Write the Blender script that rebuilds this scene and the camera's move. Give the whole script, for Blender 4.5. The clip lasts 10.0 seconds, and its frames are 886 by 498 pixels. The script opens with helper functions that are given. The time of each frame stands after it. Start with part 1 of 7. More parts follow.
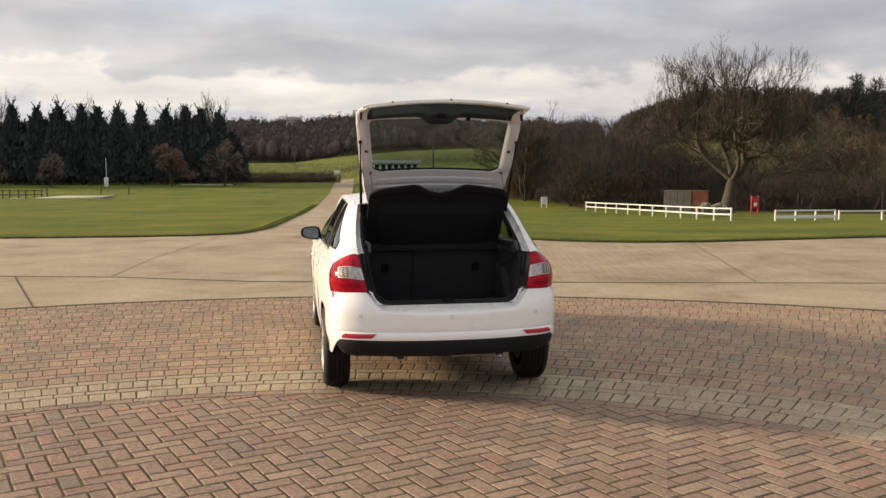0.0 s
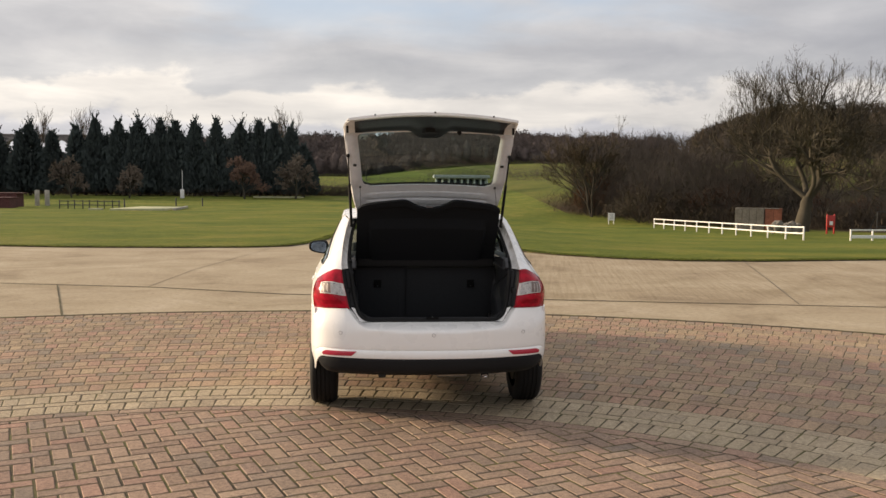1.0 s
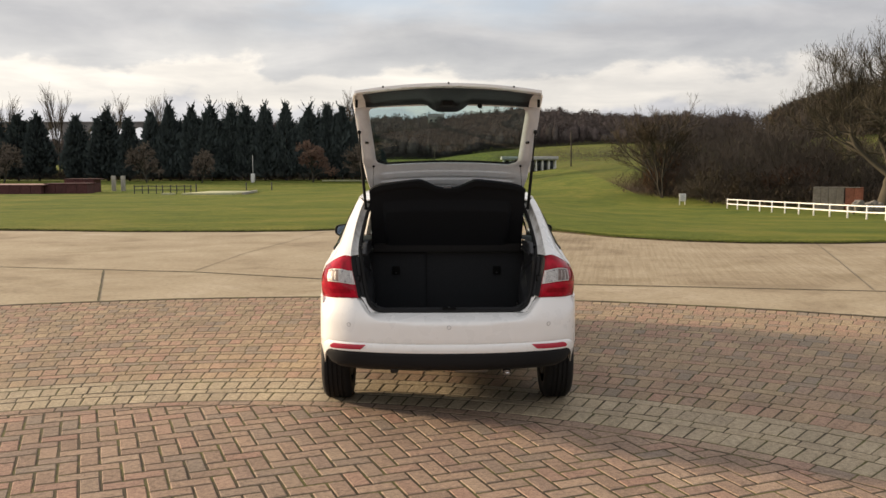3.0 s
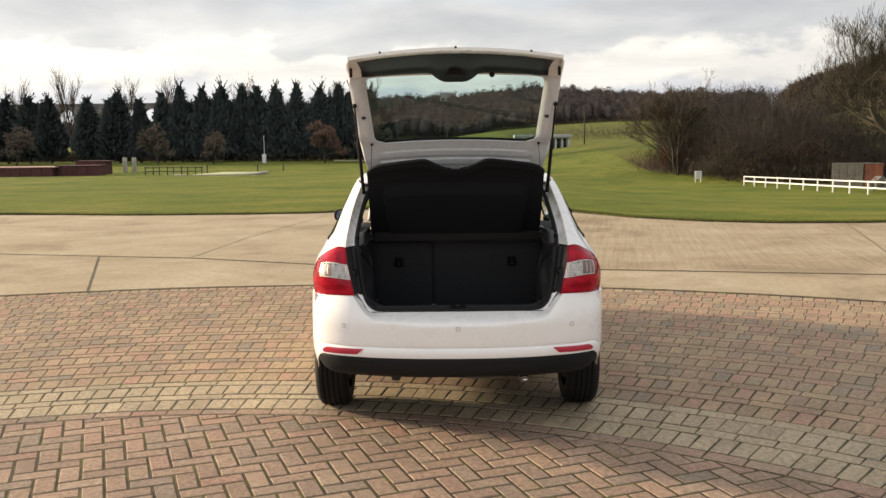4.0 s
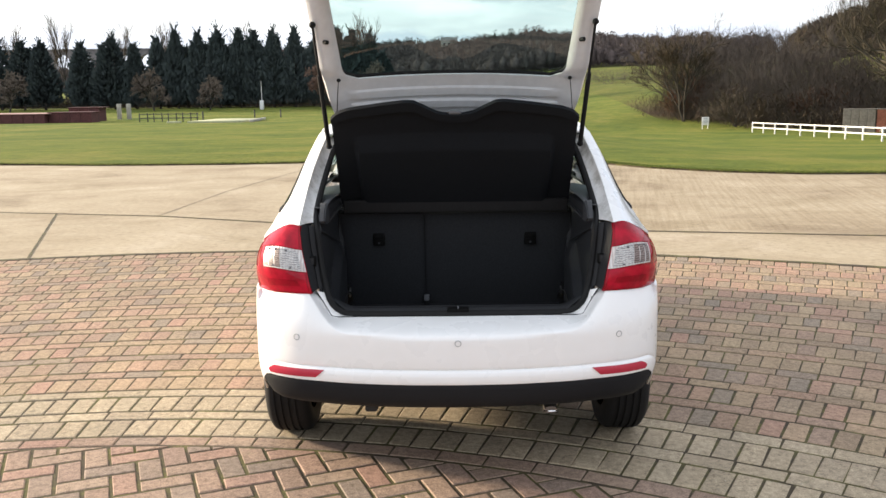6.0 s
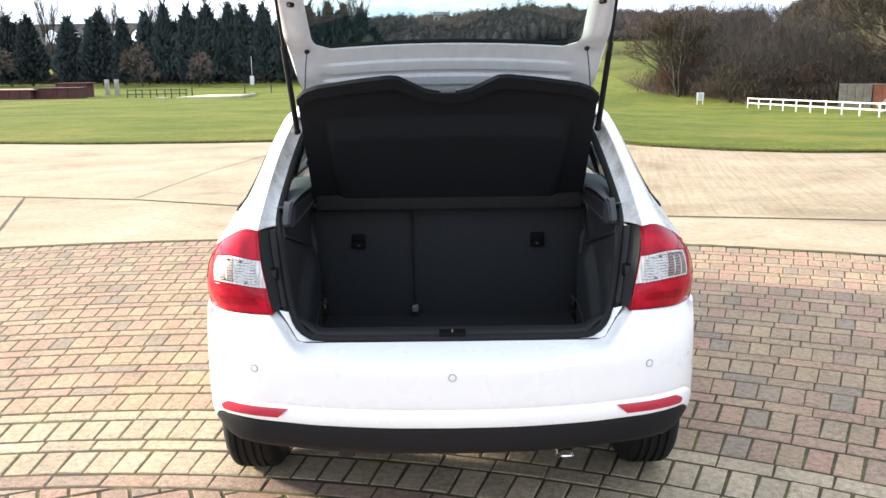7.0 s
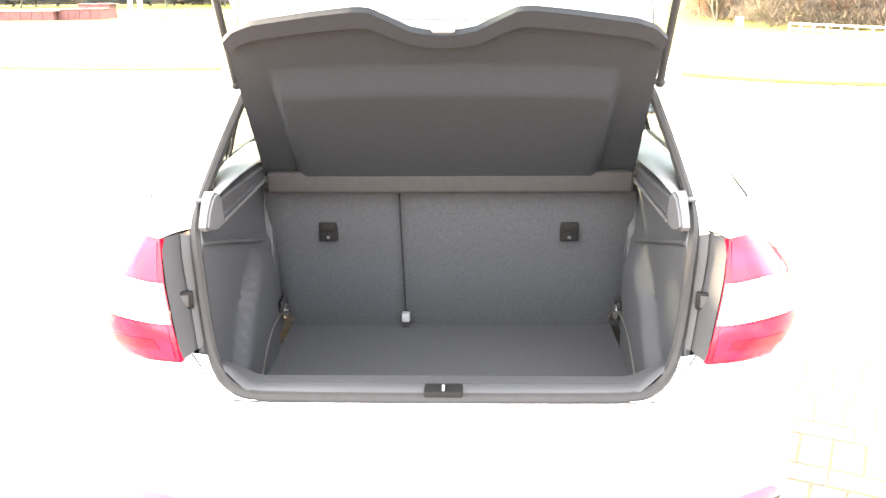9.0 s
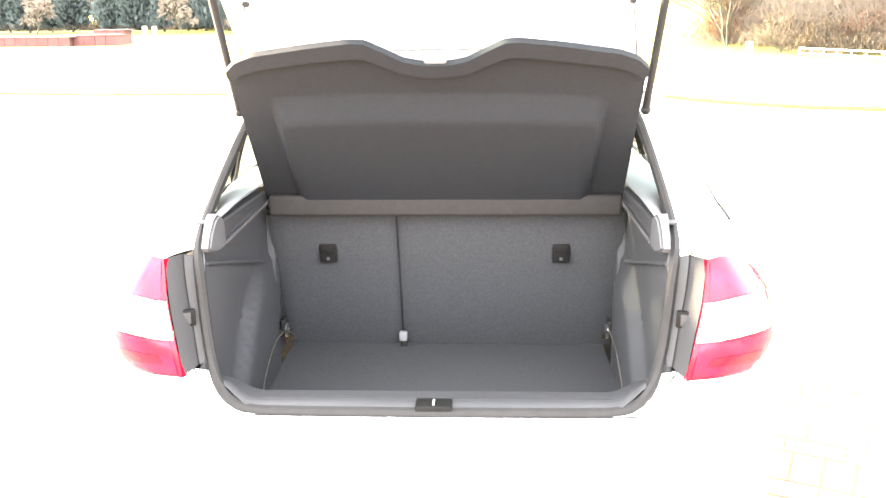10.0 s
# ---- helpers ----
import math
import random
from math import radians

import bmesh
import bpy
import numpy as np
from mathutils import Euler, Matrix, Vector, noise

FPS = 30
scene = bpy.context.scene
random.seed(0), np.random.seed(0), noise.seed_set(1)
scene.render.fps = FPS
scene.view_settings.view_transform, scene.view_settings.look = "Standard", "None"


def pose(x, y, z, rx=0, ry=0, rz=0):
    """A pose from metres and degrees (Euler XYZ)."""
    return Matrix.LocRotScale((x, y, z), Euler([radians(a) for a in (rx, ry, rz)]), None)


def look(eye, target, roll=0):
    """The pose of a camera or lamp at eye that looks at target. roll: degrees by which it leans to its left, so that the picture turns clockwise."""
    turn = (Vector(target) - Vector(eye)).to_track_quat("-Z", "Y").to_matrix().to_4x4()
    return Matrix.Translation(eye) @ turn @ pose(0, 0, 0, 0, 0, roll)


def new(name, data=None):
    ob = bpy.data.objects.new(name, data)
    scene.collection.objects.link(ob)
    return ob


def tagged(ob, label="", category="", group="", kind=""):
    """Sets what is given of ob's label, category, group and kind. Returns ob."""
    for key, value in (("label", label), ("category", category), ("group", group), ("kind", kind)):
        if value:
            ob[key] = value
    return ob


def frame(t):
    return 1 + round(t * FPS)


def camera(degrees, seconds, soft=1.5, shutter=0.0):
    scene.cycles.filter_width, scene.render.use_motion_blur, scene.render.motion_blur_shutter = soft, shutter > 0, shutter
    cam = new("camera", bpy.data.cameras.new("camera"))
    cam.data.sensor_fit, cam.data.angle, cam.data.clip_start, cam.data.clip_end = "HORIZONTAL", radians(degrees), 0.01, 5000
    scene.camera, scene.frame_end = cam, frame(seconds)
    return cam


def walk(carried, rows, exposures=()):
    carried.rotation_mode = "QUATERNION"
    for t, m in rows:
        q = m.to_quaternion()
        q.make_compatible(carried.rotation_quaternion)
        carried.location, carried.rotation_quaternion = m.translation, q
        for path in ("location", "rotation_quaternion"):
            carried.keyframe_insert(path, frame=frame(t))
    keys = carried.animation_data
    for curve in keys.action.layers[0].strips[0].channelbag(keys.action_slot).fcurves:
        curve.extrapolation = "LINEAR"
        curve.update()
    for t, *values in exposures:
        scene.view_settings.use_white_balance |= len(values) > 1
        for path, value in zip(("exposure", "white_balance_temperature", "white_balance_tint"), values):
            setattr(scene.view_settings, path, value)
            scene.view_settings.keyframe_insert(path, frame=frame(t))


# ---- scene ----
cam = camera(53.4, 10.0)
PATH = [
    (0, (-1.075, -5.854, 1.644), (-0.736, -3.892, 1.463), -0.0),
    (0.5, (-0.743, -5.785, 1.64), (-0.491, -3.808, 1.48), -0.1),
    (1, (-0.468, -5.778, 1.647), (-0.288, -3.792, 1.498), 0.5),
    (1.5, (-0.215, -5.758, 1.648), (-0.088, -3.768, 1.49), 0.9),
    (2, (-0.132, -5.72, 1.654), (-0.053, -3.728, 1.487), -0.0),
    (2.5, (-0.117, -5.613, 1.636), (-0.081, -3.621, 1.461), -0.3),
    (2.7, (-0.104, -5.498, 1.625), (-0.08, -3.506, 1.446), -0.1),
    (3.8, (-0.074, -4.709, 1.618), (-0.067, -2.722, 1.39), -0.5),
    (4, (-0.057, -4.592, 1.613), (-0.065, -2.606, 1.377), -0.6),
    (4.5, (-0.05, -4.246, 1.584), (-0.08, -2.263, 1.319), -0.9),
    (5, (-0.059, -3.885, 1.585), (-0.077, -1.909, 1.277), -0.9),
    (5.5, (-0.036, -3.517, 1.577), (-0.055, -1.545, 1.245), -0.7),
    (7, (-0.029, -2.525, 1.562), (-0.025, -0.567, 1.154), -0.7),
    (7.5, (0.032, -2.228, 1.57), (0.008, -0.275, 1.137), -0.9),
    (8, (0.048, -1.971, 1.562), (-0.002, -0.025, 1.1), -0.7),
    (8.5, (0.053, -1.674, 1.568), (0.001, 0.257, 1.049), -0.45),
    (9, (0.059, -1.583, 1.572), (0.0, 0.333, 1.002), -0.5),
    (9.5, (0.062, -1.561, 1.57), (-0.002, 0.35, 0.983), -0.65),
    (10, (0.108, -1.669, 1.589), (0.024, 0.261, 1.071), -0.6),
]
# the phone brightens and cools its picture as the dark boot fills it
EXPOSURES = [(0.0, 0.36, 6900, 12), (2.7, 0.38, 6900, 11), (4.0, 0.68, 6900, 9), (4.5, 0.73, 6800, 9), (5.0, 0.84, 6700, 9), (5.5, 0.98, 6450, 9), (7.0, 1.66, 5800, 7), (7.5, 2.0, 5700, 7), (8.0, 2.42, 5800, 9),
             (8.3, 3.0, 6200, 10), (8.5, 4.0, 6500, 10), (9.0, 5.25, 7000, 10), (9.5, 5.5, 7000, 10), (10.0, 5.35, 7000, 10)]
walk(cam, [(t, look(eye, target, roll)) for t, eye, target, roll in PATH], EXPOSURES)

# ---- sky and sun: a low hazy winter sun from the car's left front, broken grey cloud ----
SUN_AZ, SUN_EL = radians(-68.5), radians(13.5)      # azimuth from +y, clockwise to the right
world = bpy.data.worlds.new("sky")
scene.world = world
world.use_nodes = True


def wire(tree, kind, **inputs):
    """Adds a node; keyword values fill sockets by name (spaces as underscores)."""
    n = tree.nodes.new(kind)
    for key, val in inputs.items():
        sock = n.inputs[key.replace("_", " ")] if not key.startswith("i") or not key[1:].isdigit() else n.inputs[int(key[1:])]
        if isinstance(val, bpy.types.NodeSocket):
            tree.links.new(val, sock)
        else:
            sock.default_value = val
    return n


def ramp(tree, fac, stops, interp="LINEAR"):
    n = tree.nodes.new("ShaderNodeValToRGB")
    n.color_ramp.interpolation = interp
    els = n.color_ramp.elements
    while len(els) < len(stops):
        els.new(0.5)
    for e, (pos, col) in zip(els, stops):
        e.position = pos
        e.color = (*col, 1) if len(col) == 3 else col
    if fac is not None:
        tree.links.new(fac, n.inputs[0])
    return n.outputs[0]


def math_node(tree, op, a, b=0.0, c=0.0, clamp=False):
    n = tree.nodes.new("ShaderNodeMath")
    n.operation, n.use_clamp = op, clamp
    for i, v in enumerate((a, b, c)):
        if isinstance(v, bpy.types.NodeSocket):
            tree.links.new(v, n.inputs[i])
        else:
            n.inputs[i].default_value = v
    return n.outputs[0]


def mix(tree, fac, a, b, blend="MIX"):
    n = tree.nodes.new("ShaderNodeMix")
    n.data_type, n.blend_type = "RGBA", blend
    for sock, v in ((n.inputs[0], fac), (n.inputs[6], a), (n.inputs[7], b)):
        if isinstance(v, bpy.types.NodeSocket):
            tree.links.new(v, sock)
        elif sock == n.inputs[0]:
            sock.default_value = v
        else:
            sock.default_value = (*v, 1)
    return n.outputs[2]


def build_sky():
    nt = world.node_tree
    nt.nodes.clear()
    sky = nt.nodes.new("ShaderNodeTexSky")
    sky.sky_type, sky.sun_disc = "NISHITA", False
    sky.sun_elevation, sky.sun_rotation = SUN_EL, SUN_AZ
    co = nt.nodes.new("ShaderNodeTexCoord")
    sep = wire(nt, "ShaderNodeSeparateXYZ", Vector=co.outputs["Generated"])
    up = sep.outputs[2]
    # cloud layer: the direction laid on a flat sheet overhead, stretched sideways low down
    flat = math_node(nt, "ADD", math_node(nt, "MAXIMUM", up, 0.0), 0.11)
    px = math_node(nt, "DIVIDE", sep.outputs[0], flat)
    py = math_node(nt, "DIVIDE", sep.outputs[1], flat)
    deck = wire(nt, "ShaderNodeCombineXYZ", X=px, Y=py, Z=2.3)
    ring = wire(nt, "ShaderNodeMapping", Vector=co.outputs["Generated"], Scale=(1.0, 1.0, 2.6))
    lump = wire(nt, "ShaderNodeTexNoise", Vector=ring.outputs[0], Scale=4.6, Detail=7.0, Roughness=0.58, Distortion=0.35).outputs[0]
    heap = wire(nt, "ShaderNodeMapping", Vector=co.outputs["Generated"], Scale=(1.0, 1.0, 1.7))
    puff = wire(nt, "ShaderNodeTexNoise", Vector=heap.outputs[0], Scale=9.0, Detail=8.0, Roughness=0.56, Distortion=0.25).outputs[0]
    # ragged lower edge of the grey deck over a pale band
    ragged = math_node(nt, "ADD", up, math_node(nt, "ADD", math_node(nt, "MULTIPLY", math_node(nt, "SUBTRACT", lump, 0.5), 0.06), math_node(nt, "MULTIPLY", math_node(nt, "SUBTRACT", puff, 0.5), 0.085)))
    band = ramp(nt, ragged, [(0.0, (0.44, 0.455, 0.50)), (0.058, (0.46, 0.475, 0.52)), (0.068, (0.60, 0.594, 0.586)), (0.102, (0.665, 0.652, 0.635)), (0.110, (0.48, 0.495, 0.52)),
                             (0.15, (0.42, 0.435, 0.47)), (0.21, (0.53, 0.545, 0.575)), (0.4, (0.55, 0.56, 0.585)), (1.0, (0.52, 0.53, 0.565))])
    tone = wire(nt, "ShaderNodeTexNoise", Vector=deck.outputs[0], Scale=1.3, Detail=7.0, Roughness=0.55, Distortion=0.3).outputs[0]
    shade = ramp(nt, tone, [(0.3, (0.84, 0.85, 0.87)), (0.5, (1.0, 1.0, 1.0)), (0.7, (1.22, 1.2, 1.17))])
    cloud = mix(nt, 1.0, band, shade, "MULTIPLY")
    # brighter towards the veiled sun
    cloud = mix(nt, 1.0, cloud, ramp(nt, math_node(nt, "ADD", math_node(nt, "MULTIPLY", sep.outputs[0], 0.5), 0.5), [(0.2, (1.22, 1.20, 1.165)), (0.5, (0.99, 0.99, 0.98)), (0.75, (0.83, 0.84, 0.86)), (1.0, (0.84, 0.85, 0.88))]), "MULTIPLY")
    clear = mix(nt, 0.6, mix(nt, 1.0, sky.outputs[0], (0.10, 0.10, 0.10), "MULTIPLY"), (0.50, 0.60, 0.76))
    gap = ramp(nt, wire(nt, "ShaderNodeTexNoise", Vector=deck.outputs[0], Scale=0.7, Detail=5.0, Roughness=0.5).outputs[0], [(0.52, (0, 0, 0)), (0.66, (0.8, 0.8, 0.8))], "EASE")
    high = ramp(nt, up, [(0.13, (0, 0, 0)), (0.19, (1, 1, 1))])
    final = mix(nt, math_node(nt, "MULTIPLY", gap, high), cloud, clear)
    bg = wire(nt, "ShaderNodeBackground", Color=final, Strength=SKY)
    out = nt.nodes.new("ShaderNodeOutputWorld")
    nt.links.new(bg.outputs[0], out.inputs[0])


SKY = 1.0
build_sky()
sun = new("sun", bpy.data.lights.new("sun", "SUN"))
sun.data.energy, sun.data.angle, sun.data.color = 5.15, radians(6), (1.0, 0.81, 0.58)
sun.matrix_world = look((0, 0, 40), (-40 * math.sin(SUN_AZ) * math.cos(SUN_EL), -40 * math.cos(SUN_AZ) * math.cos(SUN_EL), 40 - 40 * math.sin(SUN_EL)))

# ---- materials ----
def material(name, build, **start):
    m = bpy.data.materials.new(name)
    m.use_nodes = True
    t = m.node_tree
    b = t.nodes["Principled BSDF"]
    for key, val in start.items():
        b.inputs[key.replace("_", " ")].default_value = (*val, 1) if isinstance(val, tuple) else val
    if build:
        build(t, b)
    return m


def coords(t, scale=(1, 1, 1)):
    co = t.nodes.new("ShaderNodeTexCoord")
    mp = t.nodes.new("ShaderNodeMapping")
    mp.inputs["Scale"].default_value = scale
    t.links.new(co.outputs["Object"], mp.inputs[0])
    return mp.outputs[0]


def world_coords(t, scale=(1, 1, 1)):
    ge = t.nodes.new("ShaderNodeNewGeometry")
    mp = t.nodes.new("ShaderNodeMapping")
    mp.inputs["Scale"].default_value = scale
    t.links.new(ge.outputs["Position"], mp.inputs[0])
    return mp.outputs[0]


def noise_tex(t, vec, scale, detail=4.0, rough=0.55, dist=0.0):
    return wire(t, "ShaderNodeTexNoise", Vector=vec, Scale=scale, Detail=detail, Roughness=rough, Distortion=dist).outputs[0]


def bump(t, b, height, strength=0.3, distance=0.01):
    n = wire(t, "ShaderNodeBump", Strength=strength, Distance=distance, Height=height)
    t.links.new(n.outputs[0], b.inputs["Normal"])


def random_of(t, island=False):
    if island:
        return t.nodes.new("ShaderNodeNewGeometry").outputs["Random Per Island"]
    return t.nodes.new("ShaderNodeObjectInfo").outputs["Random"]


def brick_mat(name, cols, island):
    def build(t, b):
        r = random_of(t, island)
        base = ramp(t, r, [(i / max(1, len(cols) - 1), c) for i, c in enumerate(cols)])
        v = world_coords(t)
        fine = ramp(t, noise_tex(t, v, 210, 3, 0.7), [(0.32, (0.58, 0.57, 0.55)), (0.5, (0.98, 0.98, 0.98)), (0.68, (1.34, 1.34, 1.33))])
        fine = mix(t, 1.0, fine, ramp(t, noise_tex(t, v, 34, 5, 0.7), [(0.3, (0.62, 0.61, 0.60)), (0.5, (1, 1, 1)), (0.7, (1.3, 1.3, 1.3))]), "MULTIPLY")
        patch = ramp(t, noise_tex(t, v, 2.2, 5), [(0.3, (0.84, 0.84, 0.82)), (0.7, (1.14, 1.12, 1.08))])
        col = mix(t, 1.0, mix(t, 1.0, base, fine, "MULTIPLY"), patch, "MULTIPLY")
        moss = ramp(t, noise_tex(t, v, 9, 6, 0.65), [(0.62, (0, 0, 0)), (0.8, (0.5, 0.5, 0.5))])
        col = mix(t, moss, col, (0.13, 0.13, 0.06))
        # pale lichen dots
        dots = ramp(t, noise_tex(t, v, 55, 2), [(0.70, (0, 0, 0)), (0.76, (0.6, 0.6, 0.6))])
        t.links.new(mix(t, dots, col, (0.44, 0.42, 0.36)), b.inputs["Base Color"])
        bump(t, b, noise_tex(t, v, 120, 5, 0.75), 0.7, 0.004)
    return material(name, build, Roughness=0.85, Specular_IOR_Level=0.25)


RINGS = [(0.345, 0.259, 0.176), (0.300, 0.221, 0.156), (0.375, 0.286, 0.190), (0.350, 0.230, 0.170), (0.262, 0.213, 0.168), (0.360, 0.267, 0.178), (0.372, 0.234, 0.178), (0.305, 0.224, 0.160)]
PALE = [(0.407, 0.333, 0.24), (0.363, 0.298, 0.213), (0.432, 0.358, 0.261), (0.334, 0.273, 0.201), (0.397, 0.323, 0.23)]
REDS = [(0.30, 0.213, 0.163), (0.262, 0.187, 0.146), (0.335, 0.238, 0.180), (0.24, 0.190, 0.155), (0.325, 0.205, 0.162), (0.35, 0.262, 0.198), (0.285, 0.205, 0.16)]
M_RING, M_PALE, M_RED = (brick_mat(n, c, False) for n, c in (("sett", RINGS), ("pale_sett", PALE), ("red_block", REDS)))
M_RING_I, M_PALE_I, M_RED_I = (brick_mat(n, c, True) for n, c in (("sett_far", RINGS), ("pale_sett_far", PALE), ("red_block_far", REDS)))


def _joint(t, b):
    v = world_coords(t)
    col = mix(t, ramp(t, noise_tex(t, v, 3.5, 5, 0.7), [(0.46, (0, 0, 0)), (0.60, (1, 1, 1))]), ramp(t, noise_tex(t, v, 60, 5, 0.75), [(0.35, (0.030, 0.021, 0.011)), (0.65, (0.066, 0.048, 0.025))]), ramp(t, noise_tex(t, v, 80, 5, 0.75), [(0.35, (0.045, 0.042, 0.012)), (0.65, (0.14, 0.125, 0.032))]))
    t.links.new(col, b.inputs["Base Color"])
    bump(t, b, noise_tex(t, v, 120), 0.6, 0.004)


M_JOINT = material("joint_sand_moss", _joint, Roughness=0.95)


def _concrete(t, b):
    v = world_coords(t)
    col = ramp(t, noise_tex(t, v, 0.55, 7, 0.62, 0.4), [(0.34, (0.27, 0.21, 0.14)), (0.46, (0.36, 0.29, 0.20)), (0.56, (0.385, 0.315, 0.22)), (0.68, (0.44, 0.365, 0.27))])
    spots = ramp(t, noise_tex(t, v, 14, 5, 0.7), [(0.3, (0.70, 0.69, 0.67)), (0.45, (0.96, 0.96, 0.95)), (0.65, (1.10, 1.10, 1.09))])
    grit = ramp(t, noise_tex(t, v, 140, 3), [(0.3, (0.84, 0.84, 0.84)), (0.7, (1.13, 1.13, 1.13))])
    # tamped ridges in one bay, their fine shadows put into the colour
    sep = wire(t, "ShaderNodeSeparateXYZ", Vector=v)
    across = math_node(t, "SUBTRACT", math_node(t, "MULTIPLY", sep.outputs[0], 20.0), math_node(t, "MULTIPLY", sep.outputs[1], 4.1))
    along = math_node(t, "ADD", math_node(t, "MULTIPLY", sep.outputs[0], 0.10), math_node(t, "MULTIPLY", sep.outputs[1], 0.5))
    wv = noise_tex(t, wire(t, "ShaderNodeCombineXYZ", X=across, Y=along).outputs[0], 1.0, 3, 0.6)
    wv = ramp(t, wv, [(0.42, (0, 0, 0)), (0.62, (1, 1, 1))])
    sep = wire(t, "ShaderNodeSeparateXYZ", Vector=v)
    inside = math_node(t, "MULTIPLY", math_node(t, "GREATER_THAN", sep.outputs[0], 0.8), math_node(t, "GREATER_THAN", sep.outputs[1], 6.5))
    ridge_shade = mix(t, math_node(t, "MULTIPLY", inside, math_node(t, "POWER", wv, 1.0)), (1, 1, 1), (0.84, 0.82, 0.78))
    col = mix(t, 1.0, mix(t, 1.0, mix(t, 1.0, col, spots, "MULTIPLY"), grit, "MULTIPLY"), ridge_shade, "MULTIPLY")
    stain = ramp(t, noise_tex(t, world_coords(t, (0.6, 1.0, 1)), 1.1, 7, 0.66, 0.8), [(0.34, (0.84, 0.82, 0.78)), (0.48, (1.0, 1.0, 1.0)), (0.66, (1.05, 1.05, 1.05))])
    col = mix(t, 1.0, col, stain, "MULTIPLY")
    t.links.new(col, b.inputs["Base Color"])
    bump(t, b, noise_tex(t, v, 90, 5, 0.7), 0.35, 0.004)


M_CONCRETE = material("worn_concrete", _concrete, Roughness=0.88, Specular_IOR_Level=0.25)
M_SEAM = material("filled_seam", None, Base_Color=(0.16, 0.125, 0.085), Roughness=0.9)


def _grass(t, b):
    v = world_coords(t)
    col = ramp(t, noise_tex(t, v, 0.16, 6, 0.6, 0.6), [(0.3, (0.088, 0.125, 0.030)), (0.5, (0.140, 0.164, 0.036)), (0.7, (0.202, 0.197, 0.055))])
    streak = ramp(t, noise_tex(t, world_coords(t, (0.05, 0.55, 1)), 1.0, 5, 0.6), [(0.3, (0.90, 0.92, 0.9)), (0.7, (1.1, 1.07, 1.05))])
    tuft = ramp(t, noise_tex(t, v, 9, 5, 0.7), [(0.28, (0.6, 0.62, 0.6)), (0.72, (1.32, 1.3, 1.25))])
    mottle = ramp(t, noise_tex(t, v, 1.1, 6, 0.7, 0.5), [(0.3, (0.74, 0.80, 0.78)), (0.5, (1, 1, 1)), (0.7, (1.30, 1.18, 1.12))])
    col = mix(t, 1.0, mix(t, 1.0, mix(t, 1.0, col, streak, "MULTIPLY"), mottle, "MULTIPLY"), tuft, "MULTIPLY")
    # leaf litter under the wood
    sep = wire(t, "ShaderNodeSeparateXYZ", Vector=v)
    inside = math_node(t, "ADD", math_node(t, "ADD", sep.outputs[1], math_node(t, "MULTIPLY", sep.outputs[0], 1.3)), math_node(t, "MULTIPLY", noise_tex(t, v, 0.3, 4), 8.0))
    wood = math_node(t, "MULTIPLY", ramp(t, math_node(t, "DIVIDE", inside, 200.0), [(0.60, (0, 0, 0)), (0.64, (1, 1, 1))]), math_node(t, "GREATER_THAN", sep.outputs[0], 22.0))
    fade = ramp(t, math_node(t, "DIVIDE", sep.outputs[1], 200.0), [(0.48, (1, 1, 1)), (0.56, (0.25, 0.25, 0.25))])
    col = mix(t, math_node(t, "MULTIPLY", wood, fade), col, (0.06, 0.042, 0.026))
    t.links.new(col, b.inputs["Base Color"])
    bump(t, b, noise_tex(t, v, 30, 5, 0.8), 0.8, 0.05)


M_GRASS = material("winter_grass", _grass, Roughness=1.0, Specular_IOR_Level=0.08)


def leafy(name, cols, island=True, rough=0.8, soft=False):
    def build(t, b):
        base = ramp(t, random_of(t, island), [(i / (len(cols) - 1), c) for i, c in enumerate(cols)])
        v = world_coords(t)
        col = mix(t, 1.0, base, ramp(t, noise_tex(t, v, 0.5, 4), [(0.3, (0.7, 0.7, 0.7)), (0.7, (1.25, 1.25, 1.25))]), "MULTIPLY")
        t.links.new(col, b.inputs["Base Color"])
        if name.startswith("far_"):
            grain = ramp(t, noise_tex(t, world_coords(t, (1.0, 1.0, 0.45)), 0.9, 5, 0.75), [(0.3, (0.80, 0.80, 0.80)), (0.7, (1.18, 1.18, 1.18))])
            t.links.new(mix(t, 1.0, col, grain, "MULTIPLY"), b.inputs["Base Color"])
        if soft:
            # fine foliage: the many leaves in one face share their light
            n = t.nodes.new("ShaderNodeVectorMath")
            n.operation = "MULTIPLY_ADD"
            t.links.new(t.nodes.new("ShaderNodeNewGeometry").outputs["Normal"], n.inputs[0])
            n.inputs[1].default_value, n.inputs[2].default_value = (0.14, 0.14, 0.14), (-0.15, -0.55, 0.6)
            unit = t.nodes.new("ShaderNodeVectorMath")
            unit.operation = "NORMALIZE"
            t.links.new(n.outputs[0], unit.inputs[0])
            t.links.new(unit.outputs[0], b.inputs["Normal"])
    return material(name, build, Roughness=rough, Specular_IOR_Level=0.15)


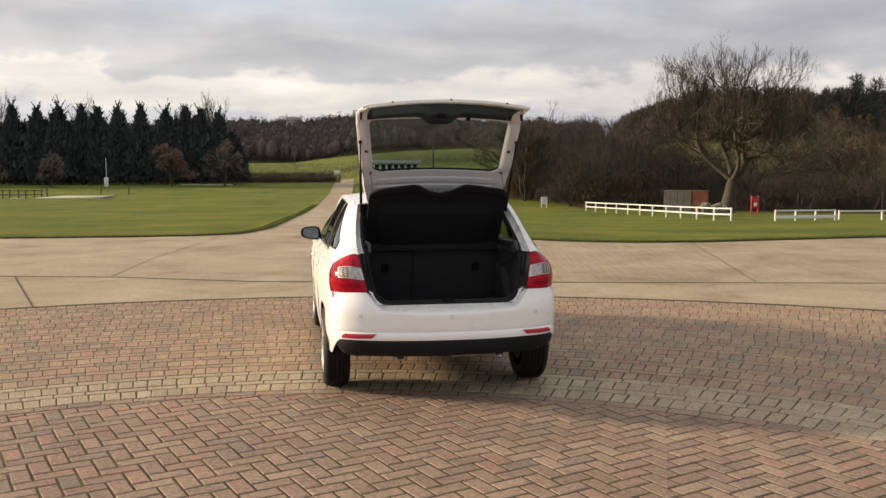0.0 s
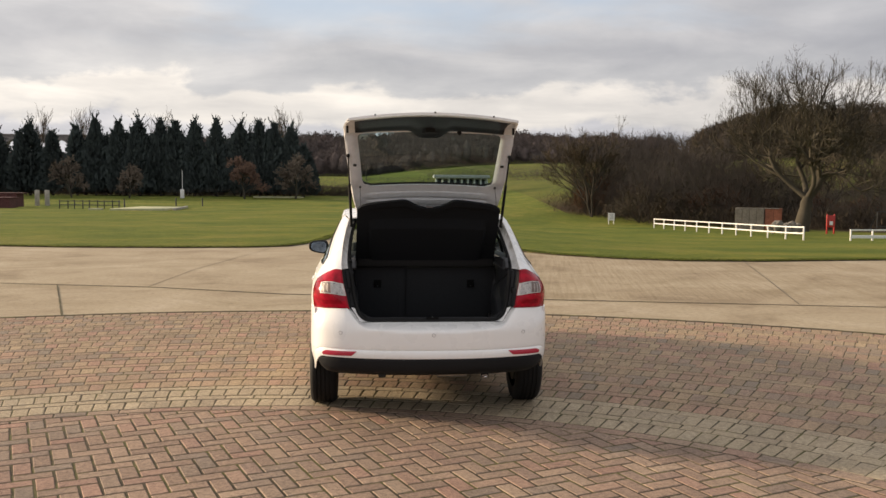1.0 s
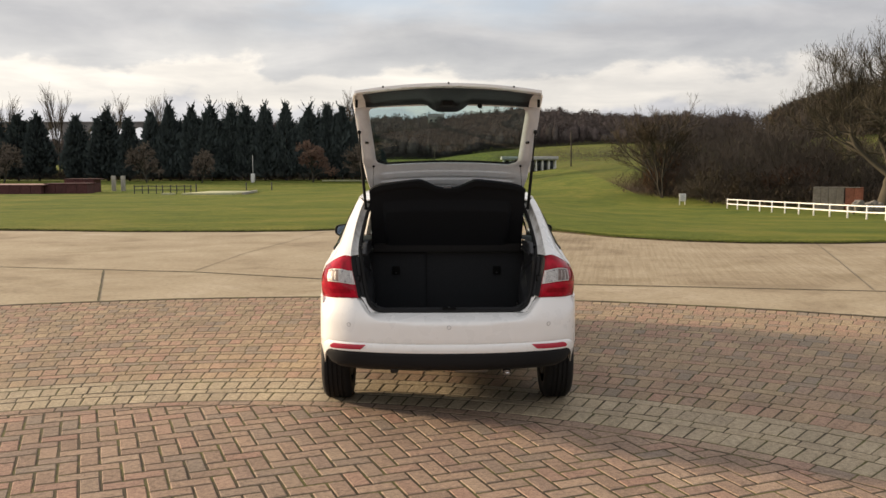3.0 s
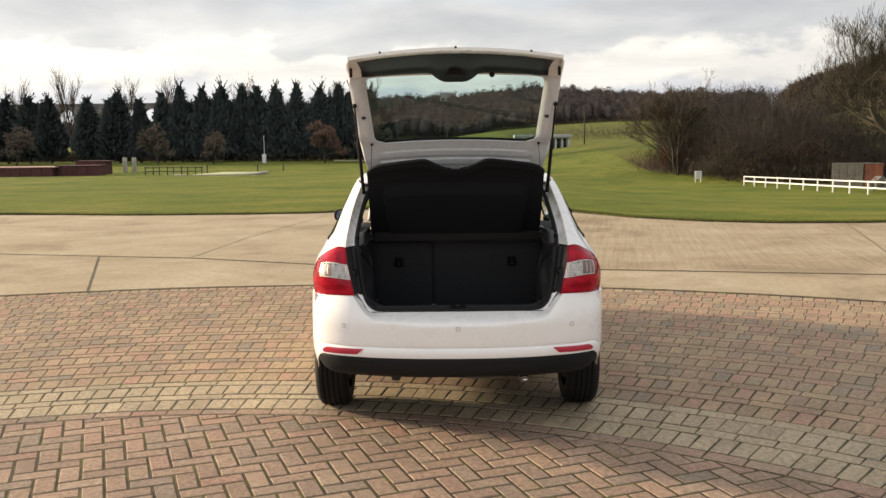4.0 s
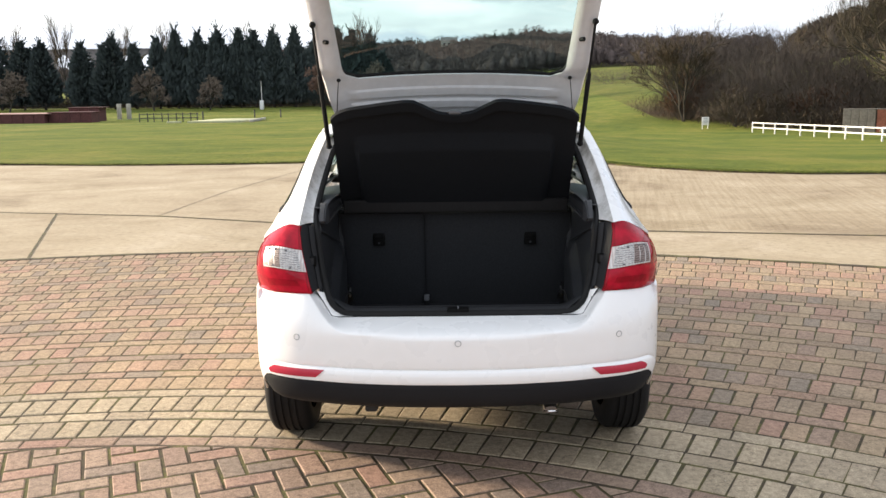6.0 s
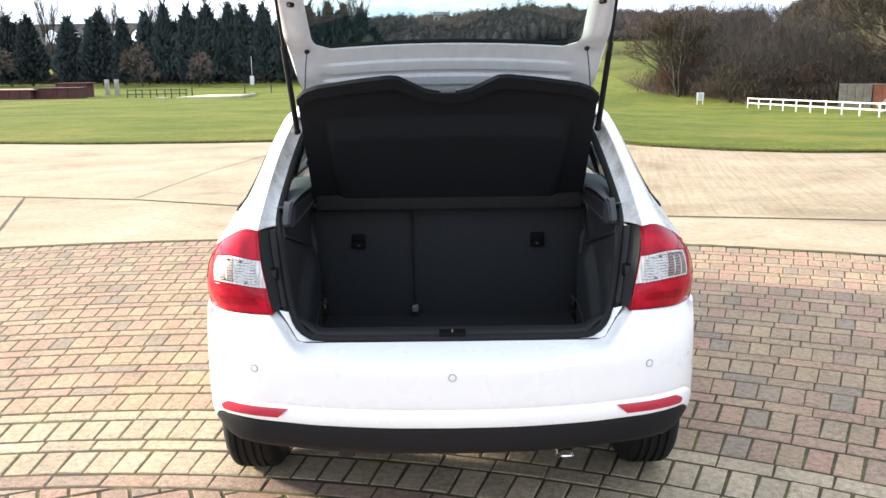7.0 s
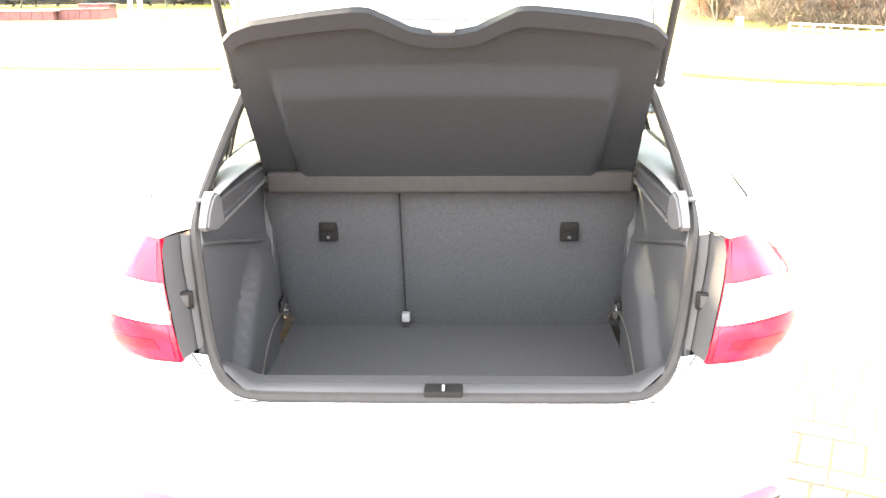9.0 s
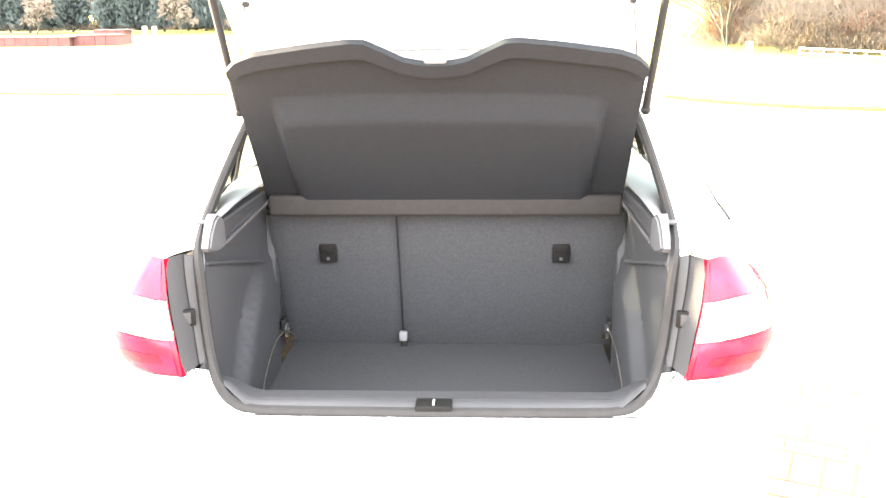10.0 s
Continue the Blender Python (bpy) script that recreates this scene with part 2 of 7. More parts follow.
M_BLADES = leafy("grass_blades", [(0.07, 0.10, 0.014), (0.11, 0.14, 0.02), (0.16, 0.16, 0.035)], soft=True)
M_CONIFER = leafy("conifer_foliage", [(0.056, 0.073, 0.073), (0.066, 0.084, 0.081), (0.075, 0.095, 0.086)], soft=True)
M_BARK = leafy("bark", [(0.055, 0.049, 0.041), (0.072, 0.064, 0.052)], False, 0.9)
M_TWIG = leafy("bare_twigs", [(0.076, 0.060, 0.045), (0.100, 0.074, 0.052), (0.082, 0.072, 0.050)], True, 0.9)
M_TWIG_RED = leafy("russet_twigs", [(0.125, 0.066, 0.042), (0.16, 0.080, 0.046), (0.11, 0.066, 0.044)], True, 0.9)
M_TWIG_PALE = leafy("pale_twigs", [(0.078, 0.066, 0.050), (0.098, 0.083, 0.058), (0.070, 0.060, 0.046)], True, 0.9)
M_OAKBARK = leafy("oak_bark", [(0.062, 0.055, 0.044), (0.080, 0.070, 0.054)], False, 0.95)
M_TWIG_BUFF = leafy("buff_twigs", [(0.17, 0.138, 0.11), (0.21, 0.168, 0.128), (0.15, 0.125, 0.10)], True, 0.9, True)
M_TWIG_RUST = leafy("rust_twigs", [(0.20, 0.125, 0.092), (0.24, 0.146, 0.104), (0.17, 0.115, 0.09)], True, 0.9, True)
# far wood: distance haze is mixed into these paler, violet-brown tones
M_HILLWOOD = leafy("far_bare_wood", [(0.112, 0.090, 0.085), (0.124, 0.096, 0.088), (0.104, 0.086, 0.080), (0.100, 0.086, 0.077)], True, 0.95, True)
M_HILLEVER = leafy("far_evergreens", [(0.054, 0.064, 0.056), (0.068, 0.078, 0.066)], True, 0.95, True)
M_THICKET = leafy("thicket_stems", [(0.088, 0.070, 0.056), (0.112, 0.086, 0.066), (0.094, 0.080, 0.064), (0.125, 0.090, 0.064)], True, 0.95, True)


def speckled(name, col, spread=0.15, scale=40, rough=0.6, metallic=0.0, relief=0.0, big=1.2, gloss=0.4):
    def build(t, b):
        v = coords(t)
        lo, hi = 1 - spread, 1 + spread
        n = mix(t, 1.0, ramp(t, noise_tex(t, v, scale, 4), [(0.3, (lo,) * 3), (0.7, (hi,) * 3)]),
                ramp(t, noise_tex(t, v, big, 4), [(0.3, (lo,) * 3), (0.7, (hi,) * 3)]), "MULTIPLY")
        t.links.new(mix(t, 1.0, col, n, "MULTIPLY"), b.inputs["Base Color"])
        if relief:
            bump(t, b, noise_tex(t, v, scale * 2, 4, 0.7), relief, 0.002)
    return material(name, build, Roughness=rough, Metallic=metallic, Specular_IOR_Level=gloss)


def _paint(t, b):
    v = coords(t)
    dirt = ramp(t, noise_tex(t, v, 3.0, 6, 0.65), [(0.4, (0.87, 0.868, 0.865)), (0.75, (0.83, 0.822, 0.81))])
    t.links.new(dirt, b.inputs["Base Color"])
    t.links.new(ramp(t, noise_tex(t, v, 6, 5), [(0.3, (0.22,) * 3), (0.7, (0.36,) * 3)]), b.inputs["Roughness"])


M_PAINT = material("white_car_paint", _paint, Coat_Weight=0.5, Coat_Roughness=0.08)


def _jamb(t, b):
    v = coords(t)
    grime = ramp(t, noise_tex(t, v, 11, 7, 0.75), [(0.42, (0.74, 0.735, 0.73)), (0.56, (0.55, 0.54, 0.52)), (0.72, (0.20, 0.185, 0.16))])
    t.links.new(grime, b.inputs["Base Color"])


M_JAMB = material("grimy_white_jamb", _jamb, Roughness=0.45)
M_INNER = speckled("white_inner_panel", (0.62, 0.625, 0.64), 0.05, 30, 0.38)
M_BLACK = speckled("deep_black_plastic", (0.0035, 0.0035, 0.0035), 0.1, 60, 0.7, gloss=0.12)
M_PLASTIC = speckled("black_textured_plastic", (0.0095, 0.0107, 0.0134), 0.2, 300, 0.6, relief=0.25, gloss=0.25)
M_TRIM = speckled("dark_grey_trim", (0.0275, 0.029, 0.0325), 0.15, 300, 0.6, relief=0.3, gloss=0.3)
M_SILL = speckled("grey_sill_plastic", (0.021, 0.022, 0.0245), 0.12, 300, 0.5, relief=0.2, gloss=0.35)
M_CAP = speckled("grey_cap_plastic", (0.050, 0.052, 0.057), 0.1, 200, 0.55, gloss=0.3)
M_SENSOR = speckled("grey_sensor_gap", (0.30, 0.30, 0.31), 0.08, 200, 0.5)
M_STRIP = speckled("dark_lamp_strip", (0.022, 0.0225, 0.0245), 0.12, 200, 0.65, gloss=0.25)
M_TRIM_MID = speckled("mid_grey_trim", (0.05, 0.05, 0.052), 0.12, 200, 0.6, gloss=0.3)
M_TRIM_PALE = speckled("pale_grey_trim", (0.12, 0.125, 0.135), 0.1, 200, 0.5)
M_CARPET = speckled("charcoal_carpet", (0.032, 0.0335, 0.037), 0.13, 140, 0.95, relief=0.35, big=330, gloss=0.1)
M_SHELF = speckled("shelf_felt", (0.0118, 0.0134, 0.0162), 0.09, 350, 0.9, relief=0.3, big=90, gloss=0.15)
M_FRONT = speckled("brown_grey_felt", (0.0170, 0.0162, 0.0164), 0.10, 300, 0.85, relief=0.25, big=70, gloss=0.15)
M_RUBBER = speckled("rubber", (0.009, 0.009, 0.0095), 0.2, 60, 0.7, gloss=0.25)
M_STEEL = speckled("steel", (0.55, 0.55, 0.55), 0.1, 60, 0.3, 1.0)
M_ALLOY = speckled("alloy_wheel", (0.45, 0.46, 0.48), 0.1, 40, 0.35, 0.9)
M_CHROME = material("chrome", None, Base_Color=(0.8, 0.8, 0.8), Metallic=1.0, Roughness=0.12)
M_MIRROR = material("mirror_glass", None, Base_Color=(0.24, 0.26, 0.28), Metallic=1.0, Roughness=0.05)
M_UNDER = speckled("underbody", (0.035, 0.033, 0.030), 0.3, 20, 0.85)


def red_lens(name, col, rough):
    """Moulded red plastic over a faceted reflector: soft darker patches."""
    def build(t, b):
        v = coords(t)
        n = ramp(t, noise_tex(t, v, 19, 3), [(0.36, (0.62,) * 3), (0.60, (1.0,) * 3)])
        t.links.new(mix(t, 1.0, col, n, "MULTIPLY"), b.inputs["Base Color"])
    return material(name, build, Roughness=rough, Specular_IOR_Level=0.24)


M_LAMPRED = red_lens("red_lens", (0.45, 0.006, 0.026), 0.10)
M_LAMPDARK = red_lens("dark_red_lens", (0.31, 0.003, 0.011), 0.10)
M_LAMPDEEP = red_lens("deep_red_lens", (0.33, 0.003, 0.016), 0.15)
M_REFLECTOR = material("red_reflector", None, Base_Color=(0.45, 0.03, 0.06), Roughness=0.2)


def _clearlens(t, b):
    v = coords(t)
    wv = wire(t, "ShaderNodeTexWave", Vector=v, Scale=26.0, Distortion=5.0, Detail=4.0).outputs[1]
    patch = ramp(t, noise_tex(t, v, 22, 2), [(0.36, (0.8, 0.76, 0.75)), (0.56, (1, 1, 1))])
    t.links.new(mix(t, 1.0, patch, ramp(t, wv, [(0.0, (0.50, 0.46, 0.45)), (0.4, (0.60, 0.575, 0.56)), (1.0, (0.68, 0.67, 0.655))]), "MULTIPLY"), b.inputs["Base Color"])
    bump(t, b, wv, 0.3, 0.004)


def fluted(name, lo, hi):
    def build(t, b):
        v = coords(t, (1, 1, 1))
        wv = wire(t, "ShaderNodeTexWave", Vector=v, Scale=40.0, Distortion=5.0, Detail=3.0, Detail_Scale=2.5)
        wv.bands_direction = "Z"
        t.links.new(ramp(t, wv.outputs[1], [(0.1, lo), (0.7, hi)]), b.inputs["Base Color"])
    return material(name, build, Roughness=0.38, Metallic=0.1)


M_CHAMBER = fluted("clear_chamber", (0.22, 0.215, 0.215), (0.50, 0.50, 0.495))
M_AMBER = fluted("amber_chamber", (0.06, 0.042, 0.036), (0.26, 0.20, 0.18))
M_CLEARLENS = material("clear_fluted_lens", _clearlens, Roughness=0.35, Metallic=0.1, Coat_Weight=0.05)


def glass(name, tint, rough=0.0):
    m = bpy.data.materials.new(name)
    m.use_nodes = True
    t = m.node_tree
    t.nodes.remove(t.nodes["Principled BSDF"])
    tr = wire(t, "ShaderNodeBsdfTransparent", Color=(*tint, 1))
    gl = wire(t, "ShaderNodeBsdfGlossy", Color=(0.9, 0.95, 0.95, 1), Roughness=rough)
    facing = t.nodes.new("ShaderNodeLayerWeight")
    facing.inputs[0].default_value = 0.5
    gloss = math_node(t, "ADD", math_node(t, "MULTIPLY", math_node(t, "POWER", facing.outputs["Facing"], 4.5), 0.8), 0.04)
    mx = t.nodes.new("ShaderNodeMixShader")
    t.links.new(gloss, mx.inputs[0])
    t.links.new(tr.outputs[0], mx.inputs[1])
    t.links.new(gl.outputs[0], mx.inputs[2])
    t.links.new(mx.outputs[0], t.nodes["Material Output"].inputs[0])
    return m


M_GLASS = glass("green_tinted_glass", (0.77, 0.86, 0.85))
M_GLASS_DARK = glass("dark_tinted_glass", (0.66, 0.72, 0.71))
M_WHITEWOOD = speckled("white_fence_paint", (0.75, 0.75, 0.73), 0.08, 20, 0.6)
M_GREYBOARD = speckled("grey_board", (0.17, 0.155, 0.135), 0.2, 8, 0.85)
M_REDBOARD = speckled("red_brown_board", (0.23, 0.085, 0.055), 0.2, 8, 0.8)
M_MAROON = speckled("maroon_board", (0.085, 0.03, 0.03), 0.25, 6, 0.8)
M_PINK = speckled("faded_pink_top", (0.42, 0.26, 0.23), 0.15, 4, 0.8)
M_REDPAINT = speckled("red_paint", (0.40, 0.035, 0.03), 0.1, 10, 0.5)
M_SIGNWHITE = speckled("white_board", (0.72, 0.72, 0.72), 0.05, 10, 0.5)
M_GREYBAR = speckled("grey_print", (0.25, 0.26, 0.28), 0.05, 10, 0.6)
M_DARKMETAL = speckled("dark_metal", (0.05, 0.05, 0.052), 0.2, 10, 0.6)
M_PALEMAT = speckled("pale_cricket_mat", (0.42, 0.42, 0.26), 0.15, 6, 0.9)
M_STONE = speckled("pale_stone", (0.36, 0.34, 0.30), 0.15, 3, 0.85)
M_VIADUCT = speckled("viaduct_stone", (0.22, 0.20, 0.19), 0.12, 0.2, 0.9, big=0.05)
M_ROOFING = speckled("grey_roofing", (0.40, 0.40, 0.40), 0.1, 2, 0.7)
M_CABIN = speckled("white_render", (0.62, 0.62, 0.60), 0.08, 2, 0.8)
M_PANE = material("dark_pane", None, Base_Color=(0.03, 0.035, 0.04), Roughness=0.1)

# ---- mesh tools ----
def link_mesh(name, bm, mat, smooth=35.0):
    me = bpy.data.meshes.new(name)
    bm.normal_update()
    bm.to_mesh(me)
    bm.free()
    for m in mat if isinstance(mat, (list, tuple)) else [mat]:
        me.materials.append(m)
    if smooth:
        me.polygons.foreach_set("use_smooth", [True] * len(me.polygons))
        me.set_sharp_from_angle(angle=radians(smooth))
    return new(name, me)


def part(name, bm, mat, parent, label="", smooth=35.0):
    ob = link_mesh(name, bm, mat, smooth)
    ob.parent = parent
    return tagged(ob, label=label)


def thing(name, bm, mat, label, category, group="", kind="", smooth=35.0):
    return tagged(link_mesh(name, bm, mat, smooth), label, category, group, kind)


def holder(name, at, label, category, group="", kind=""):
    ob = new(name)
    ob.location = at
    ob.empty_display_size = 0.2
    bpy.context.view_layer.update()
    return tagged(ob, label, category, group, kind)


def box(bm, c, size, bevel=0.0, rot=None, segments=2):
    m = Matrix.Translation(c) @ (rot or Matrix.Identity(4)) @ Matrix.Diagonal((*size, 1))
    made = bmesh.ops.create_cube(bm, size=1.0, matrix=m)
    if bevel:
        edges = {e for v in made["verts"] for e in v.link_edges}
        bmesh.ops.bevel(bm, geom=list(edges), offset=bevel, segments=segments, profile=0.5, affect="EDGES", clamp_overlap=True)
    return bm


def rod(bm, a, b, r, r2=None, seg=12):
    a, b = Vector(a), Vector(b)
    d = b - a
    m = Matrix.Translation((a + b) / 2) @ d.to_track_quat("Z", "Y").to_matrix().to_4x4()
    bmesh.ops.create_cone(bm, cap_ends=True, segments=seg, radius1=r, radius2=r if r2 is None else r2, depth=d.length, matrix=m)
    return bm


def tube(bm, pts, r, seg=8, closed=False, flat=1.0):
    """A round bar along a line of points."""
    pts = [Vector(p) for p in pts]
    n, rings = len(pts), []
    for i, p in enumerate(pts):
        a = pts[i - 1] if (i or closed) else p
        b = pts[(i + 1) % n] if (i < n - 1 or closed) else p
        q = (b - a).to_track_quat("Z", "Y")
        rings.append([bm.verts.new(p + q @ Vector((r * math.cos(t), flat * r * math.sin(t), 0))) for t in [2 * math.pi * k / seg for k in range(seg)]])
    for i in range(n if closed else n - 1):
        a, b = rings[i], rings[(i + 1) % n]
        for k in range(seg):
            bm.faces.new((a[k], a[(k + 1) % seg], b[(k + 1) % seg], b[k]))
    if not closed:
        bm.faces.new(rings[0][::-1])
        bm.faces.new(rings[-1])
    return bm


def sheet(bm, rows, thick=0.0, flip=False):
    """A surface through rows of points, with a thickness if one is given."""
    vs = [[bm.verts.new(p) for p in row] for row in rows]
    faces = []
    for a, b in zip(vs, vs[1:]):
        for i in range(len(a) - 1):
            q = (a[i], a[i + 1], b[i + 1], b[i])
            faces.append(bm.faces.new(q[::-1] if flip else q))
    if thick:
        bm.normal_update()
        bmesh.ops.solidify(bm, geom=faces, thickness=thick)
    return bm


def lerp(xs, ys, v):
    return float(np.interp(v, xs, ys))


def smoothstep(a, b, v):
    t = min(1.0, max(0.0, (v - a) / (b - a)))
    return t * t * (3 - 2 * t)


def resample(pts, n):
    """n points at even steps along a polyline."""
    p = np.array(pts, float)
    d = np.r_[0, np.cumsum(np.linalg.norm(np.diff(p, axis=0), axis=1))]
    s = np.linspace(0, d[-1], n)
    return [tuple(np.interp(v, d, p[:, k]) for k in range(p.shape[1])) for v in s]


def spline(pts, n):
    """n points on a smooth curve through the given ones."""
    p = [Vector(q) for q in pts]
    p = [p[0] * 2 - p[1]] + p + [p[-1] * 2 - p[-2]]
    out = []
    for i in range(1, len(p) - 2):
        for k in range(12):
            t = k / 12
            a, b, c, d = p[i - 1:i + 3]
            out.append(0.5 * ((2 * b) + (c - a) * t + (2 * a - 5 * b + 4 * c - d) * t * t + (3 * b - a - 3 * c + d) * t ** 3))
    out.append(p[-2])
    return [Vector(q) for q in resample(out, n)]


def mirrored(pts):
    return [(-p[0], p[1], p[2]) for p in pts]


def raw_mesh(name, verts, faces, mats, mat_ids=None, smooth=False):
    me = bpy.data.meshes.new(name)
    me.from_pydata(verts, [], faces)
    for m in mats if isinstance(mats, (list, tuple)) else [mats]:
        me.materials.append(m)
    if mat_ids is not None:
        me.polygons.foreach_set("material_index", mat_ids)
    if smooth:
        me.polygons.foreach_set("use_smooth", [True] * len(me.polygons))
    me.update()
    return me

# ---- ground ----
def height(x, y):
    """Lie of the land: level round the yard, falling gently away, a rise to the right, wooded hills behind."""
    left = lerp((17, 60, 105, 130, 160), (0, -1.0, -1.45, -0.85, -0.7), y)
    right = lerp((13.5, 50, 74, 88, 112), (0, -1.85, -2.3, -2.0, -1.5), y)
    w = smoothstep(3, 13, x)
    z = left * (1 - w) + right * w
    z += 3.7 * smoothstep(2, 34, x) * smoothstep(72, 142, y)
    z += lerp((0, 160, 215, 262, 330, 420, 500, 690, 1000, 2600), (0, 0, 0.4, 3.4, 6.6, 10.0, 14.5, 29.0, 33.0, 33.0), y) * (0.35 + 0.65 * smoothstep(-230, -60, x)) * (0.55 + 0.45 * smoothstep(-10, 90, x) + 0.45 * (1 - smoothstep(-10, 90, x)) * smoothstep(420, 640, y)) * lerp((-60, 30, 72, 110, 160), (1.0, 1.03, 1.14, 1.04, 0.92), x * 690 / max(y, 690) if y > 500 else 0)
    return z + 6.5 * smoothstep(88, 190, y) * (1 - smoothstep(210, 340, y)) * smoothstep(9, 42, x - 0.22 * y)


def build_land():
    radii = [0, 6, 12, 18, 24, 32, 40, 50, 60, 72, 86, 100, 115, 130, 150, 175, 200, 230, 260, 300, 340, 390, 450, 520, 620, 800, 1100, 1600, 2500]
    n = 96
    verts, faces = [(0, 8, -0.05)], []
    for r in radii[1:]:
        for k in range(n):
            a = 2 * math.pi * k / n
            x, y = r * math.sin(a), 8 + r * math.cos(a)
            near = 1 - smoothstep(10, 26, math.hypot(x, y - 4))
            verts.append((x, y, height(x, y) - 0.05 - 0.03 * near))
    for k in range(n):
        faces.append((0, 1 + (k + 1) % n, 1 + k))
    for i in range(len(radii) - 2):
        for k in range(n):
            a, b = 1 + i * n, 1 + (i + 1) * n
            faces.append((a + k, a + (k + 1) % n, b + (k + 1) % n, b + k))
    tagged(new("ground", raw_mesh("ground", verts, faces, M_GRASS, smooth=True)), "mown winter grass field reaching to wooded hills", "grass field", kind="structure")


build_land()

# the brick circle: an inner field of herringbone, rings of setts round it, concrete beyond
IN_C, IN_R, OUT_C, OUT_R = (-1.43, -4.18), 4.77, (-1.39, -6.73), 12.24


def ring_point(f, a, extra=0.0):
    """Place on the arc that lies the fraction f from the inner to the outer edge; a from +y, clockwise."""
    cx, cy, r = IN_C[0] + f * (OUT_C[0] - IN_C[0]), IN_C[1] + f * (OUT_C[1] - IN_C[1]), IN_R + f * (OUT_R - IN_R) + extra
    return cx + r * math.sin(a), cy + r * math.cos(a)


# edges of the turf, from left to right
LEFT_EDGE = [(-90, 23), (-40, 19), (-20, 17.8), (-10.8, 17.1), (-7.8, 16.4), (-5.0, 16.3), (-3.6, 16.45), (-2.95, 16.65), (-2.4, 17.0), (-2.0, 18.2), (-1.62, 20.4), (-1.17, 26.5), (-0.36, 37.3), (0.85, 58.5), (2.6, 87), (4.9, 123), (8.9, 181)]
RIGHT_EDGE = [(12.4, 181), (6.0, 98), (3.6, 44.8), (2.6, 26), (2.4, 18.0), (2.6, 16.6), (3.2, 15.6), (3.9, 14.4), (5.1, 13.3), (6.4, 12.75), (8.1, 12.6), (9.5, 12.8), (13, 13.2), (22, 14.2), (45, 16), (90, 20)]


def build_apron():
    """Concrete yard and the lane that leads off between the two fields, down to the land sheet below."""
    left = [tuple(p) for p in resample(LEFT_EDGE, 60)]
    right = [tuple(p) for p in resample(RIGHT_EDGE, 60)]
    arc = [ring_point(1.0, radians(a), 0.02) for a in np.linspace(179.5, -179.5, 140)]
    outline = left + right + [(90, -45), (-1.2, -45)] + arc + [(-1.6, -45), (-90, -45)]
    bm = bmesh.new()
    vs = [bm.verts.new((x, y, height(x, y) * 0.98)) for x, y in outline]
    f = bm.faces.new(vs)
    bmesh.ops.triangulate(bm, faces=[f])
    edges = [e for e in bm.edges if e.is_boundary]
    made = bmesh.ops.extrude_edge_only(bm, edges=edges)
    for v in made["geom"]:
        if isinstance(v, bmesh.types.BMVert):
            v.co.z -= 0.12
    bmesh.ops.recalc_face_normals(bm, faces=bm.faces)
    apron = thing("road", bm, M_CONCRETE, "worn pale concrete yard and lane between the fields", "concrete", kind="structure", smooth=0)
    # joints between the bays: thin dark seams lying on the concrete
    def seam(pts, w, mat=M_JOINT):
        bm = bmesh.new()
        pts = resample(pts, 24)
        rows = []
        for i, (x, y) in enumerate(pts):
            a, b = pts[max(0, i - 1)], pts[min(len(pts) - 1, i + 1)]
            d = Vector((b[0] - a[0], b[1] - a[1])).normalized()
            j = w * (0.7 + 0.6 * random.random())
            rows.append([(x - d.y * j, y + d.x * j, 0.004), (x + d.y * j, y - d.x * j, 0.004)])
        sheet(bm, rows)
        part("expansion_joint", bm, mat, apron, smooth=0)
    seam([(-40, 15.5), (-12, 9.95), (-7.18, 8.99), (-6.09, 8.68), (-5.27, 8.5), (-3.82, 8.18), (-2.6, 7.67), (-1.73, 7.25), (2.3, 6.5), (4.4, 6.08), (5.9, 5.78), (12, 4.6)], 0.026)
    seam([(-5.27, 8.50), (-4.69, 6.85), (-4.10, 5.16)], 0.012)
    seam([(-3.80, 8.2), (-3.6, 11.0), (-2.75, 16.2)], 0.008, M_SEAM)
    seam([(5.60, 5.95), (6.7, 9.3), (7.76, 12.6)], 0.007, M_SEAM)
    bm = bmesh.new()
    rows = [[(*ring_point(1.0, radians(a), e), 0.005) for e in (-0.03, 0.035 + 0.03 * random.random())] for a in np.linspace(-70, 70, 220)]
    sheet(bm, rows)
    part("mossy_joint", bm, M_JOINT, apron, smooth=0)


build_apron()

# ---- the car: tail at y = 0, nose at y = 4.3 ----
car = holder("car", (0, 0, 0), "white five-door hatchback with its tailgate raised and boot open", "car")


def plan_curve(half, deep, n=4.0, count=61, stop=1.0):
    """Tail or nose seen from above: a rounded box end, left to right, evenly spaced."""
    pts = []
    for k in range(-400, 401):
        a = k / 400 * math.pi / 2 * stop
        s, c = math.sin(a), math.cos(a)
        pts.append((math.copysign(half * abs(s) ** (2 / n), s), deep * (1 - abs(c) ** (2 / n))))
    return resample(pts, count)


def sweep(ctrl, n=25):
    """n points on a smooth curve that takes an equal share of them between each two given ones."""
    p = [Vector(q) for q in ctrl]
    p = [p[0] * 2 - p[1]] + p + [p[-1] * 2 - p[-2]]
    out = []
    for u in np.linspace(0, len(p) - 3, n):
        i = min(len(p) - 4, int(u))
        t = u - i
        a, b, c, d = p[i:i + 4]
        out.append(0.5 * ((2 * b) + (c - a) * t + (2 * a - 5 * b + 4 * c - d) * t * t + (3 * b - a - 3 * c + d) * t ** 3))
    return out


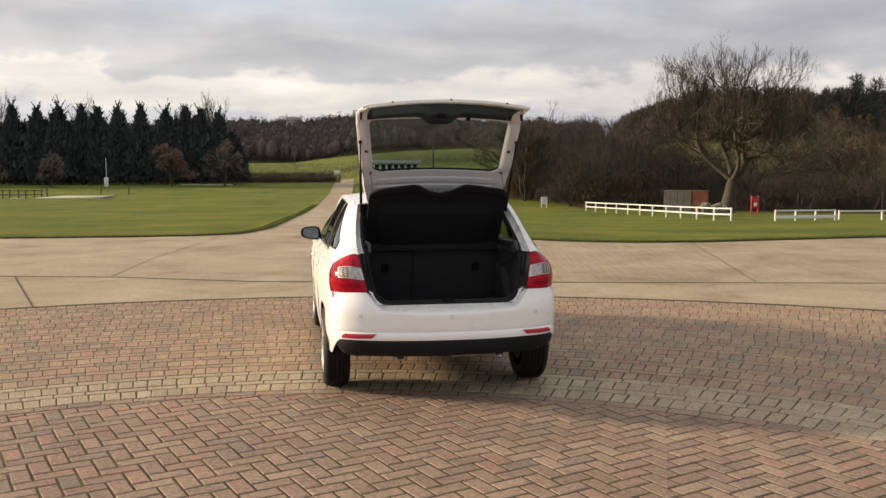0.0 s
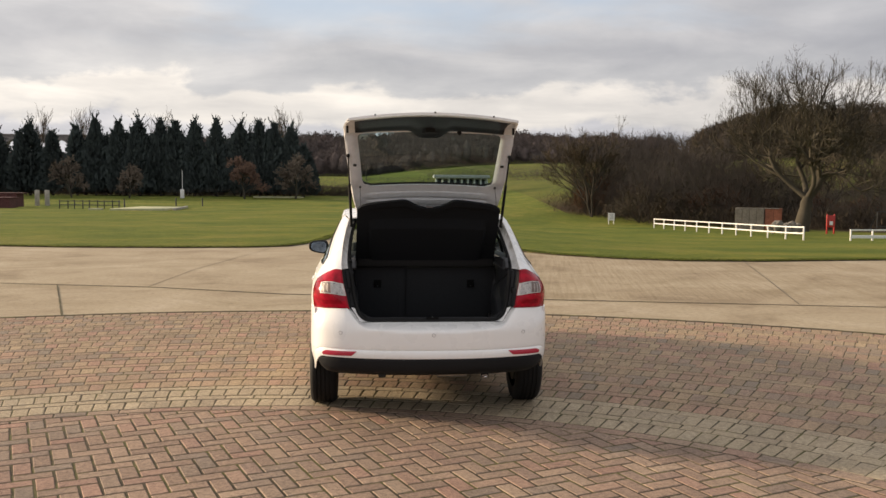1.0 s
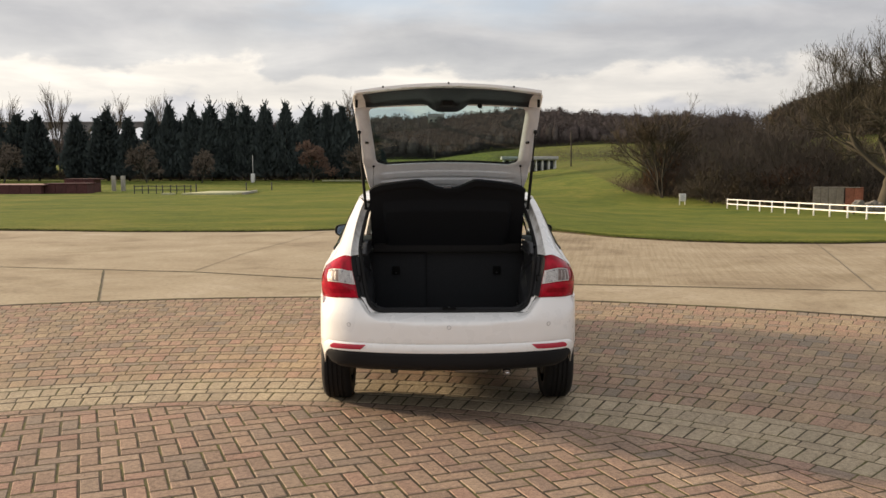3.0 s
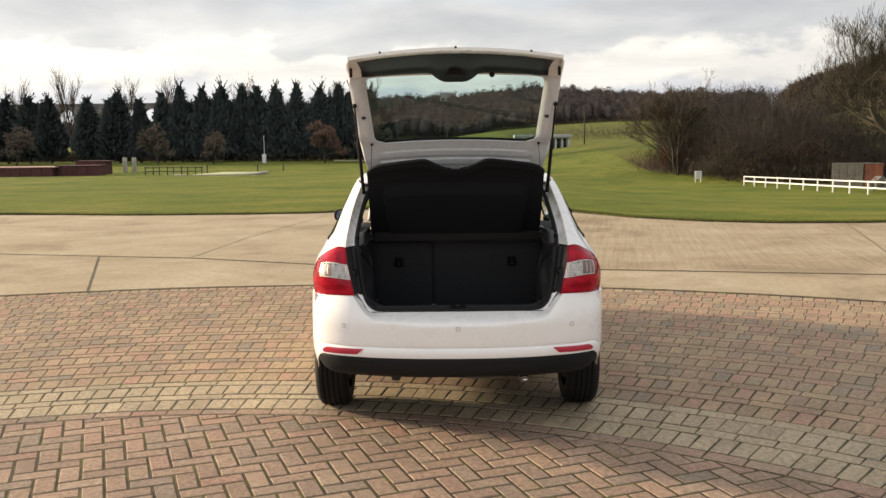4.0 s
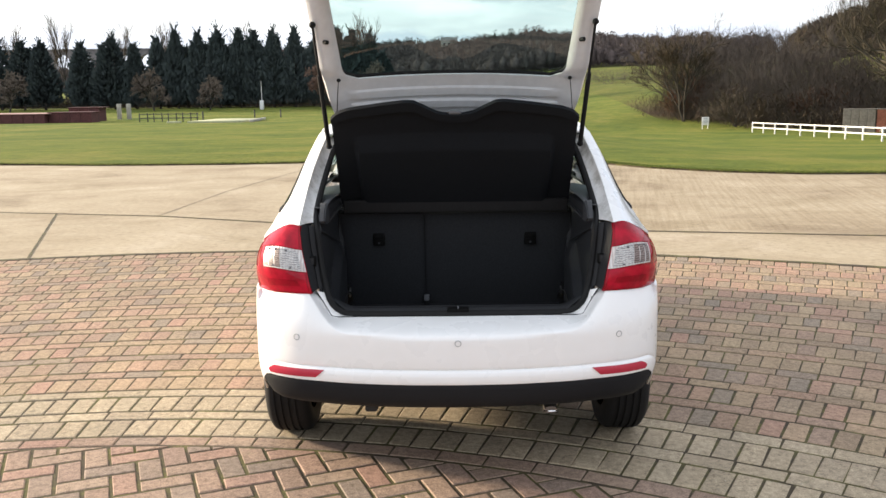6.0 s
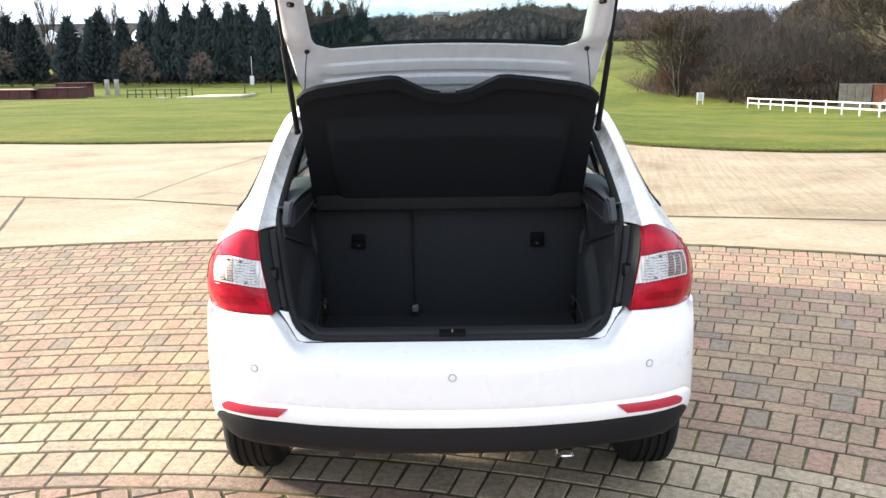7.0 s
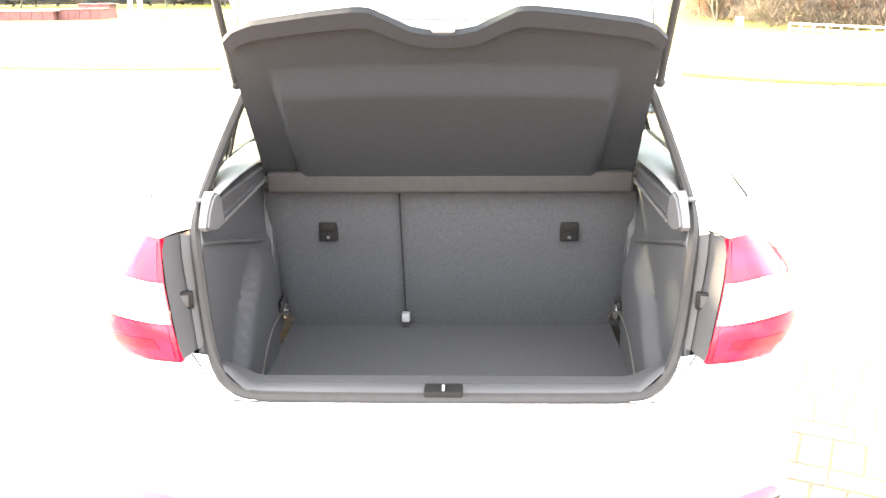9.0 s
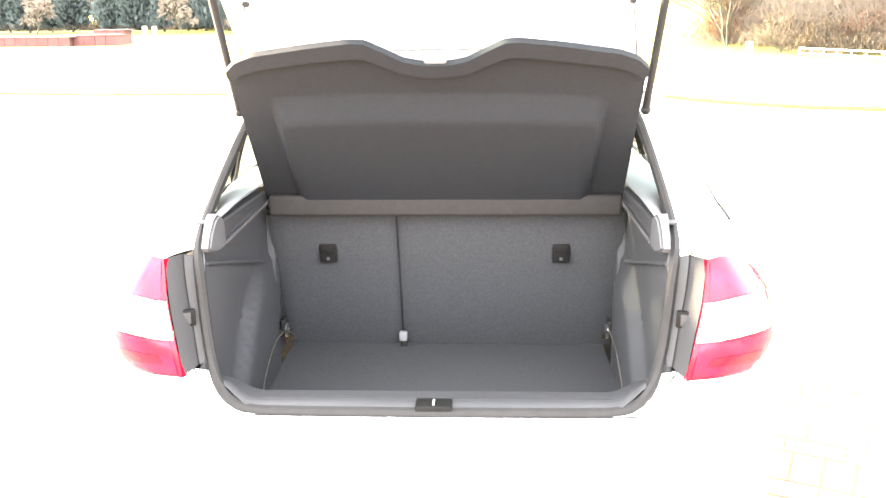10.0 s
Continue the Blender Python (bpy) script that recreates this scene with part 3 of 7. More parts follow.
# the tail seen from above, from its middle to where it runs into the side
TAIL_HALF = spline([(0, 0.004, 0), (0.2, 0.011, 0), (0.4, 0.038, 0), (0.512, 0.066, 0), (0.62, 0.099, 0), (0.70, 0.140, 0), (0.752, 0.182, 0), (0.79, 0.238, 0), (0.818, 0.32, 0), (0.833, 0.42, 0), (0.838, 0.52, 0), (0.838, 0.62, 0)], 46)
TAIL = [(-p.x, p.y) for p in reversed(TAIL_HALF[1:])] + [(p.x, p.y) for p in TAIL_HALF]
# upper edge of its upright face, and the rim of the boot opening behind the ledge
FACE_TOP = sweep([(0, 0.012, 0.664), (0.3, 0.026, 0.664), (0.43, 0.047, 0.668), (0.484, 0.070, 0.691), (0.518, 0.100, 0.723), (0.545, 0.124, 0.760), (0.567, 0.150, 0.797)], 121)
FACE_SIDE = sweep([(0.567, 0.150, 0.797), (0.65, 0.178, 0.796), (0.735, 0.241, 0.790), (0.808, 0.352, 0.784), (0.830, 0.46, 0.782), (0.836, 0.62, 0.78)], 60)
RIM = sweep([(0, 0.156, 0.703), (0.3, 0.158, 0.703), (0.42, 0.164, 0.702), (0.486, 0.182, 0.700), (0.506, 0.190, 0.724), (0.530, 0.199, 0.762), (0.553, 0.206, 0.797)], 121)


def tail_y(x):
    """How far forward the tail's skin lies at x."""
    return lerp([p.x for p in TAIL_HALF], [p.y for p in TAIL_HALF], abs(x))


def white_bottom(x, y):
    return max(0.340, 0.478 - max(0.0, y - 0.182) * 0.70) if abs(x) > 0.752 else 0.478


def face_detail(z):
    """Small steps of the upright face: a lip under the crease that joins the reflectors."""
    return lerp((0.40, 0.478, 0.488, 0.522, 0.527, 0.532, 0.538, 0.60, 0.655), (0.0, -0.010, -0.013, -0.010, -0.006, 0.003, -0.003, -0.002, 0.0), z)


def build_tail():
    bm = bmesh.new()
    top = FACE_TOP + FACE_SIDE[1:]
    rows = []
    for k in (0.478, 0.481, 0.488, 0.505, 0.522, 0.526, 0.529, 0.532, 0.536, 0.545, 0.575, 0.60, 0.625, 0.645):
        row = []
        for x, y in TAIL:
            b = white_bottom(x, y)
            z = b + (k - 0.478) * (0.645 - b) / 0.167
            row.append((x * (1 - 0.03 * smoothstep(0.5, 0.36, z)), y + face_detail(k) * (1 - smoothstep(0.2, 0.4, y)), z))
        rows.append(row)
    for g in (0.3, 0.55, 0.75, 0.88, 0.95, 1.0):
        row = []
        for x, y in TAIL:
            a = abs(x)
            tx = [p.x for p in top]
            ty, tz = lerp(tx, [p.y for p in top], a), lerp(tx, [p.z for p in top], a)
            row.append((x, y + ((min(ty, y + 0.03) if a > 0.80 else ty) - y) * g ** 2.2, 0.645 + (tz - 0.645) * g))
        rows.append(row)
    # ledge from the face's edge to the rim; under the lamps it tucks in
    fx = [p.x for p in FACE_TOP]
    edge = rows[-1]
    for g in (0.05, 0.14, 0.35, 0.65, 1.0):
        row = []
        for (x, y), e in zip(TAIL, edge):
            a = abs(x)
            if a <= 0.567:
                r = Vector([lerp(fx, [p[k] for p in RIM], a) for k in range(3)])
                p = Vector((a, e[1], e[2])).lerp(r, g) + Vector((0, 0, 0.006 * math.sin(math.pi * g ** 0.6)))
                row.append((math.copysign(p.x, x), p.y, p.z))
            else:
                row.append((x * (1 - 0.01 * g), e[1] + 0.08 * g * (1 - smoothstep(0.42, 0.6, y)), e[2] + 0.002 * g))
        rows.append(row)
    sheet(bm, rows, 0.006)
    bumper = part("rear_bumper", bm, M_PAINT, car, smooth=50.0)
    # black lower skirt, undercut towards the ground
    skirt = [p for p in TAIL if abs(p[0]) < 0.782]
    bm = bmesh.new()
    rows = []
    for k in range(9):
        row = []
        for x, y in skirt:
            hi = white_bottom(x, y) - 0.001
            low = lerp((0.0, 0.60, 0.70, 0.745, 0.77, 0.782), (0.372, 0.372, 0.374, 0.388, 0.412, 0.432), abs(x))
            z = low + (hi - low) * k / 8
            row.append((x * 0.996, y + lerp((0.0, 0.2, 0.5, 0.9, 1.0), (0.040, 0.016, 0.004, -0.004, 0.0), k / 8), z))
        rows.append(row)
    rows.insert(0, [(x * 0.985, y + 0.075, z - 0.028) for x, y, z in rows[0]])
    rows.insert(0, [(x * 0.96, y + 0.14, z - 0.012) for x, y, z in rows[0]])
    sheet(bm, rows, 0.006)
    part("bumper_skirt", bm, M_PLASTIC, car, "black plastic bumper skirt", smooth=50.0)
    # parking sensors
    for x, z in ((0.0, 0.637), (-0.618, 0.643), (0.618, 0.643)):
        y = tail_y(x) - 0.001
        p = Vector((x, y, z))
        d = Vector(((tail_y(x + 0.002) - tail_y(x - 0.002)) / 0.004 * (1 if x > 0 else -1 if x < 0 else 0) * (1 if x > 0 else -1), -1, 0)).normalized() if x else Vector((0, -1, 0))
        bm = rod(bmesh.new(), p - d * 0.012, p + d * 0.0012, 0.0105, seg=20)
        sensor = part("parking_sensor", bm, M_PAINT, bumper)
        bm = tube(bmesh.new(), [p + d * 0.0012 + d.to_track_quat("Z", "Y") @ Vector((0.0112 * math.cos(a), 0.0112 * math.sin(a), 0)) for a in np.linspace(0, 2 * math.pi, 20, endpoint=False)], 0.0014, 5, True)
        part("sensor_ring", bm, M_SENSOR, sensor)
    # reflectors: slim, pointed inwards, rounded at the outer end
    for s in (-1, 1):
        bm = bmesh.new()
        rows = []
        for k in range(7):
            g = k / 6
            row = []
            for x in np.linspace(0.546 - 0.034 * g, 0.744 - 0.016 * (2 * g - 0.7) ** 2, 15):
                lo = lerp((0.545, 0.750), (0.492, 0.487), x)
                hi = lerp((0.512, 0.740), (0.524, 0.520), x)
                row.append((s * x, tail_y(x) - 0.014 - 0.003 * math.sin(math.pi * g), lo + (hi - lo) * g))
            rows.append(row)
        sheet(bm, rows, 0.010, s < 0)
        part("reflector", bm, M_REFLECTOR, bumper, "slim red reflector")


build_tail()


LAMP_IN = sweep([(0.564, 0.154, 0.798), (0.580, 0.172, 0.876), (0.602, 0.208, 0.962), (0.615, 0.243, 1.053)], 31)
LAMP_OUT = sweep([(0.808, 0.354, 0.784), (0.814, 0.374, 0.850), (0.808, 0.393, 0.922), (0.789, 0.408, 0.978)], 31)
LAMP_FOOT = sweep([(0.564, 0.154, 0.798), (0.650, 0.180, 0.796), (0.735, 0.243, 0.790), (0.808, 0.354, 0.784)], 31)
LAMP_HEAD = sweep([(0.615, 0.243, 1.053), (0.664, 0.270, 1.054), (0.732, 0.335, 1.020), (0.789, 0.408, 0.978)], 31)


def along(curve, f):
    u = min(1.0, max(0.0, f)) * (len(curve) - 1)
    i = min(len(curve) - 2, int(u))
    return curve[i].lerp(curve[i + 1], u - i)


def lamp_at(s, f, v, out=0.0):
    """A place on the lamp between its four edges: f from the inner edge outwards, v from the foot up."""
    a, b, c, d = LAMP_FOOT[0], LAMP_FOOT[-1], LAMP_HEAD[0], LAMP_HEAD[-1]
    p = along(LAMP_FOOT, f) * (1 - v) + along(LAMP_HEAD, f) * v + along(LAMP_IN, v) * (1 - f) + along(LAMP_OUT, v) * f
    p = p - (a * (1 - f) * (1 - v) + b * f * (1 - v) + c * (1 - f) * v + d * f * v)
    p = p + Vector((0.5 + 0.4 * f, -0.87 + 0.4 * f, 0)) * (out + 0.045 * math.sin(math.pi * v) * max(0.0, math.sin(math.pi * f)) ** 0.7)
    return (s * p.x, p.y, p.z)


def build_lamp(s):
    lamp = new("tail_lamp")
    lamp.parent = car
    tagged(lamp, "red tail lamp with a clear fluted band")
    fs, vs = np.linspace(0, 1, 19), np.linspace(0, 1, 19)
    part("lens", sheet(bmesh.new(), [[lamp_at(s, f, v) for f in fs] for v in vs], 0.02, s < 0), M_LAMPDEEP, lamp)

    def piece(name, mat, quad, out, label="", n=9):
        """A raised piece between four corners (f, v): foot in, foot out, head out, head in."""
        rows = []
        for b in np.linspace(0, 1, n):
            row = []
            for a in np.linspace(0, 1, n):
                f = (quad[0][0] * (1 - a) + quad[1][0] * a) * (1 - b) + (quad[3][0] * (1 - a) + quad[2][0] * a) * b
                v = (quad[0][1] * (1 - a) + quad[1][1] * a) * (1 - b) + (quad[3][1] * (1 - a) + quad[2][1] * a) * b
                row.append(lamp_at(s, f, v, out))
            rows.append(row)
        return part(name, sheet(bmesh.new(), rows, 0.003, s < 0), mat, lamp, label)

    piece("upper_lens", M_LAMPRED, ((0.035, 0.682), (0.80, 0.765), (0.74, 0.955), (0.03, 0.972)), 0.003)
    piece("upper_reflector", M_LAMPDEEP, ((0.50, 0.735), (0.80, 0.785), (0.82, 0.93), (0.70, 0.90)), 0.0045)
    piece("brake_lens", M_LAMPRED, ((0.03, 0.03), (0.90, 0.035), (0.90, 0.445), (0.02, 0.338)), 0.003)
    piece("brake_reflector", M_LAMPDEEP, ((0.12, 0.13), (0.62, 0.13), (0.58, 0.25), (0.14, 0.22)), 0.0042)
    piece("side_lens", M_LAMPDARK, ((0.93, 0.04), (0.985, 0.04), (0.975, 0.90), (0.92, 0.86)), 0.003)
    # clear band: pale frame, fluted reversing chamber, ribbed indicator chamber
    piece("clear_band", M_CLEARLENS, ((0.0, 0.355), (0.60, 0.440), (0.605, 0.730), (0.0, 0.665)), 0.004, "clear reversing and indicator lens")
    piece("reversing_chamber", M_CHAMBER, ((0.05, 0.385), (0.31, 0.420), (0.315, 0.682), (0.05, 0.645)), 0.0052)
    piece("indicator_chamber", M_AMBER, ((0.325, 0.422), (0.575, 0.458), (0.58, 0.712), (0.33, 0.683)), 0.0052)
    for k in range(7):
        v0 = 0.405 + 0.033 * k
        piece("flute", M_CLEARLENS, ((0.08, v0), (0.29, v0 + 0.028), (0.29, v0 + 0.038), (0.08, v0 + 0.010)), 0.0066, n=3)
    for f in (0.40, 0.49):
        piece("indicator_rib", M_CLEARLENS, ((f, 0.450), (f + 0.012, 0.452), (f + 0.014, 0.69), (f + 0.002, 0.688)), 0.0066, n=3)
    for f, v in ((0.22, 0.650), (0.40, 0.672), (0.50, 0.684), (0.18, 0.415), (0.42, 0.452)):
        p = Vector(lamp_at(s, f, v, 0.0068))
        part("lamp_fitting", box(bmesh.new(), p, (0.010, 0.004, 0.006), 0.0015), M_TRIM_PALE, lamp)


for s in (-1, 1):
    build_lamp(s)

# aperture edges: J where the paint turns into the opening, S the outer shoulder of the rear pillar
J = spline([(0.615, 0.243, 1.053), (0.620, 0.36, 1.098), (0.614, 0.52, 1.19), (0.600, 0.66, 1.275), (0.576, 0.84, 1.372)], 16)
S = spline([(0.789, 0.408, 0.978), (0.752, 0.50, 1.032), (0.724, 0.60, 1.093), (0.701, 0.78, 1.180), (0.674, 0.90, 1.270), (0.628, 1.05, 1.378), (0.606, 1.09, 1.392)], 16)
SEAL_SIDE = spline([(0.0, 0.166, 0.711), (0.36, 0.171, 0.711), (0.43, 0.178, 0.714), (0.466, 0.188, 0.727), (0.488, 0.196, 0.746), (0.503, 0.206, 0.772), (0.517, 0.224, 0.812), (0.530, 0.248, 0.868), (0.543, 0.276, 0.945), (0.552, 0.296, 1.02), (0.562, 0.34, 1.058), (0.568, 0.42, 1.098), (0.567, 0.54, 1.154), (0.560, 0.68, 1.225), (0.546, 0.81, 1.300), (0.526, 0.88, 1.350)], 60)
WHEEL_Y = (0.82, 3.42)
def side_x(y, z):
    w = lerp((0.2, 0.32, 0.5, 0.7, 0.85, 0.93, 1.0), (0.775, 0.81, 0.836, 0.846, 0.842, 0.828, 0.800), z) - 0.034 * smoothstep(0.92, 1.0, z) * smoothstep(0.64, 1.3, y)
    return w * lerp((0.45, 0.64, 0.9, 1.4, 2.4, 3.2, 3.75, 3.95), (0.985, 0.993, 1.015, 1.035, 1.048, 1.035, 0.985, 0.945), y)


def side_low(y):
    low = 0.235
    for c in WHEEL_Y:
        d = 0.345 ** 2 - (y - c) ** 2
        if d > 0:
            low = max(low, 0.30 + math.sqrt(d))
    return low


def build_sides():
    ys = sorted(set(np.round(np.concatenate([np.linspace(0.49, 3.92, 70)] + [c + 0.345 * np.cos(np.linspace(0, math.pi, 25)) for c in WHEEL_Y]), 4)))
    for s in (-1, 1):
        rows = []
        for y in ys:
            lo = side_low(y)
            if y < 0.62:
                lo = max(lo, 0.365)
            top = lerp((0.49, 0.62, 0.9, 3.0, 3.3, 3.92), (0.86, 1.0, 1.0, 0.985, 0.95, 0.80), y)
            rows.append([(s * (side_x(y, z) + 0.0015 * math.sin(k)), y, z) for k, z in enumerate(np.linspace(lo, top, 12))])
        bm = sheet(bmesh.new(), rows, 0.006, s > 0)
        part("side_panel", bm, M_PAINT, car)
        # haunch over the lamp, between the lamp's outer edge and the side
        rows = []
        for v in np.linspace(0, 1, 12):
            q = along(LAMP_OUT, v)
            a = Vector((s * q.x, q.y, q.z))
            b = Vector((s * side_x(0.64, q.z), 0.64, q.z))
            m = (a + b) / 2 + Vector((s * 0.010, -0.010, 0))
            rows.append([a, a.lerp(m, 0.5), m, m.lerp(b, 0.5), b])
        part("rear_haunch", sheet(bmesh.new(), rows, 0.004, s < 0), M_PAINT, car)
        # rear pillar: from the opening's edge to the shoulder, then down to the belt
        rows, pane, apron = [], [], []
        for k in range(16):
            j, q = J[k], S[k]
            row = []
            hold = max(0.0, 1 - k / 5)
            for f in np.linspace(0, 1, 9):
                p = j.lerp(q, f) + Vector((0.014, -0.02, 0.01)) * math.sin(math.pi * f)
                p = p.lerp(along(LAMP_HEAD, f) + q - S[0] + (j - J[0] - q + S[0]) * (1 - f), hold)
                row.append((s * p.x, p.y, p.z))
            # down the flank
            fy = max(0.64, q.y + 0.04)
            fz = min(0.998, 0.976 + (q.z - S[0].z) * 0.25)
            foot = Vector((side_x(fy, fz), fy, fz))
            def flank(f):
                p = q.lerp(foot, f) + Vector((0.012, -0.006, 0)) * math.sin(math.pi * f)
                return (s * p.x, p.y, p.z)
            # above the belt the paint only wraps round the shoulder, and the quarter glass goes on from there
            reach = lerp((1.06, 1.095), (1.0, 0.10), q.z)
            row += [flank(f) for f in np.linspace(0.12 * reach, reach, 7)]
            rows.append(row)
            if q.z > 1.085:
                cut = (q.z - 1.062) / (q.z - fz)
                pane.append([flank(f) for f in np.linspace(reach, cut, 8)])
                apron.append([flank(f) for f in np.linspace(cut, 1, 5)])
        part("rear_pillar", sheet(bmesh.new(), rows, 0.004, s < 0), M_PAINT, car, smooth=60.0)
        part("shoulder_panel", sheet(bmesh.new(), apron, 0.004, s < 0), M_PAINT, car, smooth=60.0)
        glazing = part("quarter_glass", sheet(bmesh.new(), pane, 0.004, s < 0), M_GLASS_DARK, car, smooth=60.0)
        part("window_rubber", tube(bmesh.new(), [r[0] for r in reversed(pane)] + [r[-1] for r in pane], 0.006, 6), M_RUBBER, glazing)
        # grimy jamb between paint edge and seal
        inner = resample([p for p in SEAL_SIDE if p.z > 1.045], 16)
        rows = []
        for k in range(16):
            a, b = Vector(inner[k]) + Vector((0.006, -0.004, 0)), J[k]
            row = []
            for f in np.linspace(0, 1, 6):
                p = a.lerp(b, f) + Vector((0, 0.022, 0.0)) * math.sin(math.pi * f) ** 0.7
                row.append((s * p.x, p.y, p.z))
            rows.append(row)
        part("door_jamb", sheet(bmesh.new(), rows, 0.003, s < 0), M_JAMB, car, "grimy painted jamb of the boot opening")
        # black strip beside the lamp, with its cover clip
        rows = []
        lo = resample([p for p in SEAL_SIDE if 0.796 < p.z < 1.05], 14)
        for i, p in enumerate(lo):
            q = along(LAMP_IN, i / 13)
            rows.append([(s * (p[0] + 0.006 + (q.x - p[0] - 0.006) * f), p[1] + (q.y + 0.006 - p[1]) * g + d, p[2] + (q.z - p[2]) * f * 0.9) for f, g, d in ((0.0, 0, 0.004), (0.12, 0, 0.0), (0.5, 0.12, 0.0), (0.54, 0.13, 0.008), (0.58, 0.2, 0.008), (0.64, 0.3, 0), (0.84, 0.7, 0), (1.0, 1, 0.004), (1.25, 1, 0.022))])
        strip = part("lamp_strip", sheet(bmesh.new(), rows, 0.004, s < 0), M_STRIP, car, "black plastic strip beside the lamp")
        c = Vector((s * 0.570, 0.248, 0.909))
        clip = part("clip_cover", box(bmesh.new(), c, (0.030, 0.016, 0.040), 0.004, Matrix.Rotation(s * -0.35, 4, "Z")), M_BLACK, strip)
        part("clip_edge", box(bmesh.new(), c + Vector((s * 0.002, -0.009, 0)), (0.018, 0.004, 0.028), 0.0015, Matrix.Rotation(s * -0.35, 4, "Z")), M_STRIP, clip)
        # white corner of the opening between the seal and the bumper's seam
        a = resample([p for p in SEAL_SIDE if p.x > 0.36 and p.z < 0.80], 22)
        b = resample([p for p in RIM if p.x > 0.40], 22)
        rows = []
        for p, q in zip(a, b):
            p, q = Vector(p), Vector(q)
            rows.append([(s * w.x, w.y, w.z) for w in (p + Vector((0, 0.006, -0.002)), p.lerp(q, 0.5) + Vector((0, 0.004, -0.002)), q + Vector((0, 0.001, 0.001)))])
        jamb = part("sill_jamb", sheet(bmesh.new(), rows, 0.003, s > 0), M_PAINT, car)
        part("jamb_seam", tube(bmesh.new(), [(s * q[0], q[1] - 0.0005, q[2] + 0.0015) for q in b], 0.0022, 5), M_RUBBER, jamb)
        # door and panel seams as thin dark beads
        for y in (1.24, 2.02, 3.02):
            pts = [(s * (side_x(y, z) + 0.002), y + (0.10 * (z - 0.3) if y < 1.3 else 0), z) for z in np.linspace(max(0.28, side_low(y) + .02), 0.985, 10)]
            part("panel_seam", tube(bmesh.new(), pts, 0.0025, 5), M_RUBBER, car)
        for y in (1.42, 2.2):
            bm = tube(bmesh.new(), [(s * (side_x(y, 0.86) + 0.004), y, 0.86), (s * (side_x(y, 0.86) + 0.007), y + 0.03, 0.862), (s * (side_x(y, 0.86) + 0.008), y + 0.15, 0.864), (s * (side_x(y, 0.86) + 0.004), y + 0.19, 0.865)], 0.011, 8)
            part("door_handle", bm, M_PAINT, car)


build_sides()

ROOF_EDGE = spline([(0.606, 1.09, 1.392), (0.606, 1.6, 1.412), (0.600, 2.1, 1.402), (0.575, 2.45, 1.36)], 20)
ROOF_REAR = spline([(0.576, 0.84, 1.372), (0.592, 0.96, 1.386), (0.606, 1.09, 1.392)], 6)


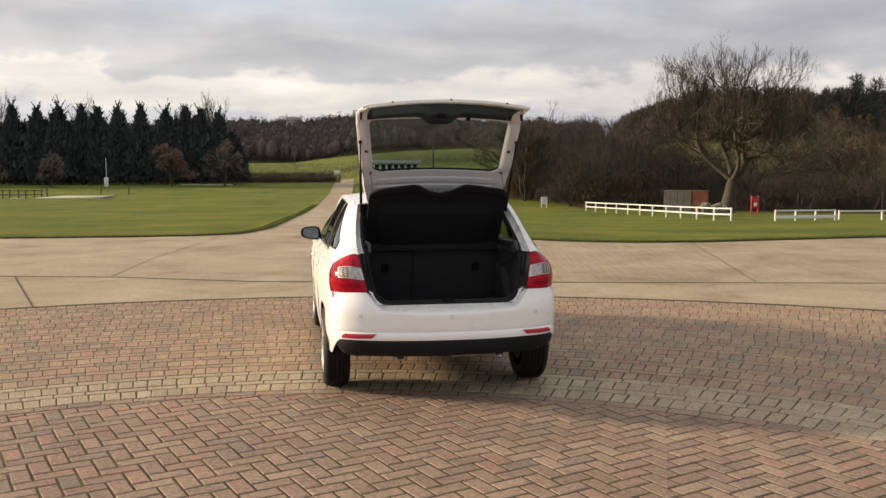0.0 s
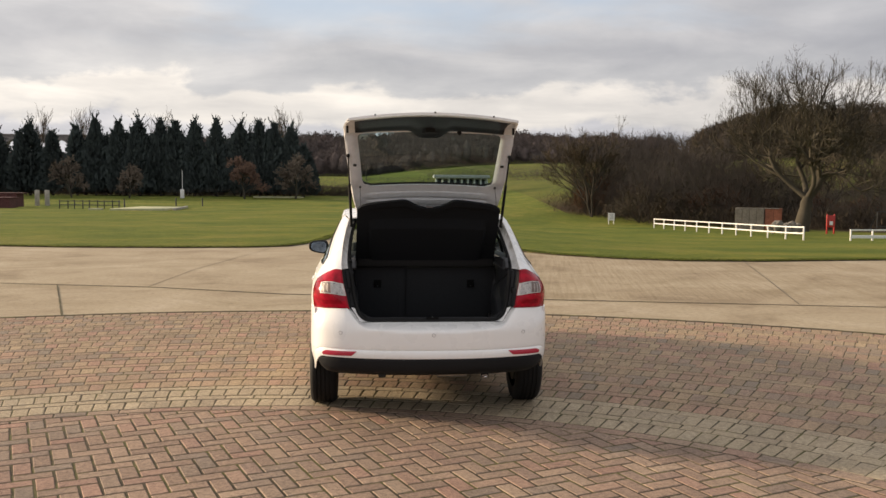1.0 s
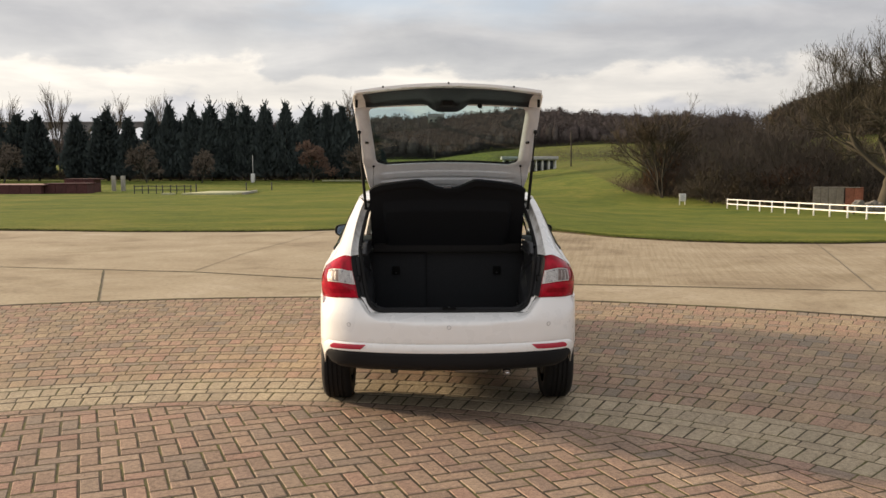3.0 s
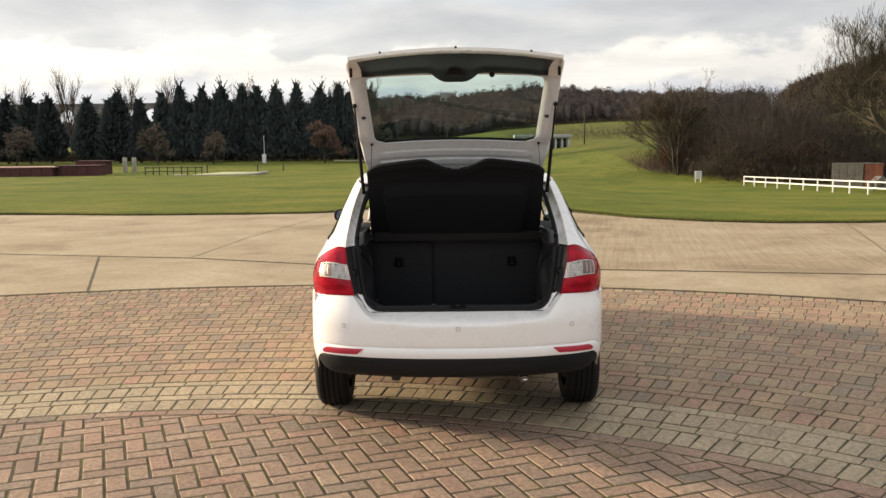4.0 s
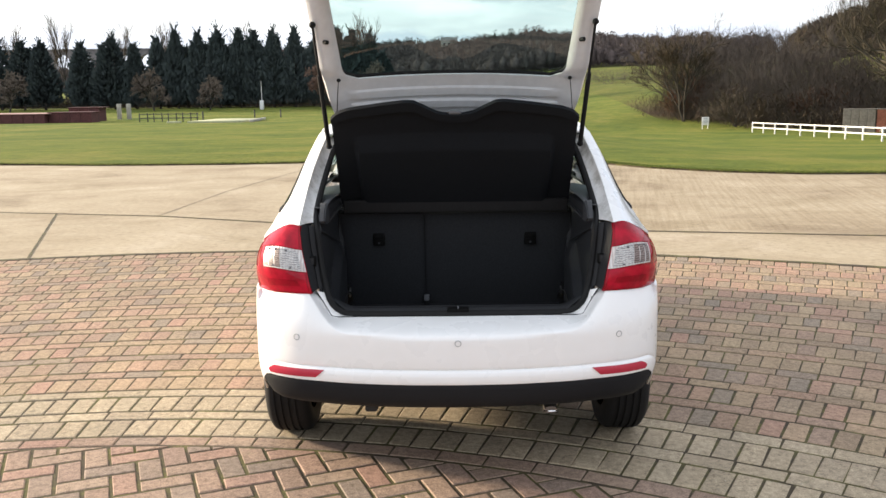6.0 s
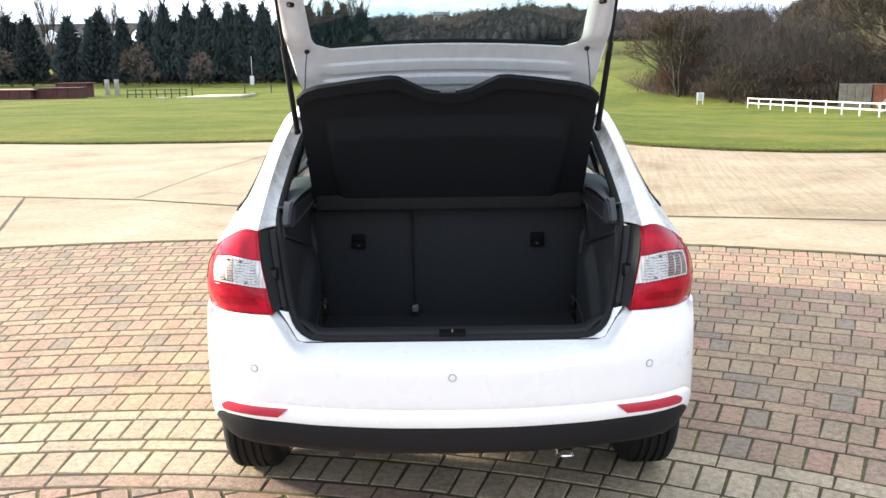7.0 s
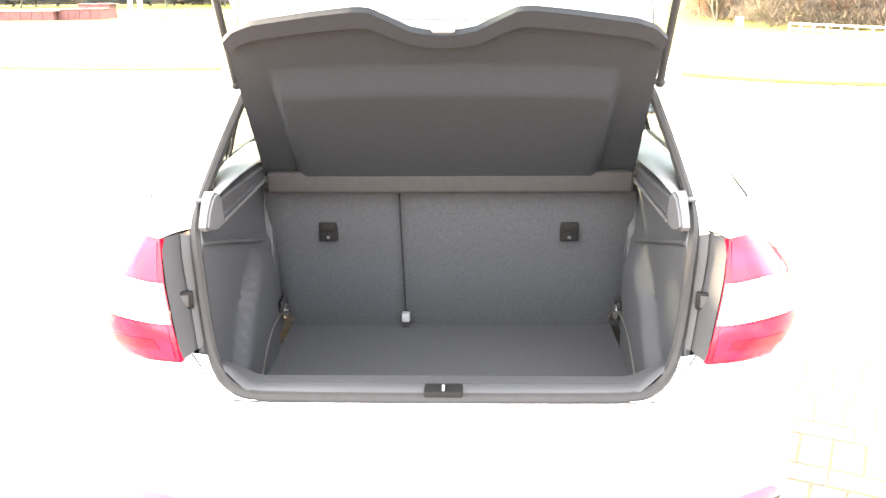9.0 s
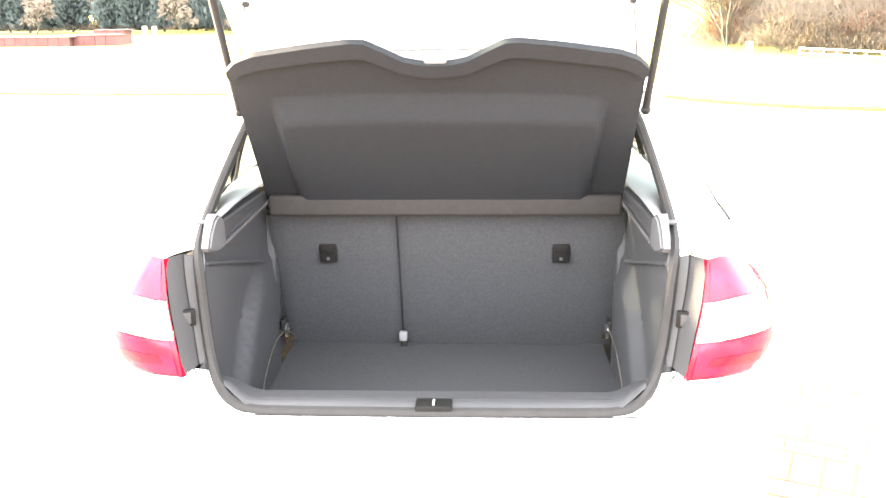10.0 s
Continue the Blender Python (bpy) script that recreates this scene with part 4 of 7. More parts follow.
def build_roof():
    edge = ROOF_REAR[:-1] + ROOF_EDGE
    rows = []
    for e in edge:
        rows.append([(e.x * f, e.y + 0.02 * (1 - f * f) * (1 if e.y > 2 else -1), e.z + 0.042 * (1 - f * f)) for f in np.linspace(-1, 1, 17)])
    part("roof", sheet(bmesh.new(), rows, 0.008, True), M_PAINT, car)
    lining = [[(x * 0.95, y, z - 0.03) for x, y, z in r] for r in rows[1:-1]]
    part("headlining", sheet(bmesh.new(), lining, 0.006), M_TRIM_PALE, car)
    bm = rod(bmesh.new(), (0, 1.12, 1.42), (0, 1.00, 1.52), 0.004, 0.002, 6)
    part("aerial", bm, M_RUBBER, car)
    # windscreen and its frame, bonnet, nose
    base = [(-0.70, 3.02, 0.985), (-0.45, 3.16, 1.0), (0, 3.22, 1.005), (0.45, 3.16, 1.0), (0.70, 3.02, 0.985)]
    top = [(e * 0.575, 2.45 + 0.03 * (1 - e * e), 1.355 + 0.042 * (1 - e * e)) for e in np.linspace(-1, 1, 13)]
    base = [tuple(p) for p in spline(base, 13)]
    rows = [[tuple(Vector(a).lerp(Vector(b), f) + Vector((0, 0.02, 0.02)) * math.sin(math.pi * f)) for a, b in zip(base, top)] for f in np.linspace(0, 1, 8)]
    ob = part("windscreen", sheet(bmesh.new(), rows, 0.005), M_GLASS_DARK, car)
    for s in (-1, 1):
        pts = [(s * 0.715, 3.04, 0.975), (s * 0.66, 2.78, 1.16), (s * 0.60, 2.50, 1.345), (s * 0.592, 2.40, 1.37)]
        part("front_pillar", tube(bmesh.new(), spline(pts, 12), 0.028, 8), M_PAINT, car)
    rows = []
    for f in np.linspace(0, 1, 14):
        y = 3.02 + 1.0 * f
        half = lerp((3.0, 3.6, 4.02), (0.775, 0.74, 0.62), y)
        zc, ze = lerp((3.0, 3.3, 3.7, 4.02), (1.0, 1.0, 0.93, 0.80), y), lerp((3.0, 3.3, 3.7, 4.02), (0.97, 0.955, 0.88, 0.765), y)
        rows.append([(half * u, y + 0.16 * (1 - u * u) * (1 if f else 1), ze + (zc - ze) * (1 - u * u)) for u in np.linspace(-1, 1, 13)])
    part("bonnet", sheet(bmesh.new(), rows, 0.006, True), M_PAINT, car)
    nose = plan_curve(0.80, 0.45, 3.2, 41)
    rows = []
    for z, k in ((0.22, 0.06), (0.32, 0.015), (0.45, 0.0), (0.6, 0.02), (0.72, 0.06), (0.79, 0.12)):
        rows.append([(x * (1 - k * 0.3), 4.30 - y - k, z) for x, y in nose])
    part("front_bumper", sheet(bmesh.new(), rows, 0.006, True), M_PAINT, car)
    part("grille", box(bmesh.new(), (0, 4.245, 0.68), (0.72, 0.06, 0.10), 0.02), M_PLASTIC, car)
    part("lower_grille", box(bmesh.new(), (0, 4.285, 0.38), (0.9, 0.05, 0.12), 0.02), M_PLASTIC, car)
    for s in (-1, 1):
        part("headlamp", box(bmesh.new(), (s * 0.60, 4.03, 0.735), (0.30, 0.26, 0.13), 0.045, Matrix.Rotation(s * -0.5, 4, "Z"), 3), M_CLEARLENS, car)


build_roof()


def build_windows():
    for s in (-1, 1):
        def at(y, f):
            """A place on the side glass: f from the belt up to the roof rail."""
            lo = Vector((side_x(y, 1.0) - 0.012, y, 1.0))
            e = min(ROOF_EDGE, key=lambda p: abs(p.y - y))
            top = Vector((e.x + 0.012, y, e.z - 0.02))
            p = lo.lerp(top, f) + Vector((0.018, 0, 0)) * math.sin(math.pi * f)
            return (s * p.x, p.y, p.z)
        def slant(y0, y1, f):
            return y0 + (y1 - y0) * f
        for name, a0, a1, b0, b1 in (("quarter_glass", 1.10, 1.13, 1.38, 1.33), ("rear_door_glass", 1.44, 1.39, 1.985, 1.975), ("front_door_glass", 2.055, 2.045, 2.98, 2.42)):
            rows = []
            for f in np.linspace(0.02, 0.97, 8):
                ya, yb = slant(a0, a1, f), slant(b0, b1, f)
                rows.append([at(y, f) for y in np.linspace(ya, yb, 8)])
            ob = part(name, sheet(bmesh.new(), rows, 0.004, s > 0), M_GLASS_DARK, car)
            rim = [at(y, 0.02) for y in np.linspace(a0, b0, 8)] + [at(slant(b0, b1, f), f) for f in np.linspace(0.1, 0.9, 6)] + [at(y, 0.97) for y in np.linspace(b1, a1, 8)] + [at(slant(a0, a1, f), f) for f in np.linspace(0.9, 0.1, 6)]
            part("window_rubber", tube(bmesh.new(), rim, 0.008, 6, True), M_RUBBER, ob)
        rows = [[at(slant(y, y - 0.05, f), f) for y in np.linspace(1.393, 1.427, 3)] for f in np.linspace(0, 1, 8)]
        part("door_frame", sheet(bmesh.new(), rows, 0.004, s > 0), M_PAINT, car)
        rows = [[at(y, f) for y in np.linspace(1.99, 2.05, 3)] for f in np.linspace(0, 1, 6)]
        part("middle_pillar", sheet(bmesh.new(), rows, 0.01, s > 0), M_PLASTIC, car)
        # roof rail
        rail = [(s * (p.x + 0.008), p.y, p.z - 0.012) for p in ROOF_EDGE]
        part("roof_rail", tube(bmesh.new(), rail, 0.02, 8), M_PAINT, car)
        # mirror
        mir = new("door_mirror")
        mir.parent = car
        tagged(mir, "black door mirror on a short arm")
        c = Vector((s * 0.895, 2.70, 1.035))
        def shell(y, grow, n=28):
            """A rounded outline, taller towards the body."""
            ring = []
            for a in np.linspace(0, 2 * math.pi, n, endpoint=False):
                u, v = (math.copysign(abs(k) ** 0.62, k) for k in (math.cos(a), math.sin(a)))
                ring.append((c.x + s * (0.092 * u * grow - 0.004), c.y + y + 0.018 * u, c.z + (0.060 - 0.012 * u) * v * grow + 0.004 * u))
            return ring
        rows = [shell(y, g) for y, g in ((-0.040, 0.88), (-0.050, 0.93), (-0.052, 0.98), (-0.040, 1.02), (-0.01, 1.0), (0.025, 0.88), (0.048, 0.62), (0.056, 0.25))]
        rows = [r + [r[0]] for r in rows]
        part("housing", sheet(bmesh.new(), rows, 0.003, s > 0), M_RUBBER, mir)
        bm = bmesh.new()
        bm.faces.new([bm.verts.new(p) for p in [(x, y + 0.16 * (z - c.z), z) for x, y, z in shell(-0.046, 0.80)]])
        bmesh.ops.solidify(bm, geom=bm.faces[:], thickness=0.004)
        part("mirror_glass", bm, M_MIRROR, mir)
        part("arm", tube(bmesh.new(), [(s * 0.76, 2.74, 0.99), (s * 0.80, 2.72, 0.995), (s * 0.85, 2.71, 1.015)], 0.026, 8), M_PLASTIC, mir)


build_windows()


def build_wheels():
    for y in WHEEL_Y:
        for s in (-1, 1):
            w = new("wheel")
            w.parent = car
            w.location = (s * 0.755, y, 0.305)
            r, half = 0.305, 0.098
            prof = [(0.20, -half + 0.012), (0.235, -half), (0.275, -half + 0.003), (0.295, -half + 0.018), (0.303, -half + 0.032)]
            # tread with four grooves
            for gx in (-0.045, -0.016, 0.016, 0.045):
                prof += [(0.305, gx - 0.006), (0.297, gx - 0.0045), (0.297, gx + 0.0045), (0.305, gx + 0.006)]
            prof += [(0.303, half - 0.032), (0.295, half - 0.018), (0.275, half - 0.003), (0.235, half), (0.20, half - 0.012)]
            rows = []
            for k in range(49):
                a = 2 * math.pi * k / 48
                rows.append([(px, rr * math.cos(a), rr * math.sin(a)) for rr, px in prof])
            tyre = part("tyre", sheet(bmesh.new(), rows), M_RUBBER, w)
            bm = bmesh.new()
            rod(bm, (s * 0.05, 0, 0), (s * 0.06, 0, 0), 0.205, seg=36)
            tube(bm, [(s * 0.085, 0.2 * math.cos(a), 0.2 * math.sin(a)) for a in np.linspace(0, 2 * math.pi, 36, endpoint=False)], 0.012, 6, True)
            for k in range(10):
                a = 2 * math.pi * k / 10
                c, q = math.cos(a), math.sin(a)
                rod(bm, (s * 0.086, 0.04 * c, 0.04 * q), (s * 0.078, 0.195 * c, 0.195 * q), 0.016, 0.011, 6)
            rod(bm, (s * 0.06, 0, 0), (s * 0.094, 0, 0), 0.05, seg=20)
            part("rim", bm, M_ALLOY, w, "silver alloy rim")
            # drum
            part("brake_drum", rod(bmesh.new(), (-s * 0.09, 0, 0), (s * 0.045, 0, 0), 0.15, seg=24), M_UNDER, w)
        for s in (-1, 1):
            # arch lining
            rows = []
            for a in np.linspace(0.0, math.pi - 0.42, 15):
                rows.append([(s * x, y + 0.345 * math.cos(a), max(0.22, 0.30 + 0.345 * math.sin(a))) for x in (0.50, 0.82)])
            part("wheel_arch_lining", sheet(bmesh.new(), rows, 0.004), M_UNDER, car)


build_wheels()


def build_under():
    bm = box(bmesh.new(), (0, 2.20, 0.345), (1.05, 3.4, 0.12), 0.03)
    part("floor_pan", bm, M_UNDER, car)
    part("rear_axle", rod(bmesh.new(), (-0.66, 0.84, 0.29), (0.66, 0.84, 0.29), 0.035, seg=12), M_UNDER, car)
    bm = box(bmesh.new(), (0.147, 0.325, 0.350), (0.23, 0.20, 0.10), 0.03, None, 4)
    part("silencer", bm, M_STEEL, car, "dull steel silencer under the bumper")
    bm = bmesh.new()
    tube(bm, spline([(0.34, 0.40, 0.345), (0.355, 0.22, 0.352), (0.36, 0.15, 0.348), (0.362, 0.125, 0.328)], 10), 0.027, 16)
    tube(bm, [(0.362 + 0.027 * math.cos(a), 0.123 - 0.024 * math.sin(a), 0.325 + 0.008 * math.sin(a)) for a in np.linspace(0, 2 * math.pi, 20, endpoint=False)], 0.004, 6, True)
    part("exhaust_tip", bm, M_CHROME, car, "chrome exhaust tip")
    part("tow_eye", box(bmesh.new(), (-0.34, 0.14, 0.355), (0.05, 0.06, 0.05), 0.01), M_UNDER, car)
    # boot well, seen from below and from outside as solid
    part("boot_well", box(bmesh.new(), (0, 0.68, 0.43), (0.98, 0.82, 0.20), 0.04), M_UNDER, car)
    part("mud_flap", box(bmesh.new(), (-0.56, 0.42, 0.36), (0.16, 0.02, 0.12), 0.006), M_UNDER, car)
    part("mud_flap", box(bmesh.new(), (0.56, 0.42, 0.36), (0.16, 0.02, 0.12), 0.006), M_UNDER, car)


build_under()


# ---- boot ----
FLOOR_Z, SEAT_Y = 0.535, 1.06


def seat_y(z):
    return SEAT_Y - (z - FLOOR_Z) * 0.34


def build_boot():
    # weather seal round the opening
    loop = [tuple(p) for p in SEAL_SIDE] + [(0.3, 0.875, 1.372), (0, 0.87, 1.38), (-0.3, 0.875, 1.372)] + mirrored([tuple(p) for p in reversed(SEAL_SIDE)])[:-1]
    part("weather_seal", tube(bmesh.new(), loop, 0.013, 8, True), M_RUBBER, car, "black rubber weather seal round the boot opening")
    # carpet floor
    bm = bmesh.new()
    rows = [[(x, y, FLOOR_Z + 0.004 * math.sin(x * 7) * math.sin(y * 9)) for x in np.linspace(-0.51, 0.51, 21)] for y in np.linspace(0.27, 1.08, 13)]
    part("boot_floor", sheet(bm, rows, -0.01, True), M_CARPET, car, "charcoal carpet boot floor")
    # sill trim, rolled from the seal down to the floor
    rows = []
    for x in np.linspace(-0.50, 0.50, 45):
        e = smoothstep(0.41, 0.505, abs(x))
        rows.append([(x, 0.170 + 0.03 * e, 0.716 + 0.05 * e), (x, 0.182 + 0.03 * e, 0.724 + 0.048 * e), (x, 0.205 + 0.02 * e, 0.726 + 0.042 * e), (x, 0.262, 0.718 + 0.036 * e), (x, 0.276, 0.702 + 0.02 * e), (x, 0.282, 0.65), (x, 0.285, FLOOR_Z - 0.01)])
    sill = part("sill_trim", sheet(bmesh.new(), rows, 0.003), M_SILL, car, "dark grey plastic sill trim")
    part("sill_groove", tube(bmesh.new(), [(-0.43, 0.207, 0.7275), (0, 0.205, 0.7275), (0.43, 0.207, 0.7275)], 0.0022, 5), M_RUBBER, sill)
    # latch pocket with its striker
    pocket = part("latch_pocket", box(bmesh.new(), (0.003, 0.178, 0.7245), (0.084, 0.046, 0.014), 0.003), M_BLACK, sill)
    part("striker", tube(bmesh.new(), [(0.003, 0.163, 0.728), (0.003, 0.164, 0.736), (0.003, 0.180, 0.736), (0.003, 0.186, 0.728)], 0.003, 8), M_TRIM_PALE, pocket, "grey steel striker loop")
    # rear seat backs, split unequally
    def back(x0, x1):
        rows = []
        for z in np.linspace(FLOOR_Z - 0.005, 1.005, 12):
            row = []
            for x in np.linspace(x0, x1, 14):
                edge = min(x - x0, x1 - x)
                row.append((x, seat_y(z) + 0.014 * (1 - smoothstep(0, 0.03, edge)) - 0.006, z))
            rows.append(row)
        return part("seat_back", sheet(bmesh.new(), rows, -0.06, True), M_CARPET, car, "charcoal carpeted back of the folding rear seat")
    left, right = back(-0.535, -0.1455), back(-0.1415, 0.54)
    for ob, x in ((left, -0.359), (right, 0.355)):
        y = seat_y(0.880) - 0.010
        hook = part("anchor_cover", box(bmesh.new(), (x, y, 0.880), (0.056, 0.012, 0.066), 0.006), M_BLACK, ob, "black child-seat anchor cover with a small symbol")
        part("anchor_cup", box(bmesh.new(), (x, y - 0.006, 0.892), (0.044, 0.01, 0.028), 0.004), M_BLACK, hook)
        part("symbol", box(bmesh.new(), (x, y - 0.0075, 0.861), (0.010, 0.003, 0.009), 0.001), M_TRIM, hook)
    # the split's piping and the belt's buckle
    part("split_piping", tube(bmesh.new(), [(-0.1435, seat_y(z) - 0.004, z) for z in np.linspace(0.56, 1.0, 8)], 0.0018, 6), M_RUBBER, left)
    bk = part("buckle", box(bmesh.new(), (-0.140, seat_y(0.57) - 0.03, 0.575), (0.026, 0.022, 0.03), 0.004), M_TRIM_PALE, left, "grey belt tongue at the foot of the seat")
    part("strap", box(bmesh.new(), (-0.140, seat_y(0.55) - 0.028, 0.55), (0.022, 0.006, 0.03), 0.002), M_RUBBER, bk)
    # side trims
    for s in (-1, 1):
        rows = []
        for z in np.linspace(FLOOR_Z - 0.01, 1.085, 30):
            # the pocket's edge leans back towards the floor
            turn = lerp((0.60, 0.655, 0.703, 0.78, 0.843, 0.885), (0.42, 0.45, 0.507, 0.561, 0.667, 0.752), z)
            row = []
            for y in np.linspace(0.17, 1.06, 34):
                ledge = lerp((0.17, 0.30, 0.79, 1.06), (1.05, 1.022, 0.890, 0.86), y)
                below = 1 - smoothstep(ledge - 0.016, ledge + 0.004, z)
                x = 0.548 - 0.010 * below
                x -= 0.034 * smoothstep(turn - 0.02, turn + 0.03, y) * below * (1 - smoothstep(0.84, 0.96, y)) * smoothstep(ledge + 0.03, ledge - 0.10, z)
                rear = lerp((0.52, 0.74, 0.80, 0.87, 0.945, 1.02, 1.09), (0.19, 0.19, 0.222, 0.25, 0.278, 0.298, 0.36), z)
                if y <= rear:
                    x = 0.520 + (x - 0.520) * smoothstep(0.70, 0.90, z)
                row.append((s * x, max(y, rear), z))
            rows.append(row)
        trim = part("side_trim", sheet(bmesh.new(), rows, -0.006, s < 0), M_TRIM, car, "dark grey moulded boot side trim")
        part("trim_ledge", tube(bmesh.new(), [(s * 0.541, 0.31, 1.022), (s * 0.536, 0.50, 0.972), (s * 0.530, 0.70, 0.918), (s * 0.526, 0.79, 0.893)], 0.0055, 8), M_TRIM, trim)
        # shelf bracket: a dark arm with a paler moulded cap at its rear end
        rows = []
        for f in (0.0, 0.02, 0.06, 0.15, 0.3, 0.5, 0.75, 1.0):
            hi, lo = 1.106 - 0.018 * f, 1.040 + 0.010 * f
            h = hi - lo
            rows.append([(s * (0.524 + dx), 0.37 + 0.55 * f, lo + h * k) for dx, k in ((0.05, 1.0), (0.012, 1.0), (0.003, 0.97), (0.0, 0.88), (0.008, 0.25), (0.003, 0.16), (0.003, 0.05), (0.010, 0.0), (0.05, 0.0))])
        bracket = part("shelf_bracket", sheet(bmesh.new(), rows, 0.004, s > 0), M_TRIM, car, "dark tapering shelf bracket")
        bm = bmesh.new()
        cap = [(0.292, 1.062), (0.300, 1.052), (0.36, 1.040), (0.415, 1.034), (0.432, 1.044), (0.408, 1.096), (0.412, 1.112), (0.385, 1.124), (0.352, 1.118), (0.318, 1.094)]
        inner = [bm.verts.new((s * 0.521, y, z)) for y, z in cap]
        outer = [bm.verts.new((s * (0.544 + 0.10 * max(0.0, y - 0.31)), y + 0.004, z)) for y, z in cap]
        bm.faces.new(inner if s > 0 else inner[::-1])
        for i in range(len(cap)):
            j = (i + 1) % len(cap)
            bm.faces.new((inner[j], inner[i], outer[i], outer[j]) if s > 0 else (inner[i], inner[j], outer[j], outer[i]))
        bmesh.ops.bevel(bm, geom=[e for e in bm.edges if e.verts[0] in inner and e.verts[1] in inner], offset=0.006, segments=2, affect="EDGES")
        part("bracket_cap", bm, M_CAP, bracket, "paler grey moulded end cap")
        part("bracket_lip", tube(bmesh.new(), [(s * 0.523, 0.43, 1.044), (s * 0.522, 0.65, 1.047), (s * 0.522, 0.90, 1.052)], 0.005, 8), M_TRIM_MID, bracket)
        # padded quarter trim beyond the bracket
        rows = []
        for y in np.linspace(0.40, 1.22, 12):
            wide = lerp((0.40, 0.5, 0.62, 0.85, 1.22), (0.018, 0.038, 0.068, 0.105, 0.13), y)
            rows.append([(s * (0.528 + wide * f), y + 0.02 * f, lerp((0.40, 0.6, 1.22), (1.108, 1.114, 1.098), y) + 0.008 * math.sin(math.pi * f) - 0.010 * f) for f in np.linspace(0, 1, 6)])
        part("quarter_trim", sheet(bmesh.new(), rows, 0.004, s > 0), M_TRIM_PALE, car, "grey trim beside the parcel shelf")
        # inner pillar lining between seal and glass
        rows = []
        for k in range(16):
            a = Vector(resample([p for p in SEAL_SIDE if p.z > 1.045], 16)[k])
            b = S[k] + Vector((-0.05, 0.07, -0.01))
            rows.append([(s * p.x, p.y, p.z) for p in (a + Vector((-0.004, 0.012, 0)), a.lerp(b, 0.5) + Vector((-0.02, 0.03, 0)), b)])
        part("pillar_lining", sheet(bmesh.new(), rows, 0.003, s > 0), M_TRIM, car)
        # lashing eyes
        eye = tube(bmesh.new(), [(s * 0.505, 0.95 + 0.02 * math.cos(a), 0.62 + 0.02 * math.sin(a)) for a in np.linspace(0, 2 * math.pi, 14, endpoint=False)], 0.004, 6, True)
        part("lashing_eye", eye, M_STEEL, trim)
        part("eye_plate", box(bmesh.new(), (s * 0.512, 0.95, 0.645), (0.012, 0.05, 0.03), 0.004), M_RUBBER, trim)
        # pillar where the wheel box meets the seat
        part("corner_trim", box(bmesh.new(), (s * 0.550, 0.97, 0.80), (0.05, 0.06, 0.44), 0.015), M_TRIM, car)
    # bulkhead strip in front of the shelf
    part("shelf_front", box(bmesh.new(), (0.003, 0.872, 1.046), (1.03, 0.072, 0.062), 0.010, None, 3), M_FRONT, car, "dark fixed front edge of the parcel shelf")
    for s in (-1, 1):
        part("shelf_hinge", rod(bmesh.new(), (s * 0.520, 0.925, 1.045), (s * 0.545, 0.925, 1.045), 0.012, seg=12), M_STEEL, car)
    # rear bench behind the carpeted backs
    part("rear_bench", box(bmesh.new(), (0, 1.40, 0.48), (1.30, 0.55, 0.26), 0.08, None, 4), M_TRIM, car)
    part("bench_back", box(bmesh.new(), (0, 1.16, 0.78), (1.28, 0.10, 0.46), 0.05, None, 4), M_TRIM, car)
    for s in (-1, 1):
        part("front_seat", box(bmesh.new(), (s * 0.36, 2.25, 0.80), (0.48, 0.16, 0.62), 0.07, Matrix.Rotation(-0.22, 4, "X"), 4), M_TRIM, car)
        part("headrest", box(bmesh.new(), (s * 0.36, 2.14, 1.20), (0.26, 0.09, 0.18), 0.04, Matrix.Rotation(-0.15, 4, "X"), 4), M_TRIM, car)
        part("headrest", box(bmesh.new(), (s * 0.34, 1.12, 1.085), (0.24, 0.09, 0.12), 0.04, None, 4), M_TRIM, car)
    part("dashboard", box(bmesh.new(), (0, 2.95, 0.90), (1.36, 0.34, 0.20), 0.06, None, 3), M_TRIM, car)


build_boot()


def build_shelf():
    """The parcel shelf, pulled up by its cords: hinge edge low, wavy rear edge high."""
    def rear_z(x):
        a = abs(x)
        return lerp((0, 0.035, 0.075, 0.13, 0.165, 0.20, 0.30, 0.44, 0.485, 0.515), (0.004, 0.006, 0.016, 0.052, 0.074, 0.077, 0.063, 0.037, 0.017, -0.016), a)
    def at(u, v, up=0.0):
        half = 0.525 - 0.012 * v
        x = u * half
        y, z = 0.925 - 0.400 * v, 1.062 + 0.440 * v
        n = Vector((0, -0.70, -0.715))
        k = smoothstep(0.80, 1.0, v)
        p = Vector((x, y, z)) + Vector((0, -0.66, 0.75)) * rear_z(x) * k + n * up
        return tuple(p)
    us, vs = np.linspace(-1, 1, 81), np.linspace(0, 1, 61)
    def relief(u, v):
        """A proud padded field with a soft shoulder, and a rolled lip at the rear edge."""
        top = 0.80 - 0.05 * abs(u) ** 3
        field = smoothstep(0.80, 0.755, abs(u) - 0.03 * v) * lerp((top - 0.13, top - 0.115, top), (1.0, 0.93, 0.0), v)
        lip = 0.022 * smoothstep(0.925, 0.95, v)
        return 0.016 + 0.030 * field + lip
    rows = [[at(u, v, relief(u, v)) for u in us] for v in vs]
    bm = sheet(bmesh.new(), rows, 0.018, True)
    shelf = part("parcel_shelf", bm, M_SHELF, car, "raised dark felt parcel shelf with a wavy rear edge")
    part("shelf_grip", box(bmesh.new(), at(0, 1.006, 0.040), (0.056, 0.022, 0.018), 0.008, None, 3), M_TRIM_PALE, shelf, "pale grip at the shelf's edge")
    return at


SHELF_AT = build_shelf()


